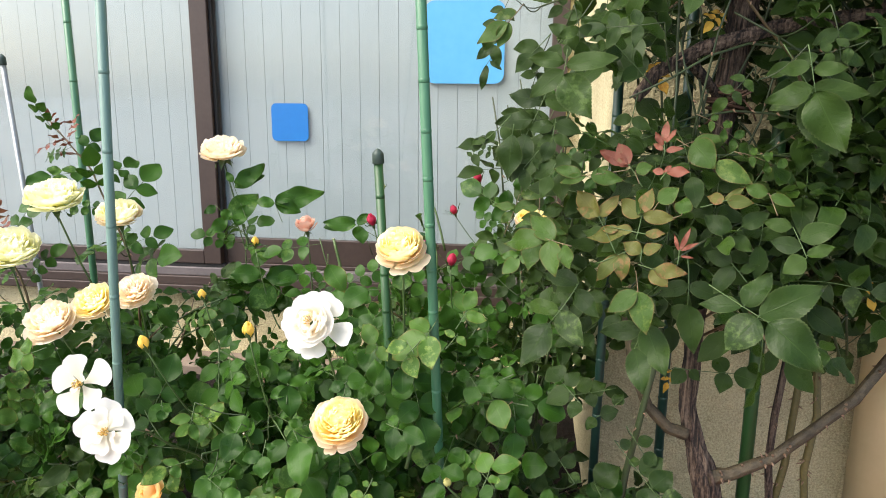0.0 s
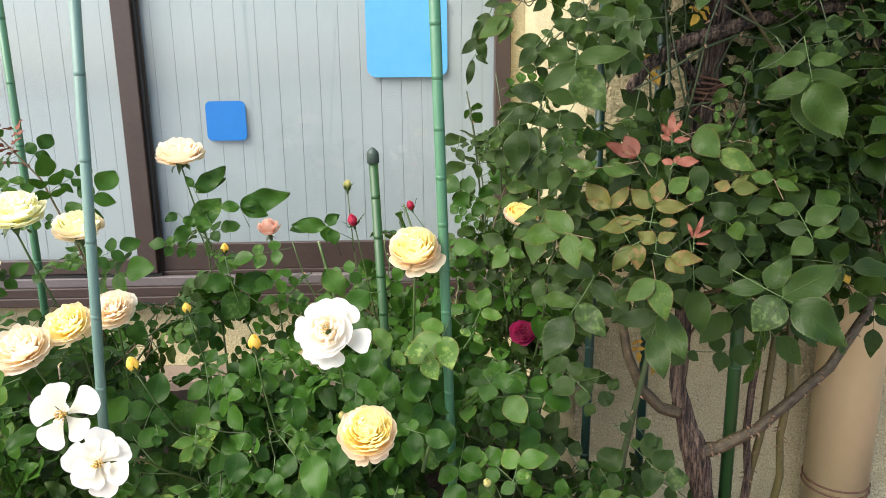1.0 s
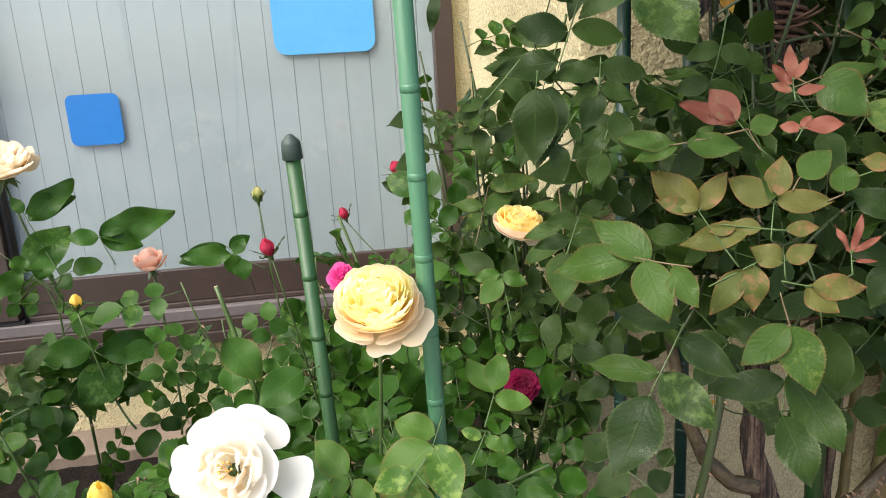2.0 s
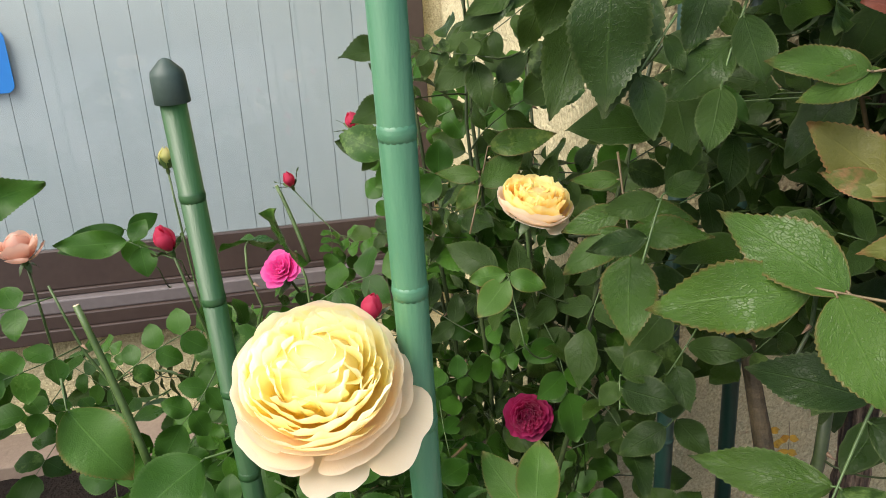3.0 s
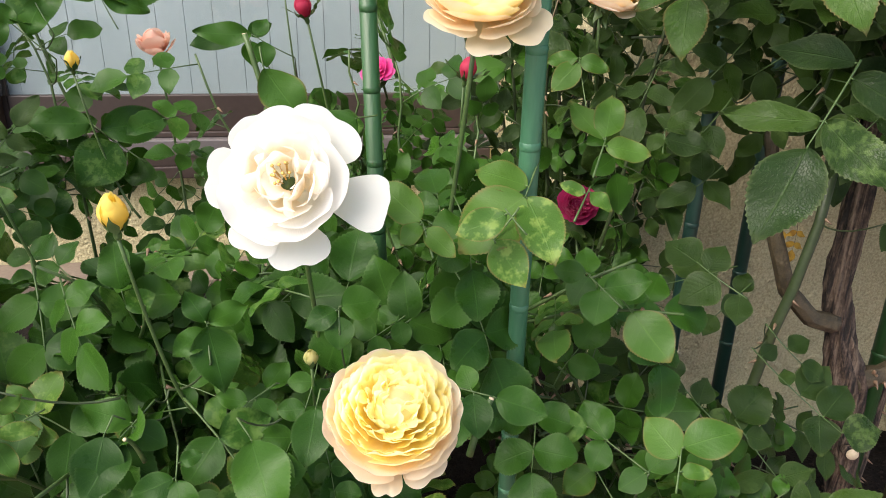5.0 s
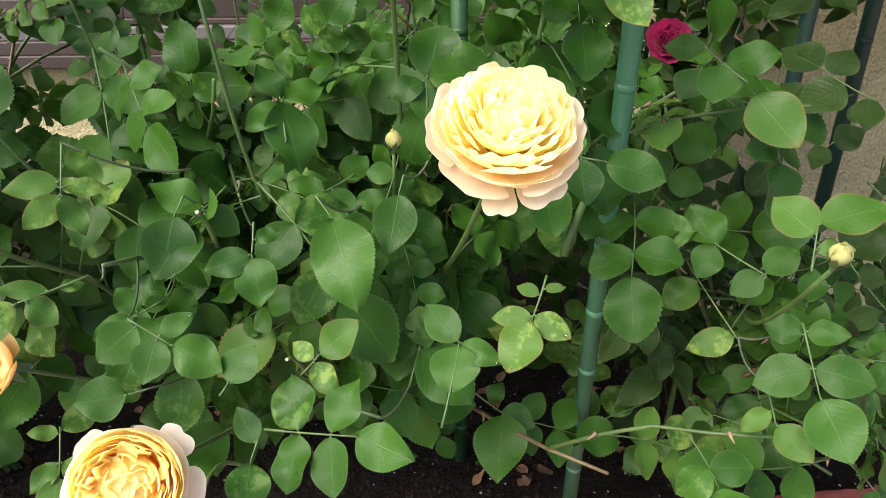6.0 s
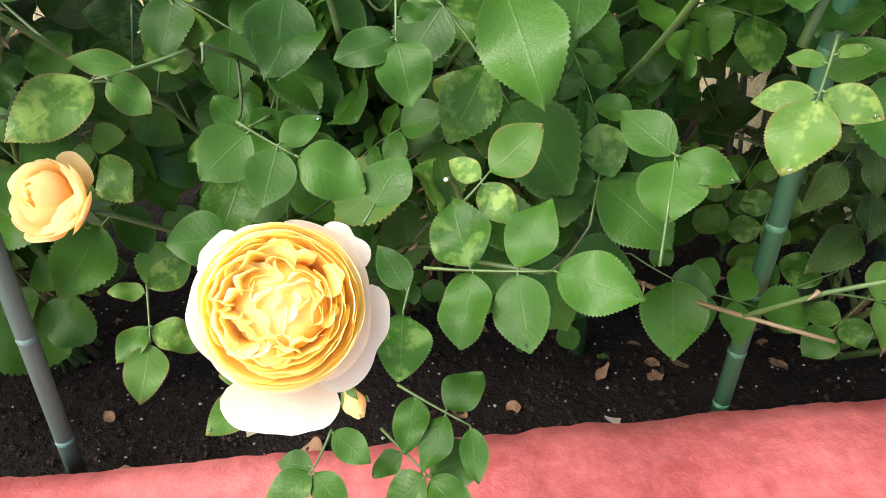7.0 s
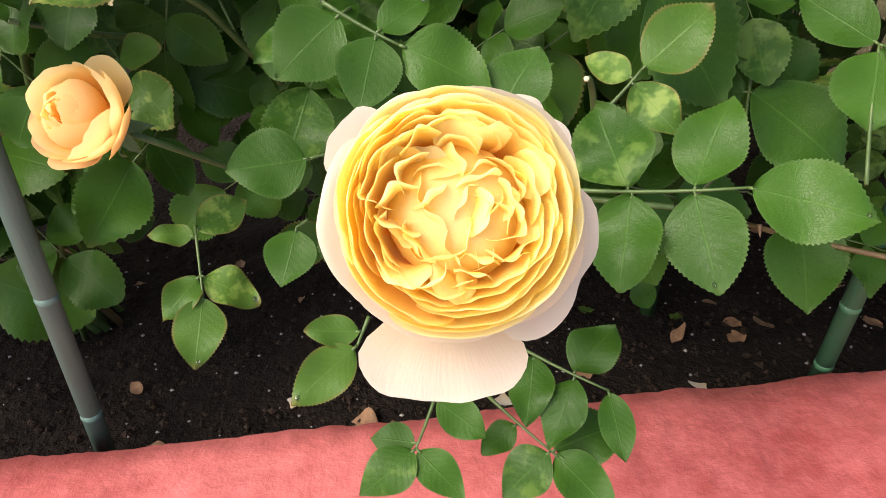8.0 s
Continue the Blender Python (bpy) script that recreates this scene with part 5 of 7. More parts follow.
trunk_part("trunk", [(1.215, -1.23, -0.02), (1.20, -1.235, 0.12), (1.178, -1.235, 0.24), (1.160, -1.235, 0.32), (1.138, -1.23, 0.39), (1.118, -1.23, 0.46), (1.12, -1.23, 0.55), (1.125, -1.22, 0.70), (1.13, -1.21, 0.90), (1.145, -1.20, 1.03), (1.165, -1.20, 1.20), (1.19, -1.20, 1.5)],
           [0.021, 0.017, 0.017, 0.022, 0.015, 0.0135, 0.013, 0.013, 0.015, 0.020, 0.019, 0.017], BARK)
trunk_part("limb", [(1.165, -1.24, 0.325), (1.20, -1.245, 0.335), (1.27, -1.25, 0.375), (1.34, -1.25, 0.44), (1.40, -1.25, 0.50), (1.48, -1.22, 0.60), (1.52, -1.20, 0.80)], [0.016, 0.0115, 0.0095, 0.009, 0.0085, 0.008, 0.006], LIMB, 26, 30, 0.55)
trunk_part("limb", [(1.12, -1.24, 0.41), (1.085, -1.24, 0.42), (1.045, -1.24, 0.46), (1.015, -1.24, 0.53), (0.99, -1.23, 0.66)], [0.011, 0.010, 0.009, 0.008, 0.006], LIMB, 26, 0, 0.6)
trunk_part("limb", [(1.135, -1.21, 1.02), (1.06, -1.26, 1.09), (1.01, -1.28, 1.06), (0.98, -1.29, 1.02)], [0.006, 0.008, 0.010, 0.007], BARK, 26)
trunk_part("limb", [(1.01, -1.28, 1.062), (1.08, -1.27, 1.10), (1.20, -1.25, 1.135), (1.36, -1.23, 1.16), (1.5, -1.2, 1.3)], [0.009, 0.010, 0.010, 0.009, 0.007], BARK, 26)
for x0, x1, y in ((1.305, 1.31, -1.14), (1.325, 1.355, -1.13), (1.375, 1.335, -1.15)):
    p = climber.cane((x0, y, 0), (x1, y - 0.02, 1.15), (0.01, 0, 0), 0.0085, 0.006, CANE_OLIVE if x0 > 1.31 else BARK, thorns=34, wobble=0.01, n=12)
climber.cane((0.955, -1.27, 0.05), (1.055, -1.26, 0.62), (0.004, 0, 0), 0.0075, 0.0055, STEM_DARK, thorns=10)
climber.cane((1.42, -1.2, 0.95), (1.50, -1.24, 1.45), (0, 0, 0), 0.010, 0.008, BARK)


# stump of a sawn-off branch low on the trunk
s = Buf()
o = WORLD[climber.ob].translation
tube(s, [Vector(p) - o for p in ((1.180, -1.235, 0.226), (1.173, -1.258, 0.228), (1.170, -1.268, 0.229))], [0.0115, 0.0095, 0.0090], 14)
stump = put("stump", s.mesh("stump", [BARK]), climber.ob)
s = Buf()
tube(s, [Vector(p) - o for p in ((1.1702, -1.2675, 0.229), (1.1698, -1.2690, 0.2291), (1.1697, -1.2693, 0.2291))], [0.0082, 0.0076, 0.0002], 14)
put("cut_end", s.mesh("cut_end", [CUT]), stump, WORLD[climber.ob], "pale sawn face")


def make_tie():
    tie = thing("twine_tie", (1.145, -1.20, 1.02), "brown garden twine wound round the rose trunk", "twine")
    rnd = random.Random(4)
    for k in range(5):
        b = Buf()
        z, tilt = -0.018 + 0.009 * k, rnd.uniform(-0.25, 0.25)
        tube(b, [(0.030 * math.cos(a), 0.030 * math.sin(a), z + tilt * 0.03 * math.cos(a)) for a in [2 * math.pi * i / 20 for i in range(21)]], 0.0028, 6)
        put("winding", b.mesh("winding", [TWINE]), tie)
    for k in range(5):
        b = Buf()
        x = rnd.uniform(-0.02, 0.03)
        tube(b, bend((x, -0.031, 0.0), (x + rnd.uniform(-0.05, 0.04), -0.038, rnd.uniform(-0.05, 0.03)), (0, -0.01, 0), 5), 0.0016, 5)
        put("loose_end", b.mesh("loose_end", [TWINE]), tie)


make_tie()


def climb_keep(p):
    if p.y > -0.99 or p.y < -1.53 or p.x < 0.70 or (p.x < 0.87 and p.y < -1.12):
        return False
    if p.z < 0.53 + 0.05 * math.sin(11 * p.x):
        return False
    if (p - Vector((0.82, -1.17, 0.79))).length < 0.06:
        return False
    if p.x < 1.0 and p.z < 0.66:
        return False
    if 1.05 < p.x < 1.22 and 0.94 < p.z < 1.25 and p.y < -1.20:
        return False
    if 0.98 < p.x < 1.30 and 1.03 < p.z < 1.13 and p.y < -1.24:
        return False
    return not (1.17 < p.x < 1.32 and p.z < 0.62)


for k in range(56):
    r = climber.rnd
    a = Vector((r.choice((1.12, 1.14, 1.05, 1.40, 1.33, 1.5)), -1.20, r.uniform(0.50, 1.35)))
    b = Vector((r.uniform(0.80, 1.78), r.uniform(-1.48, -1.05), r.uniform(0.60, 1.55)))
    if (b - a).length > 0.55:
        b = a + (b - a).normalized() * 0.55
    pts = climber.cane(a, b, (0, -0.03, 0.05), 0.0026, 0.0015, STEM_DARK if r.random() < 0.8 else STEM_RED, "twig", 4, 0.008, 7)
    climber.clothe(pts, 0.15, 0.032, [CLIMB_FINE] * 7 + [CLIMB_PALE] * 2, 1.0, (0, -0.62, 0.78), climb_keep)
# Upper growth out of view, added to shade the wall and leaves below.
for k in range(26):
    r = climber.rnd
    a = Vector((r.choice((1.18, 1.25, 1.45, 1.52)), -1.20, r.uniform(1.3, 1.6)))
    b = Vector((r.uniform(0.85, 1.8), r.uniform(-1.50, -1.05), r.uniform(1.5, 1.95)))
    pts = climber.cane(a, b, (0, -0.03, 0.05), 0.0032, 0.0018, STEM_DARK, "twig", 4, 0.008, 7)
    climber.clothe(pts, 0.2, 0.045, [CLIMB_FINE], 0.9, (0, -0.6, 0.75), climb_keep)
for k in range(26):
    r = climber.rnd
    a = Vector((r.uniform(1.0, 1.6), -1.12, r.uniform(0.6, 1.5)))
    b = a + Vector((r.uniform(-0.3, 0.3), r.uniform(-0.10, 0.10), r.uniform(-0.05, 0.3)))
    pts = climber.cane(a, b, (0, -0.02, 0.04), 0.0026, 0.0015, STEM_DARK, "twig", 4, 0.01, 6)
    climber.clothe(pts, 0.1, 0.034, [CLIMB_FINE], 1.0, (0, -0.65, 0.75), climb_keep)
# More unseen shoots higher up, added to block light from above.
for k in range(18):
    r = climber.rnd
    a = Vector((r.uniform(1.0, 1.6), -1.15, r.uniform(1.3, 1.8)))
    b = Vector((r.uniform(0.75, 1.9), r.uniform(-1.60, -1.0), r.uniform(1.50, 2.3)))
    pts = climber.cane(a, b, (0, -0.03, 0.08), 0.0026, 0.0015, STEM_DARK, "twig", 4, 0.01, 7)
    climber.clothe(pts, 0.1, 0.045, [CLIMB_FINE], 0.9, (0, -0.7, 0.7))
for k in range(14):
    r = climber.rnd
    a = Vector((0.97, -1.12, r.uniform(0.62, 1.45)))
    b = a + Vector((r.uniform(-0.26, -0.05), r.uniform(-0.22, 0.06), r.uniform(-0.12, 0.16)))
    pts = climber.cane(a, b, (0, -0.02, 0.04), 0.0024, 0.0014, STEM_DARK, "twig", 3, 0.006, 6)
    climber.clothe(pts, 0.1, 0.040, [CLIMB_SMALL], 0.8, (-0.2, -0.85, 0.45), climb_keep)
for k in range(16):
    r = climber.rnd
    a = Vector((r.uniform(1.0, 1.25), -1.16, r.uniform(0.62, 0.85)))
    b = a + Vector((r.uniform(-0.16, 0.12), r.uniform(-0.20, -0.04), r.uniform(-0.10, 0.10)))
    pts = climber.cane(a, b, (0, -0.02, 0.03), 0.0026, 0.0015, STEM_DARK, "twig", 3, 0.006, 6)
    climber.clothe(pts, 0.2, 0.036, [CLIMB_FINE], 0.8, (0, -0.85, 0.5), lambda p: p.z > 0.55 and p.x > 0.87 and p.y > -1.42)
# chosen leaves
sprig(climber, LEAF_CLIMB, (0.768, -1.139, 1.180), (0.739, -1.150, 1.117), (-0.11, -0.97, 0.21), ((0.41, -12, 0.055, 0.45), (1.00, -23, 0.042, 0.50), (1.00, 34, 0.044, 0.50)))
sprig(climber, LEAF_CLIMB, (0.758, -1.149, 1.131), (0.727, -1.157, 1.080), (-0.11, -0.97, 0.21), ((0.85, 84, 0.028, 0.40), (1.00, 22, 0.048, 0.34)))
sprig(climber, LEAF_MID, (0.793, -1.346, 1.162), (0.771, -1.349, 1.135), (-0.15, -0.96, 0.22), ((1.00, -19, 0.058, 0.50), (0.96, 16, 0.044, 0.55), (0.42, -42, 0.038, 0.50)))
sprig(climber, LEAF_CLIMB, (0.836, -1.363, 1.116), (0.810, -1.365, 1.089), (-0.20, -0.95, 0.24), ((1.00, 7, 0.041, 0.62), (0.62, 34, 0.042, 0.60), (0.61, -44, 0.043, 0.55)))
sprig(climber, LEAF_CLIMB, (0.846, -1.341, 1.061), (0.805, -1.365, 0.966), (-0.20, -0.93, 0.31), ((0.47, -78, 0.056, 0.56), (0.44, 99, 0.055, 0.50), (0.77, -69, 0.066, 0.46), (0.77, 68, 0.044, 0.55), (1.00, 7, 0.081, 0.50)))
sprig(climber, LEAF_CLIMB, (0.874, -1.366, 1.005), (0.846, -1.375, 0.961), (-0.20, -0.93, 0.31), ((0.82, 120, 0.034, 0.55), (1.00, 96, 0.035, 0.50), (1.00, 12, 0.045, 0.55), (0.93, -25, 0.034, 0.50)))
sprig(climber, LEAF_CLIMB, (0.778, -1.350, 0.992), (0.741, -1.354, 0.955), (-0.20, -0.93, 0.31), ((0.62, 4, 0.032, 0.50), (0.41, 75, 0.034, 0.50), (0.94, -18, 0.038, 0.45), (1.00, -31, 0.027, 0.50)))
sprig(climber, LEAF_CLIMB, (0.862, -1.383, 0.948), (0.842, -1.394, 0.903), (-0.20, -0.93, 0.31), ((0.19, 36, 0.040, 0.60), (0.46, -26, 0.048, 0.55), (1.00, 7, 0.037, 0.60)))
sprig(climber, LEAF_CLIMB, (0.824, -1.377, 0.940), (0.801, -1.382, 0.912), (-0.20, -0.93, 0.31), ((0.32, 63, 0.023, 0.50), (1.00, 49, 0.036, 0.55), (0.42, -32, 0.023, 0.50)))
sprig(climber, LEAF_CLIMB, (0.982, -1.287, 0.411), (1.053, -1.366, 0.345), (-0.20, -0.72, 0.66), ((0.11, 78, 0.023, 0.95), (0.46, 151, 0.020, 0.95), (0.57, 89, 0.050, 0.85), (0.78, -47, 0.045, 0.90), (1.00, 48, 0.043, 0.95), (0.82, 97, 0.048, 0.90)))
sprig(climber, LEAF_CLIMB, (1.004, -1.272, 0.433), (1.030, -1.309, 0.401), (-0.20, -0.72, 0.66), ((0.64, 77, 0.030, 0.85), (1.00, 19, 0.031, 0.90)))
sprig(climber, LEAF_CLIMB, (0.999, -1.238, 0.470), (0.951, -1.254, 0.438), (-0.20, -0.72, 0.66), ((0.88, 158, 0.035, 0.90), (1.00, 10, 0.028, 0.85), (0.33, -160, 0.031, 0.80)))
sprig(climber, LEAF_CLIMB, (0.946, -1.334, 0.348), (0.976, -1.382, 0.305), (-0.20, -0.72, 0.66), ((0.24, 42, 0.030, 0.90), (0.00, 103, 0.054, 0.90), (1.00, 72, 0.038, 0.70), (0.20, 167, 0.023, 0.90)))
sprig(climber, LEAF_CLIMB, (0.988, -1.221, 0.485), (0.900, -1.216, 0.463), (-0.20, -0.72, 0.66), ((0.56, -70, 0.037, 0.90), (0.56, -157, 0.038, 0.85), (0.57, 104, 0.029, 0.85), (0.85, 0, 0.032, 0.75)))
sprig(climber, LEAF_CLIMB, (1.065, -1.336, 0.576), (1.153, -1.362, 0.581), (-0.27, -0.76, 0.59), ((0.19, -128, 0.033, 0.85), (0.26, -41, 0.023, 0.80), (0.88, 121, 0.034, 0.85), (0.91, -112, 0.035, 0.85), (1.00, -12, 0.044, 0.80)))
sprig(low, LEAF_CLIMB, (0.860, -1.352, 0.313), (0.817, -1.318, 0.336), (-0.14, -0.68, 0.71), ((0.49, -76, 0.038, 0.90), (0.72, -34, 0.046, 0.85), (0.84, 10, 0.031, 0.90), (0.14, -104, 0.036, 0.90)))
sprig(low, LEAF_CLIMB, (0.907, -1.369, 0.367), (0.873, -1.328, 0.401), (-0.15, -0.71, 0.69), ((0.49, -63, 0.030, 0.90), (0.74, 49, 0.029, 0.90), (1.00, -30, 0.027, 0.90), (0.31, -157, 0.024, 0.90)))
leaf_at(left.ob, BUSH_FINE, 3, (-0.008, -1.188, 0.707), (0.844, 0.208, 0.495), (0.110, -0.969, 0.471), 0.80)
leaf_at(left.ob, BUSH_PALE, 4, (0.003, -1.446, 0.597), (-0.950, -0.168, -0.263), (0.110, -0.969, 0.471), 1.10)
leaf_at(climber.ob, CLIMB_FINE, 2, (0.874, -1.218, 0.906), (-0.081, -0.280, -0.957), (-0.184, -0.939, 0.540), 1.14)
leaf_at(climber.ob, CLIMB_FINE, 0, (0.989, -1.363, 0.933), (-0.965, 0.230, 0.130), (-0.184, -0.939, 0.540), 0.60)
leaf_at(climber.ob, CLIMB_FINE, 2, (0.832, -1.135, 0.964), (-0.882, 0.028, -0.470), (-0.184, -0.939, 0.540), 0.70)
leaf_at(climber.ob, CLIMB_FINE, 3, (1.214, -1.421, 1.149), (0.215, -0.230, -0.949), (-0.030, -0.973, 0.479), 0.92)
leaf_at(climber.ob, CLIMB_FINE, 0, (1.261, -1.442, 1.099), (-0.979, -0.018, -0.202), (-0.030, -0.973, 0.479), 0.67)
leaf_at(climber.ob, CLIMB_FINE, 0, (0.899, -1.393, 1.168), (-0.616, -0.163, -0.771), (-0.030, -0.973, 0.479), 0.90)
leaf_at(climber.ob, CLIMB_FINE, 1, (0.865, -1.433, 1.149), (0.200, -0.231, -0.952), (-0.030, -0.973, 0.479), 0.73)
leaf_at(climber.ob, CLIMB_FINE, 3, (0.988, -1.452, 1.123), (-1.000, 0.031, 0.002), (-0.030, -0.973, 0.479), 0.80)
leaf_at(climber.ob, CLIMB_FINE, 2, (1.120, -1.433, 1.066), (-0.671, -0.151, -0.726), (-0.030, -0.973, 0.479), 0.63)
leaf_at(climber.ob, CLIMB_PALE, 4, (1.041, -1.450, 0.999), (0.890, -0.130, -0.437), (-0.030, -0.973, 0.479), 0.71)
leaf_at(climber.ob, CLIMB_PALE, 4, (1.095, -1.457, 0.948), (0.960, -0.092, -0.265), (-0.030, -0.973, 0.479), 0.75)
leaf_at(climber.ob, CLIMB_FINE, 4, (0.825, -1.328, 1.093), (-0.342, -0.206, -0.917), (-0.030, -0.973, 0.479), 1.12)
leaf_at(climber.ob, CLIMB_FINE, 2, (0.772, -1.285, 1.185), (-0.500, -0.184, -0.846), (-0.030, -0.973, 0.479), 0.75)
leaf_at(climber.ob, CLIMB_FINE, 4, (0.767, -1.196, 0.918), (-0.953, 0.097, 0.289), (-0.030, -0.973, 0.479), 0.48)
leaf_at(climber.ob, CLIMB_FINE, 2, (0.806, -1.275, 1.026), (-0.303, -0.210, -0.930), (-0.030, -0.973, 0.479), 0.81)
leaf_at(left.ob, BUSH_FINE, 4, (-0.074, -1.330, 0.216), (0.907, -0.257, -0.334), (-0.029, -0.828, 0.809), 2.07)
# a few yellowing leaves
leaf_at(climber.ob, YELLOWING, 1, (1.00, -1.26, 1.09), (0.3, -0.6, -0.7), (0, -0.8, 0.6), 0.9)
leaf_at(climber.ob, YELLOWING, 0, (1.12, -1.24, 1.17), (-0.5, -0.6, -0.5), (0, -0.9, 0.4), 1.0)
leaf_at(climber.ob, YELLOWING, 2, (1.27, -1.27, 1.00), (0.2, -0.8, -0.5), (0, -0.8, 0.6), 1.1)
leaf_at(climber.ob, YELLOWING, 1, (1.47, -1.30, 0.80), (-0.2, -0.7, -0.6), (0, -0.8, 0.6), 0.9)
leaf_at(climber.ob, YELLOWING, 0, (1.04, -1.20, 0.56), (0.1, -0.3, -0.95), (0, -0.9, 0.2), 0.8)
leaf_at(climber.ob, YELLOWING, 2, (1.10, -1.16, 0.52), (-0.2, -0.3, -0.9), (0, -0.9, 0.2), 1.0)
leaf_at(climber.ob, YELLOWING, 1, (1.36, -1.28, 0.74), (0.3, -0.5, -0.8), (0, -0.9, 0.3), 0.8)
# young bronze shoot
climber.cane((1.010, -1.46, 0.66), (1.000, -1.47, 0.995), (0.004, 0, 0), 0.0030, 0.0014, STEM_RED, "young_shoot", 4, 0.002, 9)
# leaves that stand out from the rest
sprig(low, LEAF_CLIMB, (0.910, -1.366, 0.515), (0.879, -1.322, 0.535), (-0.34, -0.58, 0.74), ((1.00, -1, 0.042, 1.00), (0.81, -84, 0.034, 0.90), (0.56, 75, 0.046, 0.86), (0.14, 123, 0.033, 0.80)))
sprig(low, LEAF_BUSH, (0.765, -1.397, 0.522), (0.749, -1.362, 0.545), (-0.24, -0.61, 0.75), ((1.00, 115, 0.033, 0.90), (0.82, -133, 0.050, 0.70), (1.00, -21, 0.031, 0.80)))
sprig(side, LEAF_CLIMB, (0.850, -1.269, 0.637), (0.858, -1.251, 0.658), (-0.36, -0.64, 0.67), ((0.83, 141, 0.026, 0.70), (1.00, -66, 0.038, 0.70), (0.66, -106, 0.047, 0.70)))
sprig(climber, LEAF_CLIMB, (0.929, -1.247, 0.689), (0.897, -1.258, 0.656), (-0.46, -0.59, 0.67), ((1.00, -80, 0.057, 0.55), (0.76, 45, 0.040, 0.60), (0.38, 115, 0.049, 0.50)))
sprig(climber, LEAF_CLIMB, (0.943, -1.230, 0.612), (0.913, -1.234, 0.590), (-0.44, -0.56, 0.70), ((1.00, -13, 0.049, 0.60), (0.80, -131, 0.044, 0.60), (0.71, 87, 0.044, 0.60)))
sprig(side, LEAF_CLIMB, (0.782, -1.077, 0.984), (0.782, -1.105, 0.908), (-0.36, -0.88, 0.32), ((0.93, -63, 0.044, 0.60), (0.94, 6, 0.047, 0.55), (0.53, -51, 0.032, 0.55), (0.61, 29, 0.034, 0.60), (0.33, 85, 0.023, 0.60)))
sprig(side, LEAF_CLIMB, (0.850, -1.086, 0.930), (0.805, -1.082, 0.885), (-0.40, -0.86, 0.32), ((0.91, -178, 0.040, 0.60), (0.70, -93, 0.035, 0.60), (0.32, 133, 0.036, 0.50), (0.06, 59, 0.049, 0.60), (0.17, -113, 0.035, 0.60)))
sprig(side, LEAF_CLIMB, (0.707, -1.092, 0.937), (0.698, -1.102, 0.903), (-0.30, -0.89, 0.33), ((0.93, -124, 0.016, 0.60), (0.71, 36, 0.030, 0.60)))
sprig(mid, LEAF_PALE, (0.673, -1.427, 0.674), (0.658, -1.449, 0.652), (-0.07, -0.66, 0.75), ((1.00, -33, 0.065, 0.78), (1.00, 43, 0.058, 0.64), (0.73, -95, 0.043, 0.70)))
sprig(mid, LEAF_PALE, (0.690, -1.469, 0.638), (0.708, -1.448, 0.658), (-0.07, -0.66, 0.75), ((0.89, -109, 0.022, 0.62), (0.80, 95, 0.021, 0.60)))
sprig(mid, LEAF_PALE, (0.705, -1.459, 0.668), (0.719, -1.440, 0.691), (-0.13, -0.71, 0.69), ((0.87, -81, 0.035, 0.58), (1.00, 7, 0.040, 0.60), (1.00, 56, 0.043, 0.50)))
sprig(mid, LEAF_PALE, (0.585, -1.480, 0.618), (0.580, -1.458, 0.637), (-0.07, -0.66, 0.75), ((0.88, -153, 0.031, 0.60), (1.00, 122, 0.023, 0.70), (1.00, 32, 0.047, 0.60)))
sprig(mid, LEAF_BUSH, (0.167, -0.945, 0.724), (0.116, -0.910, 0.823), (0.29, -0.84, 0.45), ((0.96, 5, 0.030, 0.60), (0.95, -89, 0.077, 0.50), (0.85, -68, 0.093, 0.45)))
sprig(mid, LEAF_BUSH, (0.170, -0.960, 0.695), (0.088, -0.947, 0.771), (0.29, -0.84, 0.45), ((0.97, 83, 0.031, 0.70), (0.84, -170, 0.033, 0.80), (0.65, 97, 0.052, 0.60), (0.62, -90, 0.093, 0.60), (0.40, -67, 0.058, 0.60)))
sprig(mid, LEAF_BUSH, (0.238, -0.918, 0.729), (0.215, -0.902, 0.774), (0.29, -0.84, 0.45), ((0.94, 65, 0.044, 0.70), (1.00, -85, 0.064, 0.50), (0.96, -127, 0.063, 0.60), (0.87, -90, 0.123, 0.42)))
sprig(mid, LEAF_BUSH, (0.270, -0.994, 0.567), (0.209, -0.988, 0.618), (0.29, -0.84, 0.45), ((1.00, 40, 0.073, 0.60), (0.86, -128, 0.085, 0.60), (0.54, 91, 0.074, 0.85)))
sprig(mid, LEAF_BUSH, (0.462, -0.873, 0.688), (0.403, -0.870, 0.720), (0.21, -0.85, 0.48), ((0.96, 29, 0.081, 0.42), (0.90, -90, 0.033, 0.70), (0.75, 125, 0.037, 0.85)))
sprig(low, LEAF_BUSH, (0.773, -1.480, 0.412), (0.734, -1.435, 0.430), (-0.42, -0.62, 0.67), ((1.00, 36, 0.040, 0.72), (0.68, -25, 0.041, 0.78), (0.71, 95, 0.029, 0.90), (0.03, 70, 0.028, 0.80), (0.02, -98, 0.031, 0.82)))
sprig(low, LEAF_BUSH, (0.783, -1.521, 0.395), (0.780, -1.563, 0.361), (-0.47, -0.54, 0.70), ((1.00, 14, 0.045, 0.90), (0.61, -82, 0.041, 0.78), (0.61, 66, 0.039, 0.76), (0.17, -119, 0.028, 0.80), (0.11, 71, 0.028, 0.70)))
sprig(low, LEAF_PALE, (0.762, -1.485, 0.354), (0.736, -1.420, 0.397), (-0.40, -0.61, 0.69), ((1.00, 60, 0.038, 0.62), (0.75, 99, 0.037, 0.80), (0.08, 75, 0.039, 0.62)))
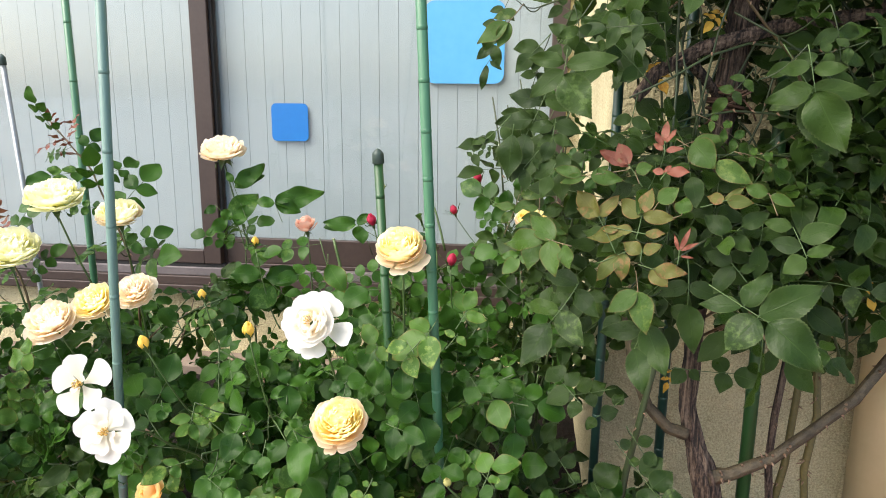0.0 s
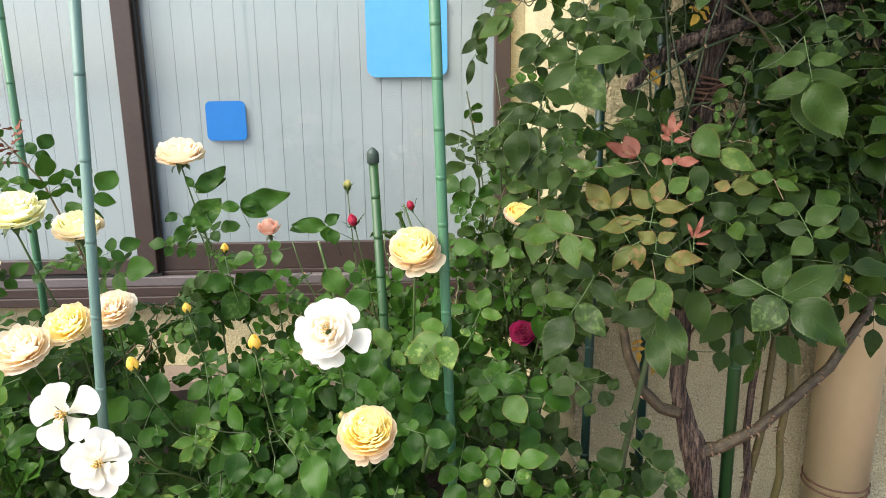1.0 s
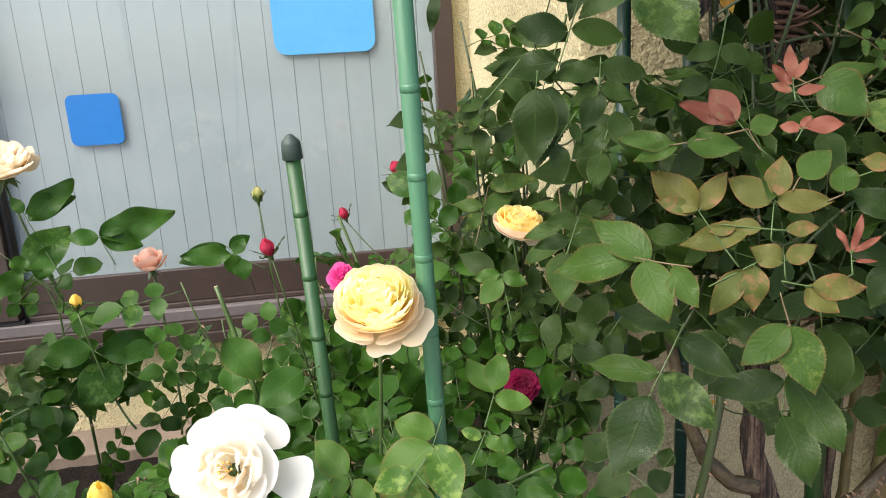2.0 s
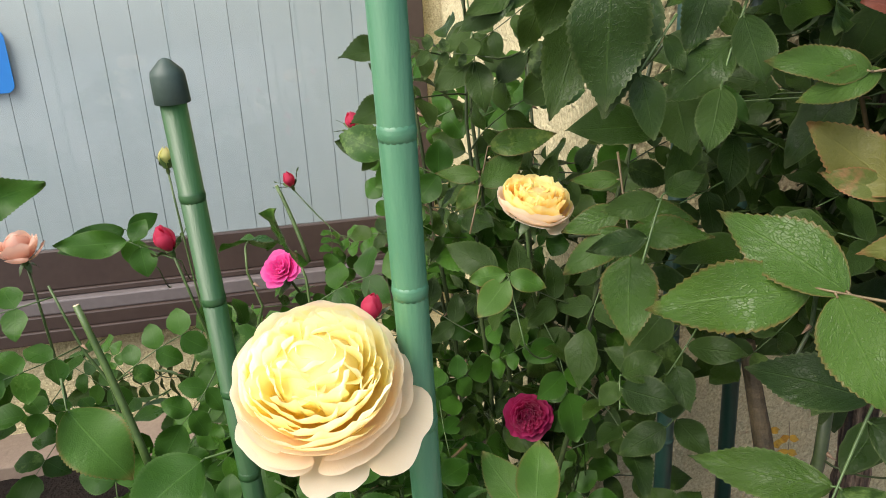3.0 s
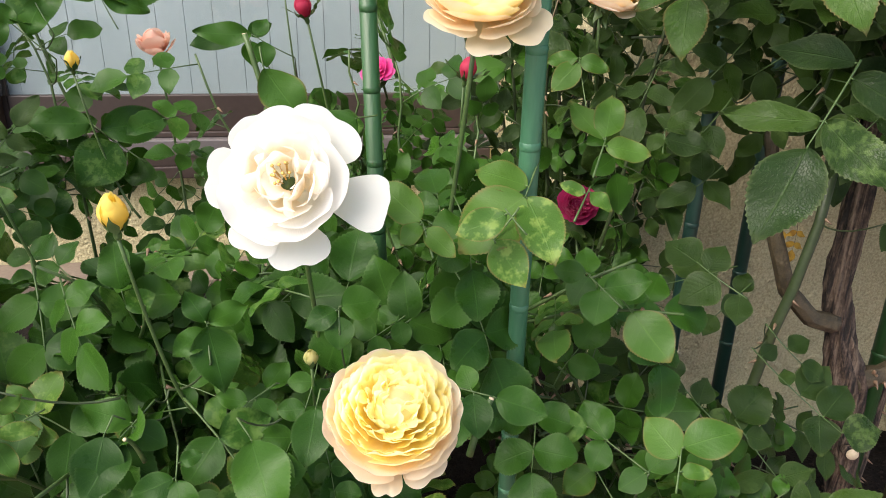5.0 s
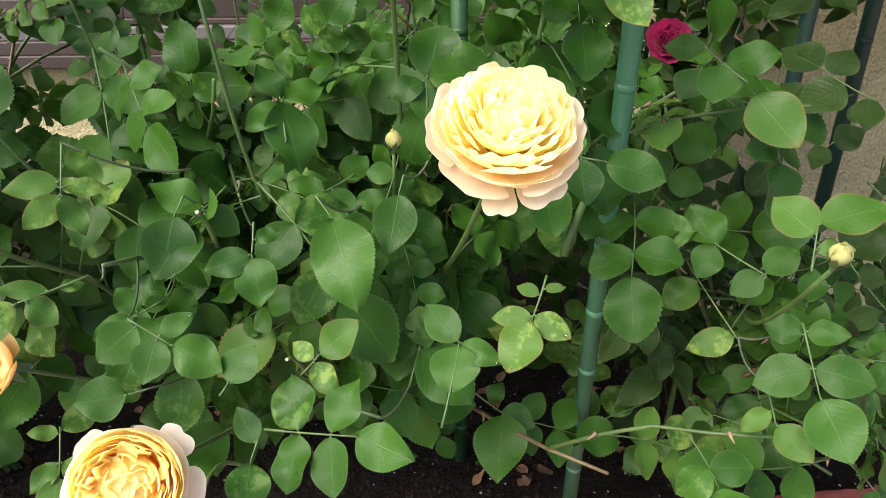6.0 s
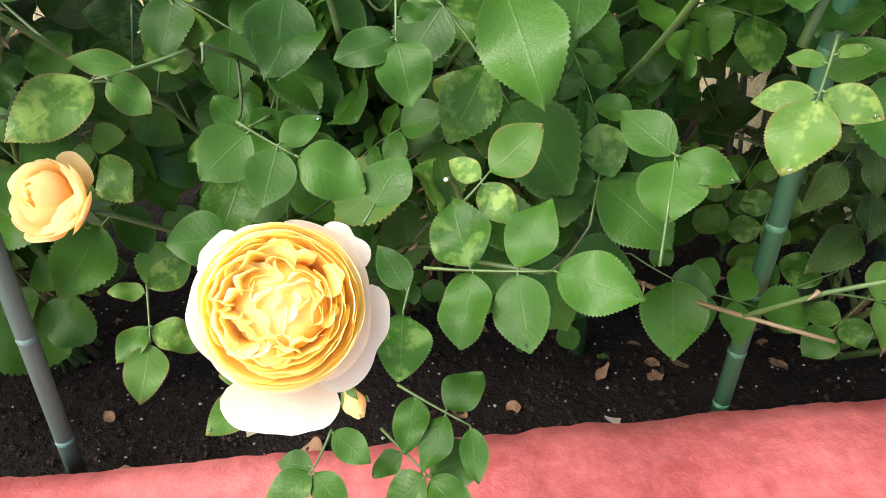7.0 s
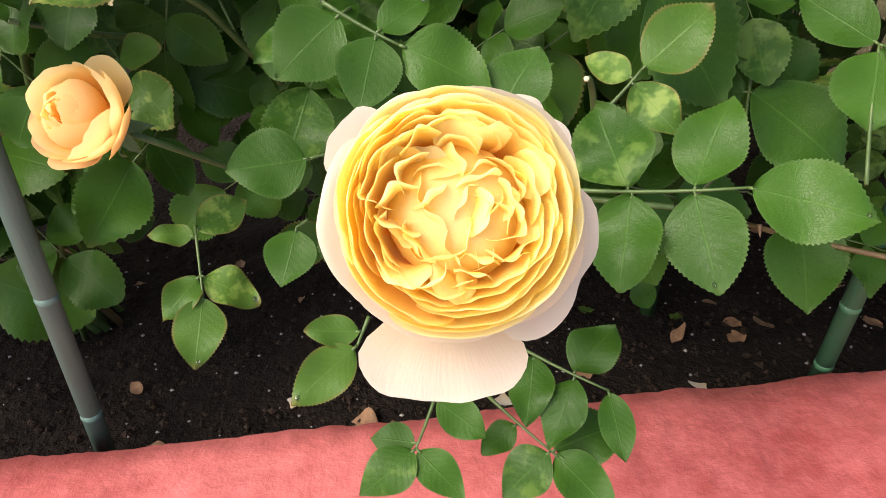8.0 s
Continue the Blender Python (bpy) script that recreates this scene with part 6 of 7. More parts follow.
sprig(low, LEAF_BUSH, (0.748, -1.367, 0.203), (0.684, -1.373, 0.182), (-0.23, -0.51, 0.83), ((1.00, -1, 0.039, 0.92), (0.89, -82, 0.045, 0.88), (0.62, -140, 0.039, 0.92)), wet=True)
sprig(low, LEAF_BUSH, (0.802, -1.344, 0.160), (0.762, -1.364, 0.136), (-0.25, -0.49, 0.84), ((1.00, -1, 0.036, 0.92), (0.77, -72, 0.032, 0.85), (0.65, 63, 0.031, 0.92)))
sprig(low, LEAF_BUSH, (0.834, -1.424, 0.212), (0.802, -1.402, 0.212), (-0.34, -0.49, 0.80), ((0.99, 43, 0.037, 0.86), (0.57, 160, 0.033, 0.80), (0.62, 93, 0.051, 0.70)))
sprig(low, LEAF_BUSH, (0.978, -1.397, 0.299), (0.956, -1.398, 0.285), (-0.45, -0.50, 0.74), ((0.89, -90, 0.030, 0.85), (0.93, 11, 0.022, 0.80), (1.00, -63, 0.046, 0.60), (0.38, -140, 0.025, 0.70)))
sprig(low, LEAF_PALE, (0.766, -1.522, 0.345), (0.764, -1.548, 0.326), (-0.45, -0.51, 0.74), ((1.00, 31, 0.033, 0.75), (0.67, -64, 0.027, 0.60)))
sprig(mid, LEAF_PALE, (0.274, -1.467, 0.523), (0.274, -1.485, 0.494), (0.43, -0.77, 0.48), ((1.00, 26, 0.030, 0.58), (1.00, -38, 0.030, 0.64), (0.87, 93, 0.028, 0.48), (0.75, -80, 0.033, 0.58), (0.48, 127, 0.020, 0.60)))
sprig(mid, LEAF_BUSH, (0.198, -1.437, 0.508), (0.202, -1.443, 0.495), (0.45, -0.72, 0.53), ((1.00, -22, 0.020, 0.80), (0.51, -75, 0.017, 0.70), (0.64, 51, 0.018, 0.70)))
sprig(mid, LEAF_BUSH, (0.412, -1.416, 0.506), (0.408, -1.394, 0.531), (0.31, -0.68, 0.66), ((0.97, -169, 0.057, 0.70), (0.85, 121, 0.032, 0.70), (1.00, -66, 0.038, 0.60), (1.00, 25, 0.032, 0.70)))
sprig(mid, LEAF_PALE, (0.285, -1.427, 0.480), (0.270, -1.441, 0.478), (0.43, -0.61, 0.67), ((1.00, -52, 0.020, 0.60), (0.79, 99, 0.016, 0.50), (0.46, -88, 0.030, 0.60)))
sprig(mid, LEAF_BUSH, (0.311, -1.450, 0.391), (0.294, -1.465, 0.387), (0.36, -0.61, 0.71), ((1.00, -1, 0.030, 0.60), (0.81, -87, 0.025, 0.80), (0.63, -175, 0.020, 0.70), (0.89, 82, 0.036, 0.70)))
sprig(mid, LEAF_BUSH, (0.460, -1.394, 0.470), (0.438, -1.408, 0.462), (0.19, -0.70, 0.69), ((1.00, -43, 0.027, 0.70), (0.81, 91, 0.033, 0.70), (0.39, -158, 0.032, 0.70)))
sprig(mid, LEAF_BUSH, (0.517, -1.429, 0.534), (0.517, -1.416, 0.552), (0.12, -0.80, 0.59), ((0.70, -180, 0.027, 0.90), (1.00, -81, 0.034, 0.90), (0.90, 114, 0.030, 0.70)))
sprig(climber, LEAF_BRONZE, (0.938, -1.474, 0.800), (0.915, -1.444, 0.847), (-0.40, -0.85, 0.33), ((1.00, 12, 0.057, 0.55), (1.00, -65, 0.043, 0.50), (1.00, 41, 0.039, 0.42)))
sprig(climber, LEAF_BRONZE, (0.965, -1.478, 0.823), (0.973, -1.468, 0.858), (-0.40, -0.85, 0.33), ((0.89, 65, 0.044, 0.60), (1.00, -4, 0.039, 0.60), (0.93, -86, 0.047, 0.46)))
sprig(climber, LEAF_BRONZE, (0.978, -1.481, 0.831), (0.930, -1.456, 0.836), (-0.40, -0.85, 0.33), ((0.52, 24, 0.064, 0.38), (0.74, 15, 0.023, 0.60), (0.35, -2, 0.028, 0.55), (0.05, -169, 0.028, 0.50)))
sprig(climber, LEAF_BRONZE, (0.971, -1.492, 0.793), (0.973, -1.486, 0.811), (-0.40, -0.85, 0.33), ((0.57, 58, 0.030, 0.75), (0.71, -65, 0.029, 0.62)))
sprig(climber, LEAF_BRONZE, (0.913, -1.469, 0.783), (0.955, -1.480, 0.806), (-0.40, -0.85, 0.33), ((0.70, -155, 0.050, 0.46), (0.87, -122, 0.041, 0.62)))
sprig(climber, LEAF_BRONZE, (0.968, -1.492, 0.789), (0.989, -1.504, 0.785), (-0.40, -0.85, 0.33), ((0.74, -30, 0.034, 0.74), (0.92, 10, 0.045, 0.50)))
sprig(climber, LEAF_RED, (0.973, -1.453, 0.895), (0.956, -1.434, 0.924), (-0.40, -0.85, 0.33), ((1.00, 30, 0.054, 0.38), (1.00, 2, 0.041, 0.62), (0.99, 37, 0.026, 0.50)))
sprig(climber, LEAF_MID, (0.969, -1.450, 0.899), (0.963, -1.440, 0.916), (-0.40, -0.85, 0.33), ((1.00, -94, 0.025, 0.82),))
sprig(climber, LEAF_MID, (0.987, -1.472, 0.864), (0.993, -1.471, 0.874), (-0.40, -0.85, 0.33), ((1.00, -18, 0.035, 0.74),))
sprig(climber, LEAF_MID, (1.012, -1.487, 0.856), (1.023, -1.490, 0.861), (-0.40, -0.85, 0.33), ((1.00, 62, 0.028, 0.86),))
sprig(climber, LEAF_RED, (1.001, -1.449, 0.940), (1.002, -1.442, 0.958), (-0.40, -0.85, 0.33), ((0.75, 37, 0.026, 0.36), (0.99, -41, 0.024, 0.36), (1.00, 0, 0.033, 0.36), (0.38, -80, 0.025, 0.40), (0.46, 60, 0.020, 0.40)))
sprig(climber, LEAF_RED, (0.996, -1.460, 0.906), (1.003, -1.459, 0.917), (-0.40, -0.85, 0.33), ((0.89, 103, 0.018, 0.60), (0.77, 2, 0.015, 0.60), (1.00, -54, 0.032, 0.50)))
sprig(climber, LEAF_RED, (1.018, -1.514, 0.796), (1.020, -1.508, 0.813), (-0.40, -0.85, 0.33), ((0.95, 23, 0.027, 0.20), (1.00, -20, 0.036, 0.20), (1.00, -60, 0.027, 0.22), (0.63, -90, 0.019, 0.20)))
sprig(climber, LEAF_MID, (1.024, -1.410, 0.950), (1.045, -1.420, 0.959), (-0.47, -0.83, 0.30), ((1.00, -10, 0.048, 0.38), (0.95, -60, 0.055, 0.76)))
sprig(climber, LEAF_MID, (1.144, -1.510, 0.867), (1.135, -1.494, 0.895), (-0.47, -0.83, 0.30), ((0.92, -134, 0.034, 0.46), (0.96, 50, 0.033, 0.62)))
sprig(climber, LEAF_BRONZE, (1.055, -1.458, 0.868), (1.087, -1.471, 0.881), (-0.47, -0.83, 0.30), ((0.97, -22, 0.036, 0.58), (0.95, 153, 0.025, 0.70), (0.88, 18, 0.032, 0.36)))
sprig(climber, LEAF_MID, (0.948, -1.464, 0.920), (0.888, -1.445, 0.909), (-0.34, -0.88, 0.32), ((1.00, -25, 0.047, 0.42), (0.70, -151, 0.020, 0.60), (0.90, 8, 0.041, 0.38), (0.84, 162, 0.049, 0.46)))
sprig(climber, LEAF_CLIMB, (1.179, -1.533, 0.815), (1.166, -1.508, 0.852), (-0.53, -0.77, 0.34), ((0.98, 53, 0.040, 0.50), (0.58, -88, 0.051, 0.60), (0.31, 52, 0.044, 0.55), (0.00, 102, 0.036, 0.80), (0.07, -93, 0.036, 0.50)))
sprig(climber, LEAF_CLIMB, (1.126, -1.470, 0.763), (1.109, -1.453, 0.785), (-0.41, -0.84, 0.36), ((1.00, 24, 0.042, 0.60), (0.93, 109, 0.049, 0.60), (0.60, -111, 0.028, 0.50)))
sprig(climber, LEAF_CLIMB, (1.084, -1.467, 0.814), (1.110, -1.470, 0.843), (-0.40, -0.87, 0.28), ((1.00, -13, 0.041, 0.60), (0.56, 93, 0.048, 0.60), (0.58, -85, 0.035, 0.60)))
sprig(climber, LEAF_CLIMB, (0.844, -1.384, 0.961), (0.848, -1.378, 0.989), (-0.30, -0.92, 0.25), ((0.67, 105, 0.044, 0.50), (0.83, -111, 0.043, 0.60), (0.09, -109, 0.034, 0.50)))
sprig(climber, LEAF_CLIMB, (0.816, -1.363, 0.796), (0.835, -1.350, 0.835), (-0.26, -0.88, 0.40), ((0.94, 122, 0.036, 0.50), (1.00, -48, 0.028, 0.60), (0.39, 118, 0.038, 0.45)))
sprig(climber, LEAF_MID, (0.968, -1.506, 0.754), (0.965, -1.495, 0.780), (-0.40, -0.85, 0.33), ((0.00, -175, 0.062, 0.60), (0.00, 122, 0.053, 0.55)))
sprig(mid, LEAF_BUSH, (0.397, -1.543, 0.340), (0.460, -1.565, 0.349), (-0.32, -0.60, 0.74), ((1.00, -16, 0.043, 0.72), (0.72, 74, 0.041, 0.66), (0.72, -79, 0.040, 0.76), (0.36, 112, 0.042, 0.80), (0.38, -96, 0.039, 0.74)), wet=True)
sprig(mid, LEAF_PALE, (0.420, -1.512, 0.361), (0.434, -1.507, 0.375), (-0.33, -0.71, 0.62), ((0.98, -10, 0.037, 0.74), (0.76, 101, 0.023, 0.64), (0.68, -100, 0.029, 0.70)))
sprig(mid, LEAF_BUSH, (0.305, -1.501, 0.407), (0.334, -1.512, 0.392), (0.05, -0.76, 0.64), ((1.00, 7, 0.039, 0.76), (0.70, -72, 0.032, 0.82), (0.69, 70, 0.027, 0.60), (0.23, -106, 0.035, 0.88)), wet=True)
sprig(mid, LEAF_BUSH, (0.367, -1.531, 0.361), (0.372, -1.527, 0.367), (-0.15, -0.72, 0.68), ((1.00, 4, 0.031, 0.86),))
sprig(mid, LEAF_PALE, (0.217, -1.462, 0.285), (0.223, -1.493, 0.261), (0.27, -0.55, 0.79), ((1.00, -10, 0.037, 0.72), (0.70, -46, 0.029, 0.66), (0.70, 59, 0.033, 0.68), (0.15, -103, 0.023, 0.60), (0.08, 119, 0.032, 0.74)), wet=True)
sprig(mid, LEAF_BUSH, (0.302, -1.484, 0.335), (0.288, -1.489, 0.334), (0.17, -0.66, 0.73), ((1.00, -5, 0.037, 0.92),))
sprig(mid, LEAF_BUSH, (0.279, -1.471, 0.290), (0.273, -1.475, 0.288), (0.13, -0.63, 0.77), ((0.95, 43, 0.031, 0.86),))
sprig(mid, LEAF_PALE, (0.314, -1.555, 0.291), (0.309, -1.566, 0.285), (0.27, -0.56, 0.79), ((1.00, -26, 0.034, 0.60), (0.52, -67, 0.023, 0.62)), wet=True)
sprig(mid, LEAF_BUSH, (0.378, -1.532, 0.251), (0.419, -1.561, 0.244), (-0.18, -0.45, 0.88), ((1.00, -51, 0.031, 0.52), (0.65, 80, 0.031, 0.80), (0.67, -81, 0.035, 0.62), (0.24, -64, 0.033, 0.66)))
sprig(mid, LEAF_BUSH, (0.366, -1.537, 0.221), (0.394, -1.568, 0.212), (-0.16, -0.40, 0.90), ((1.00, -2, 0.038, 0.62), (0.98, 69, 0.037, 0.78), (0.97, -99, 0.030, 0.82), (0.48, -101, 0.022, 0.72)))
sprig(mid, LEAF_BUSH, (0.340, -1.555, 0.241), (0.330, -1.576, 0.231), (-0.04, -0.42, 0.91), ((1.00, 63, 0.029, 0.62), (0.90, -80, 0.021, 0.78), (1.00, -27, 0.030, 0.72), (0.05, 75, 0.028, 0.66)))
sprig(mid, LEAF_BUSH, (0.519, -1.546, 0.336), (0.535, -1.504, 0.379), (-0.31, -0.63, 0.72), ((0.98, -177, 0.036, 1.02), (1.00, 53, 0.040, 0.66), (1.00, -110, 0.034, 0.58)), wet=True)
sprig(mid, LEAF_BUSH, (0.499, -1.479, 0.323), (0.519, -1.428, 0.373), (-0.21, -0.65, 0.73), ((0.42, -119, 0.060, 0.80), (0.41, 90, 0.050, 0.72)))
sprig(mid, LEAF_PALE, (0.588, -1.535, 0.449), (0.576, -1.552, 0.426), (-0.45, -0.61, 0.65), ((1.00, -5, 0.036, 0.84), (0.91, -73, 0.027, 0.52), (0.87, 72, 0.027, 0.66), (0.44, -99, 0.018, 0.55), (0.31, 113, 0.014, 0.50)), wet=True)
sprig(mid, LEAF_PALE, (0.291, -1.511, 0.447), (0.257, -1.537, 0.443), (0.44, -0.66, 0.61), ((1.00, 14, 0.044, 0.58), (0.90, 119, 0.023, 0.80), (0.54, -23, 0.028, 0.46), (0.45, 170, 0.015, 0.62)))
sprig(mid, LEAF_BUSH, (0.389, -1.457, 0.458), (0.388, -1.472, 0.439), (0.01, -0.78, 0.62), ((1.00, 16, 0.037, 0.82), (0.96, -64, 0.034, 0.66), (0.54, 110, 0.019, 0.70)))
sprig(mid, LEAF_BUSH, (0.434, -1.448, 0.474), (0.445, -1.460, 0.462), (-0.07, -0.72, 0.70), ((1.00, -16, 0.071, 0.68),))
sprig(mid, LEAF_BUSH, (0.332, -1.421, 0.466), (0.327, -1.432, 0.456), (0.22, -0.75, 0.63), ((1.00, 10, 0.051, 0.78),))
sprig(mid, LEAF_BUSH, (0.499, -1.420, 0.478), (0.495, -1.429, 0.467), (-0.11, -0.77, 0.63), ((1.00, 7, 0.048, 0.70),))
sprig(mid, LEAF_BUSH, (0.563, -1.376, 0.235), (0.590, -1.401, 0.226), (-0.21, -0.52, 0.83), ((1.00, -55, 0.065, 0.78), (0.93, 16, 0.035, 0.80), (0.55, 92, 0.024, 0.80)), wet=True)
sprig(mid, LEAF_BUSH, (0.391, -1.525, 0.326), (0.385, -1.544, 0.314), (0.16, -0.58, 0.80), ((1.00, 11, 0.036, 0.85), (0.51, -137, 0.031, 0.60)), wet=True)
sprig(low, LEAF_PALE, (0.756, -1.553, 0.455), (0.767, -1.532, 0.478), (-0.42, -0.54, 0.73), ((0.79, 51, 0.038, 0.82), (1.00, -57, 0.046, 0.70), (0.49, -78, 0.022, 0.62)))
sprig(low, LEAF_PALE, (0.756, -1.410, 0.549), (0.764, -1.424, 0.539), (-0.40, -0.64, 0.66), ((1.00, -3, 0.052, 0.80),))
sprig(low, LEAF_BUSH, (0.748, -1.442, 0.551), (0.726, -1.412, 0.571), (-0.34, -0.70, 0.63), ((0.59, 130, 0.032, 1.00), (0.97, 39, 0.030, 0.68), (0.56, -124, 0.040, 0.68)))
sprig(mid, LEAF_BUSH, (0.600, -1.490, 0.518), (0.628, -1.503, 0.515), (-0.23, -0.65, 0.72), ((1.00, -3, 0.041, 0.70), (0.47, 123, 0.022, 0.80), (0.51, -72, 0.033, 0.80)))
sprig(mid, LEAF_BUSH, (0.359, -1.399, 0.464), (0.337, -1.428, 0.449), (0.29, -0.59, 0.75), ((1.00, 15, 0.053, 0.74), (0.69, 100, 0.032, 0.80), (0.61, -71, 0.043, 0.70)))
sprig(mid, LEAF_PALE, (0.646, -1.501, 0.641), (0.633, -1.488, 0.656), (-0.22, -0.82, 0.53), ((0.83, 77, 0.038, 0.62),))
sprig(mid, LEAF_PALE, (0.650, -1.463, 0.648), (0.630, -1.472, 0.627), (-0.23, -0.80, 0.56), ((1.00, 71, 0.040, 0.74),))
sprig(climber, LEAF_MID, (0.830, -1.297, 0.854), (0.825, -1.330, 0.793), (-0.40, -0.79, 0.46), ((1.00, -11, 0.060, 0.62), (0.77, -64, 0.051, 0.46), (0.77, 76, 0.054, 0.42), (0.57, -75, 0.044, 0.45), (0.54, 69, 0.046, 0.42), (0.27, -95, 0.033, 0.40)))
sprig(climber, LEAF_MID, (0.872, -1.515, 0.817), (0.836, -1.485, 0.821), (-0.51, -0.69, 0.51), ((1.00, 18, 0.074, 0.45), (0.71, -30, 0.068, 0.48), (0.85, 121, 0.056, 0.60), (0.36, 128, 0.041, 0.55)))
sprig(climber, LEAF_CLIMB, (0.888, -1.473, 0.753), (0.848, -1.491, 0.697), (-0.47, -0.68, 0.56), ((1.00, 5, 0.078, 0.62), (0.70, -70, 0.070, 0.36), (0.69, 65, 0.065, 0.56), (0.04, -84, 0.060, 0.50), (0.19, 80, 0.061, 0.46)))
sprig(side, LEAF_MID, (0.767, -1.119, 0.755), (0.794, -1.094, 0.832), (-0.27, -0.89, 0.37), ((0.55, -42, 0.054, 0.55), (1.00, -71, 0.066, 0.42), (0.66, 93, 0.045, 0.42), (0.58, 148, 0.034, 0.60)))
sprig(side, LEAF_PALE, (0.802, -1.170, 0.659), (0.798, -1.136, 0.717), (-0.24, -0.85, 0.48), ((0.94, 131, 0.046, 0.66), (1.00, -126, 0.037, 0.60), (1.00, 85, 0.037, 0.55)))
sprig(mid, LEAF_BUSH, (0.422, -0.812, 0.661), (0.386, -0.796, 0.717), (0.22, -0.89, 0.40), ((1.00, 74, 0.083, 0.46), (0.80, 153, 0.039, 0.85), (0.94, -92, 0.044, 0.60)))
sprig(mid, LEAF_PALE, (0.458, -1.299, 0.744), (0.461, -1.310, 0.728), (0.25, -0.77, 0.59), ((1.00, 26, 0.059, 0.66),))
sprig(mid, LEAF_BUSH, (0.556, -1.322, 0.689), (0.539, -1.326, 0.688), (0.16, -0.75, 0.64), ((1.00, 22, 0.056, 0.72),))
sprig(climber, LEAF_CLIMB, (0.784, -1.386, 0.980), (0.782, -1.387, 0.966), (-0.47, -0.87, 0.16), ((1.00, 4, 0.072, 0.58),))
sprig(climber, LEAF_CLIMB, (0.861, -1.302, 0.926), (0.861, -1.310, 0.901), (-0.53, -0.81, 0.26), ((1.00, 5, 0.050, 0.70), (0.59, 73, 0.041, 0.60)))
sprig(climber, LEAF_CLIMB, (1.043, -1.586, 0.787), (1.104, -1.629, 0.754), (-0.36, -0.83, 0.41), ((1.00, -6, 0.083, 0.62), (0.86, -99, 0.057, 0.80), (0.85, 60, 0.086, 0.50), (0.59, -152, 0.053, 0.46), (0.60, 89, 0.054, 0.58)), wet=True)
sprig(climber, LEAF_CLIMB, (0.999, -1.470, 0.730), (0.970, -1.500, 0.666), (-0.37, -0.76, 0.53), ((1.00, 34, 0.065, 0.55), (0.60, -68, 0.068, 0.45), (0.48, 41, 0.082, 0.50), (0.21, -102, 0.063, 0.50)))
sprig(climber, LEAF_MID, (1.026, -1.402, 0.962), (1.073, -1.442, 0.932), (-0.46, -0.81, 0.38), ((1.00, 1, 0.062, 0.48), (0.90, 168, 0.037, 0.70), (0.52, 57, 0.046, 0.45)))
sprig(climber, LEAF_CLIMB, (0.866, -1.226, 1.041), (0.833, -1.238, 0.962), (-0.19, -0.96, 0.23), ((1.00, 5, 0.096, 0.46), (0.69, -69, 0.076, 0.42), (0.33, -84, 0.064, 0.50)))
sprig(climber, LEAF_CLIMB, (0.858, -1.445, 1.088), (0.853, -1.451, 1.052), (-0.31, -0.93, 0.20), ((1.00, 42, 0.076, 0.66), (0.80, -46, 0.062, 0.50), (0.64, 107, 0.074, 0.38), (0.46, -92, 0.060, 0.40)))
sprig(climber, LEAF_CLIMB, (1.177, -1.459, 1.093), (1.186, -1.476, 1.032), (-0.53, -0.83, 0.17), ((1.00, 12, 0.092, 0.60), (0.93, -84, 0.064, 0.50), (0.55, 81, 0.041, 0.50), (0.43, -94, 0.043, 0.50)))
sprig(climber, LEAF_CLIMB, (1.164, -1.404, 1.097), (1.200, -1.429, 1.031), (-0.42, -0.90, 0.12), ((1.00, -12, 0.096, 0.62), (0.94, -95, 0.058, 0.55), (0.91, 51, 0.074, 0.42), (0.43, -108, 0.043, 0.50)))
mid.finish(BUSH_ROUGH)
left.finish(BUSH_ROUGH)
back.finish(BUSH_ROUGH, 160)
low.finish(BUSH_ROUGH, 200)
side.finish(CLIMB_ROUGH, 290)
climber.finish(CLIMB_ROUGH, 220)

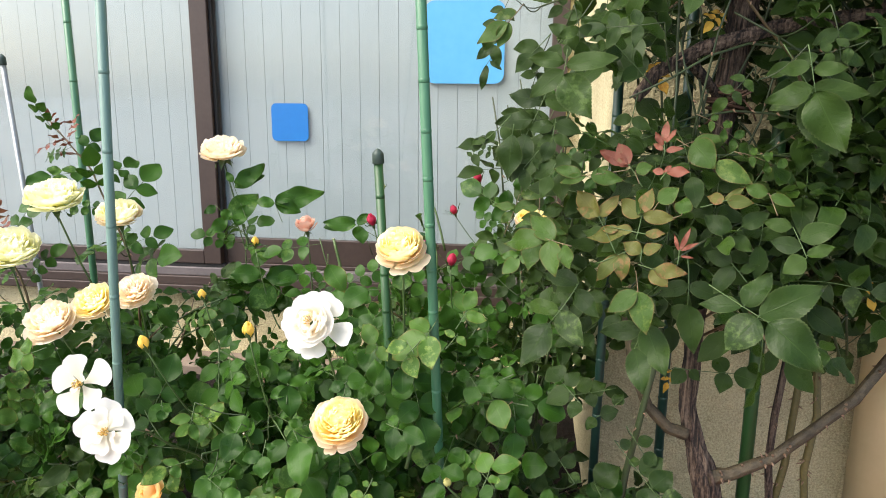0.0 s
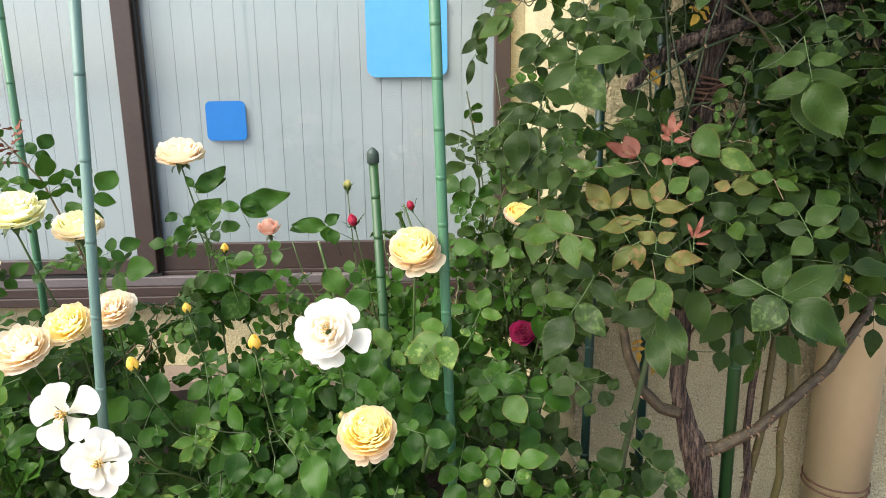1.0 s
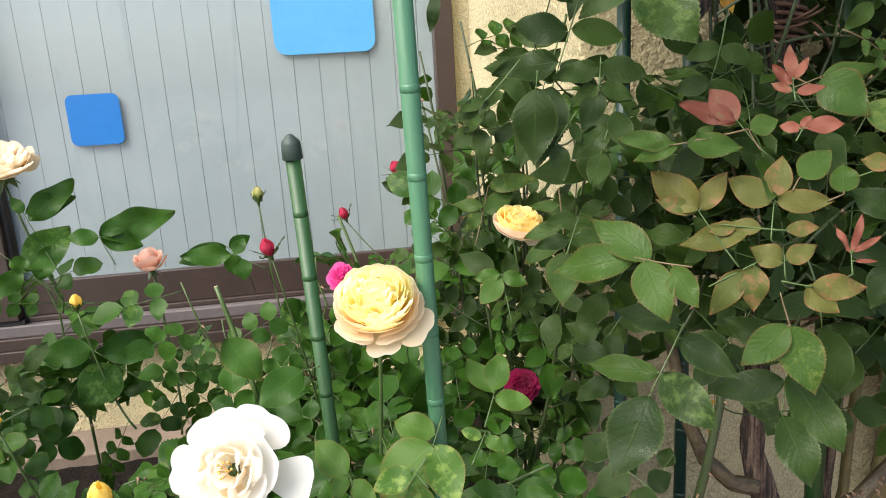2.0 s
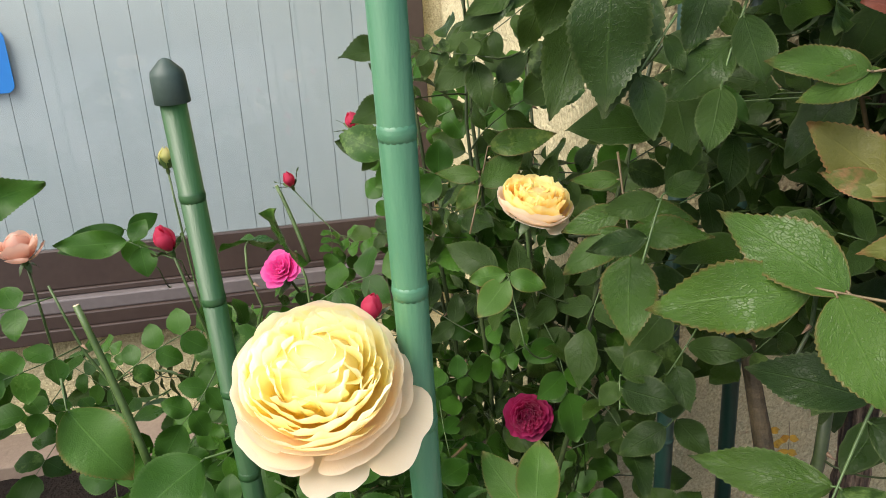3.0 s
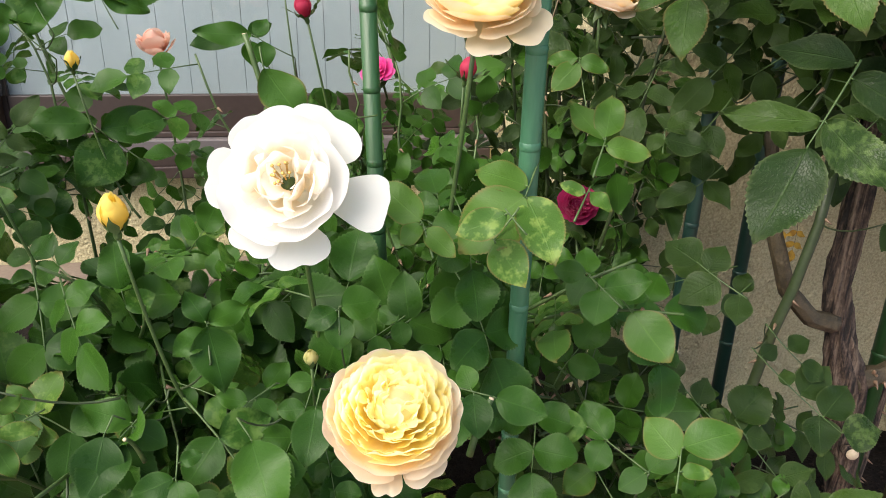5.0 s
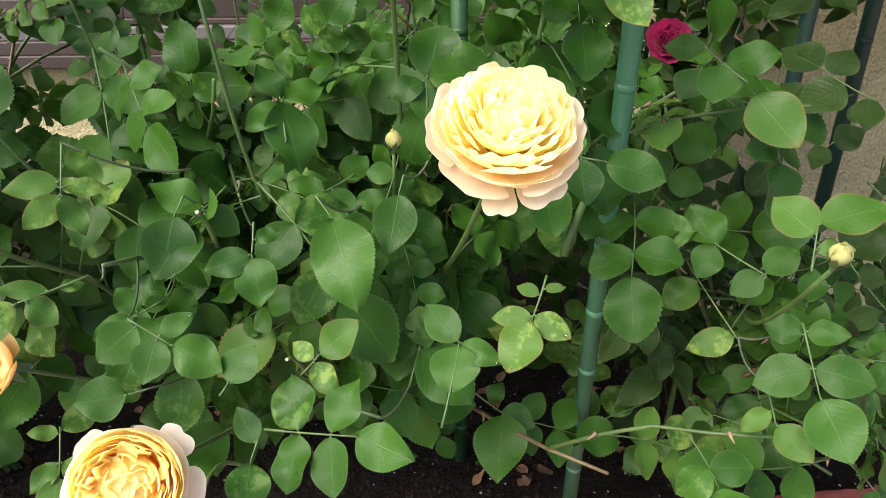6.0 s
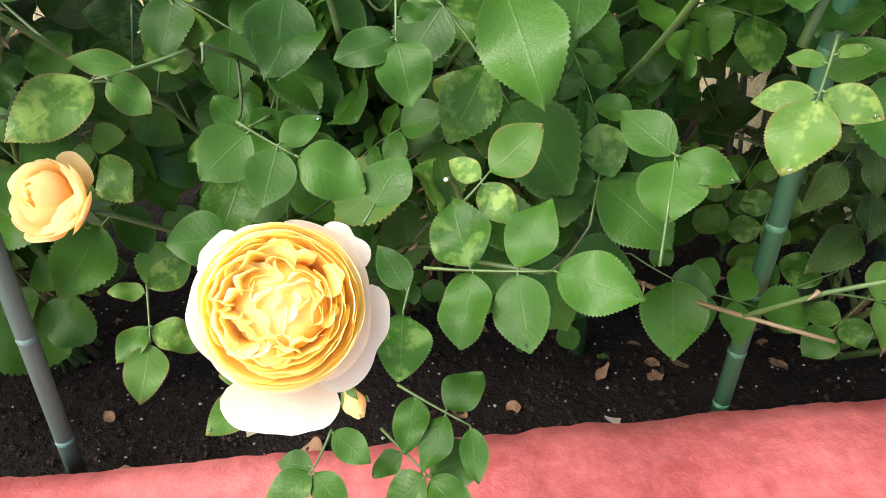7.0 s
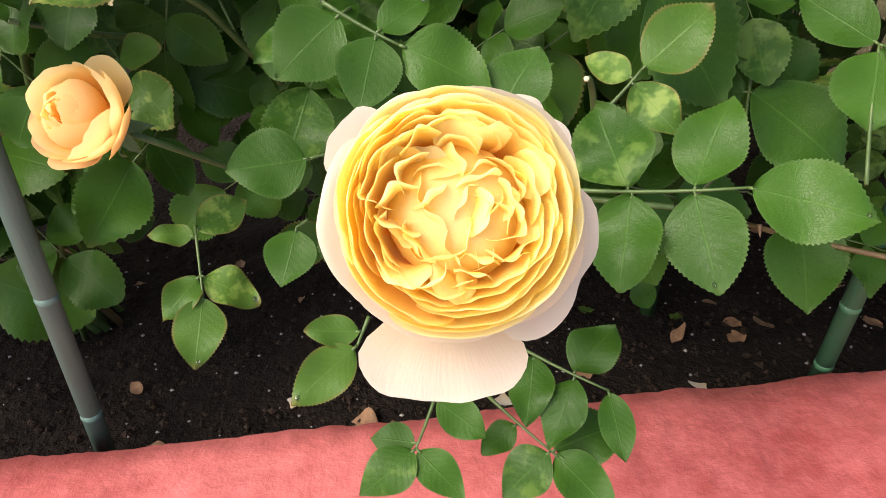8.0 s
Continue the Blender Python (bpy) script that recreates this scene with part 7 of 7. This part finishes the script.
# ---- litter on the soil ----
def make_litter():
    rnd = random.Random(77)
    b = Buf()
    for _ in range(7500):
        x, y = rnd.uniform(-0.4, 1.5), rnd.uniform(-1.42, -1.0) if rnd.random() < 0.8 else rnd.uniform(-1.0, -0.3)
        r = rnd.choice((0.0012, 0.0016, 0.002, 0.003, 0.0045)) * rnd.uniform(0.7, 1.3)
        c = Vector((x, y, soil_height(x, y) + r * 0.3))
        pts = [c + Vector((rnd.uniform(0.6, 1.2) * d[0], rnd.uniform(0.6, 1.2) * d[1], rnd.uniform(0.5, 1.0) * d[2])) * r for d in ((1, 0, 0), (0, 1, 0), (-1, 0, 0), (0, -1, 0), (0, 0, 1), (0, 0, -1))]
        b.add(pts, [(0, 1, 4), (1, 2, 4), (2, 3, 4), (3, 0, 4), (1, 0, 5), (2, 1, 5), (3, 2, 5), (0, 3, 5)])
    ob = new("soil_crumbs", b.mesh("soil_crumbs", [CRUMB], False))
    tagged(ob, "loose dark soil crumbs and small stones", "soil", "", "stuff")
    grit = Buf()
    for _ in range(360):
        x, y = rnd.uniform(-0.2, 1.3), rnd.uniform(-1.40, -1.05)
        r = rnd.uniform(0.001, 0.0025)
        c = Vector((x, y, soil_height(x, y) + r))
        grit.add([c + Vector(d) * r * rnd.uniform(0.7, 1.2) for d in ((1, 0, 0), (0, 1, 0), (-1, 0, 0), (0, -1, 0), (0, 0, 1))], [(0, 1, 4), (1, 2, 4), (2, 3, 4), (3, 0, 4)])
    ob = new("white_grit", grit.mesh("white_grit", [PAVING], False))
    tagged(ob, "pale specks of grit on the soil", "grit", "", "stuff")
    for k in range(64):
        x, y = rnd.uniform(0.0, 1.35), rnd.uniform(-1.41, -1.05)
        leaf = Buf()
        s = rnd.uniform(0.012, 0.03)
        leaflet(leaf, Matrix.Identity(4), s, s * rnd.uniform(0.28, 0.42), rnd.uniform(0.1, 0.6), rnd.uniform(-0.8, 0.5), 0.9, True, rnd)
        ob = new("dead_leaf", leaf.mesh("dead_leaf", [DEAD_LEAF]))
        ob.matrix_basis = pose(x, y, soil_height(x, y) + 0.004, rnd.uniform(-25, 25), rnd.uniform(-20, 20), rnd.uniform(0, 360))
        tagged(ob, "dry curled brown rose leaf on the soil", "dead leaf", "fallen leaves")
    for x, y, w in ((0.594, -1.329, 0.016), (0.404, -1.318, 0.018), (0.204, -1.324, 0.013)):
        petal = ring_petal("fallen_petal", [WHITE], 0.2, 1.2, 0.0, 0.18, 0.7, 0.0, 0.8, 0.05, 5)
        ob = new("fallen_petal", petal)
        ob.matrix_basis = pose(x, y, soil_height(x, y) + 0.006, rnd.uniform(-10, 10), rnd.uniform(-10, 10), rnd.uniform(0, 360)) @ Matrix.Scale(w, 4)
        tagged(ob, "fallen white rose petal on the soil", "petal", "fallen petals")
    for k in range(16):
        x, y = rnd.uniform(0.15, 1.25), rnd.uniform(-1.40, -1.12)
        if k > 9:
            x, y = rnd.uniform(0.80, 1.1), rnd.uniform(-1.38, -1.3)
        weed = thing("weed_seedling", (x, y, soil_height(x, y)), "tiny light green weed seedling in the soil", "weed", group="weeds")
        for i in range(rnd.randrange(3, 6)):
            lf = Buf()
            leaflet(lf, Matrix.Identity(4), 0.010, 0.004, 0.2, 0.2, 0.8, False, rnd)
            put("leaf", lf.mesh("leaf", [LEAF_PALE]), weed, pose(x, y, soil_height(x, y) + rnd.uniform(0.003, 0.010), 0, rnd.uniform(-35, 0), rnd.uniform(0, 360)))


make_litter()
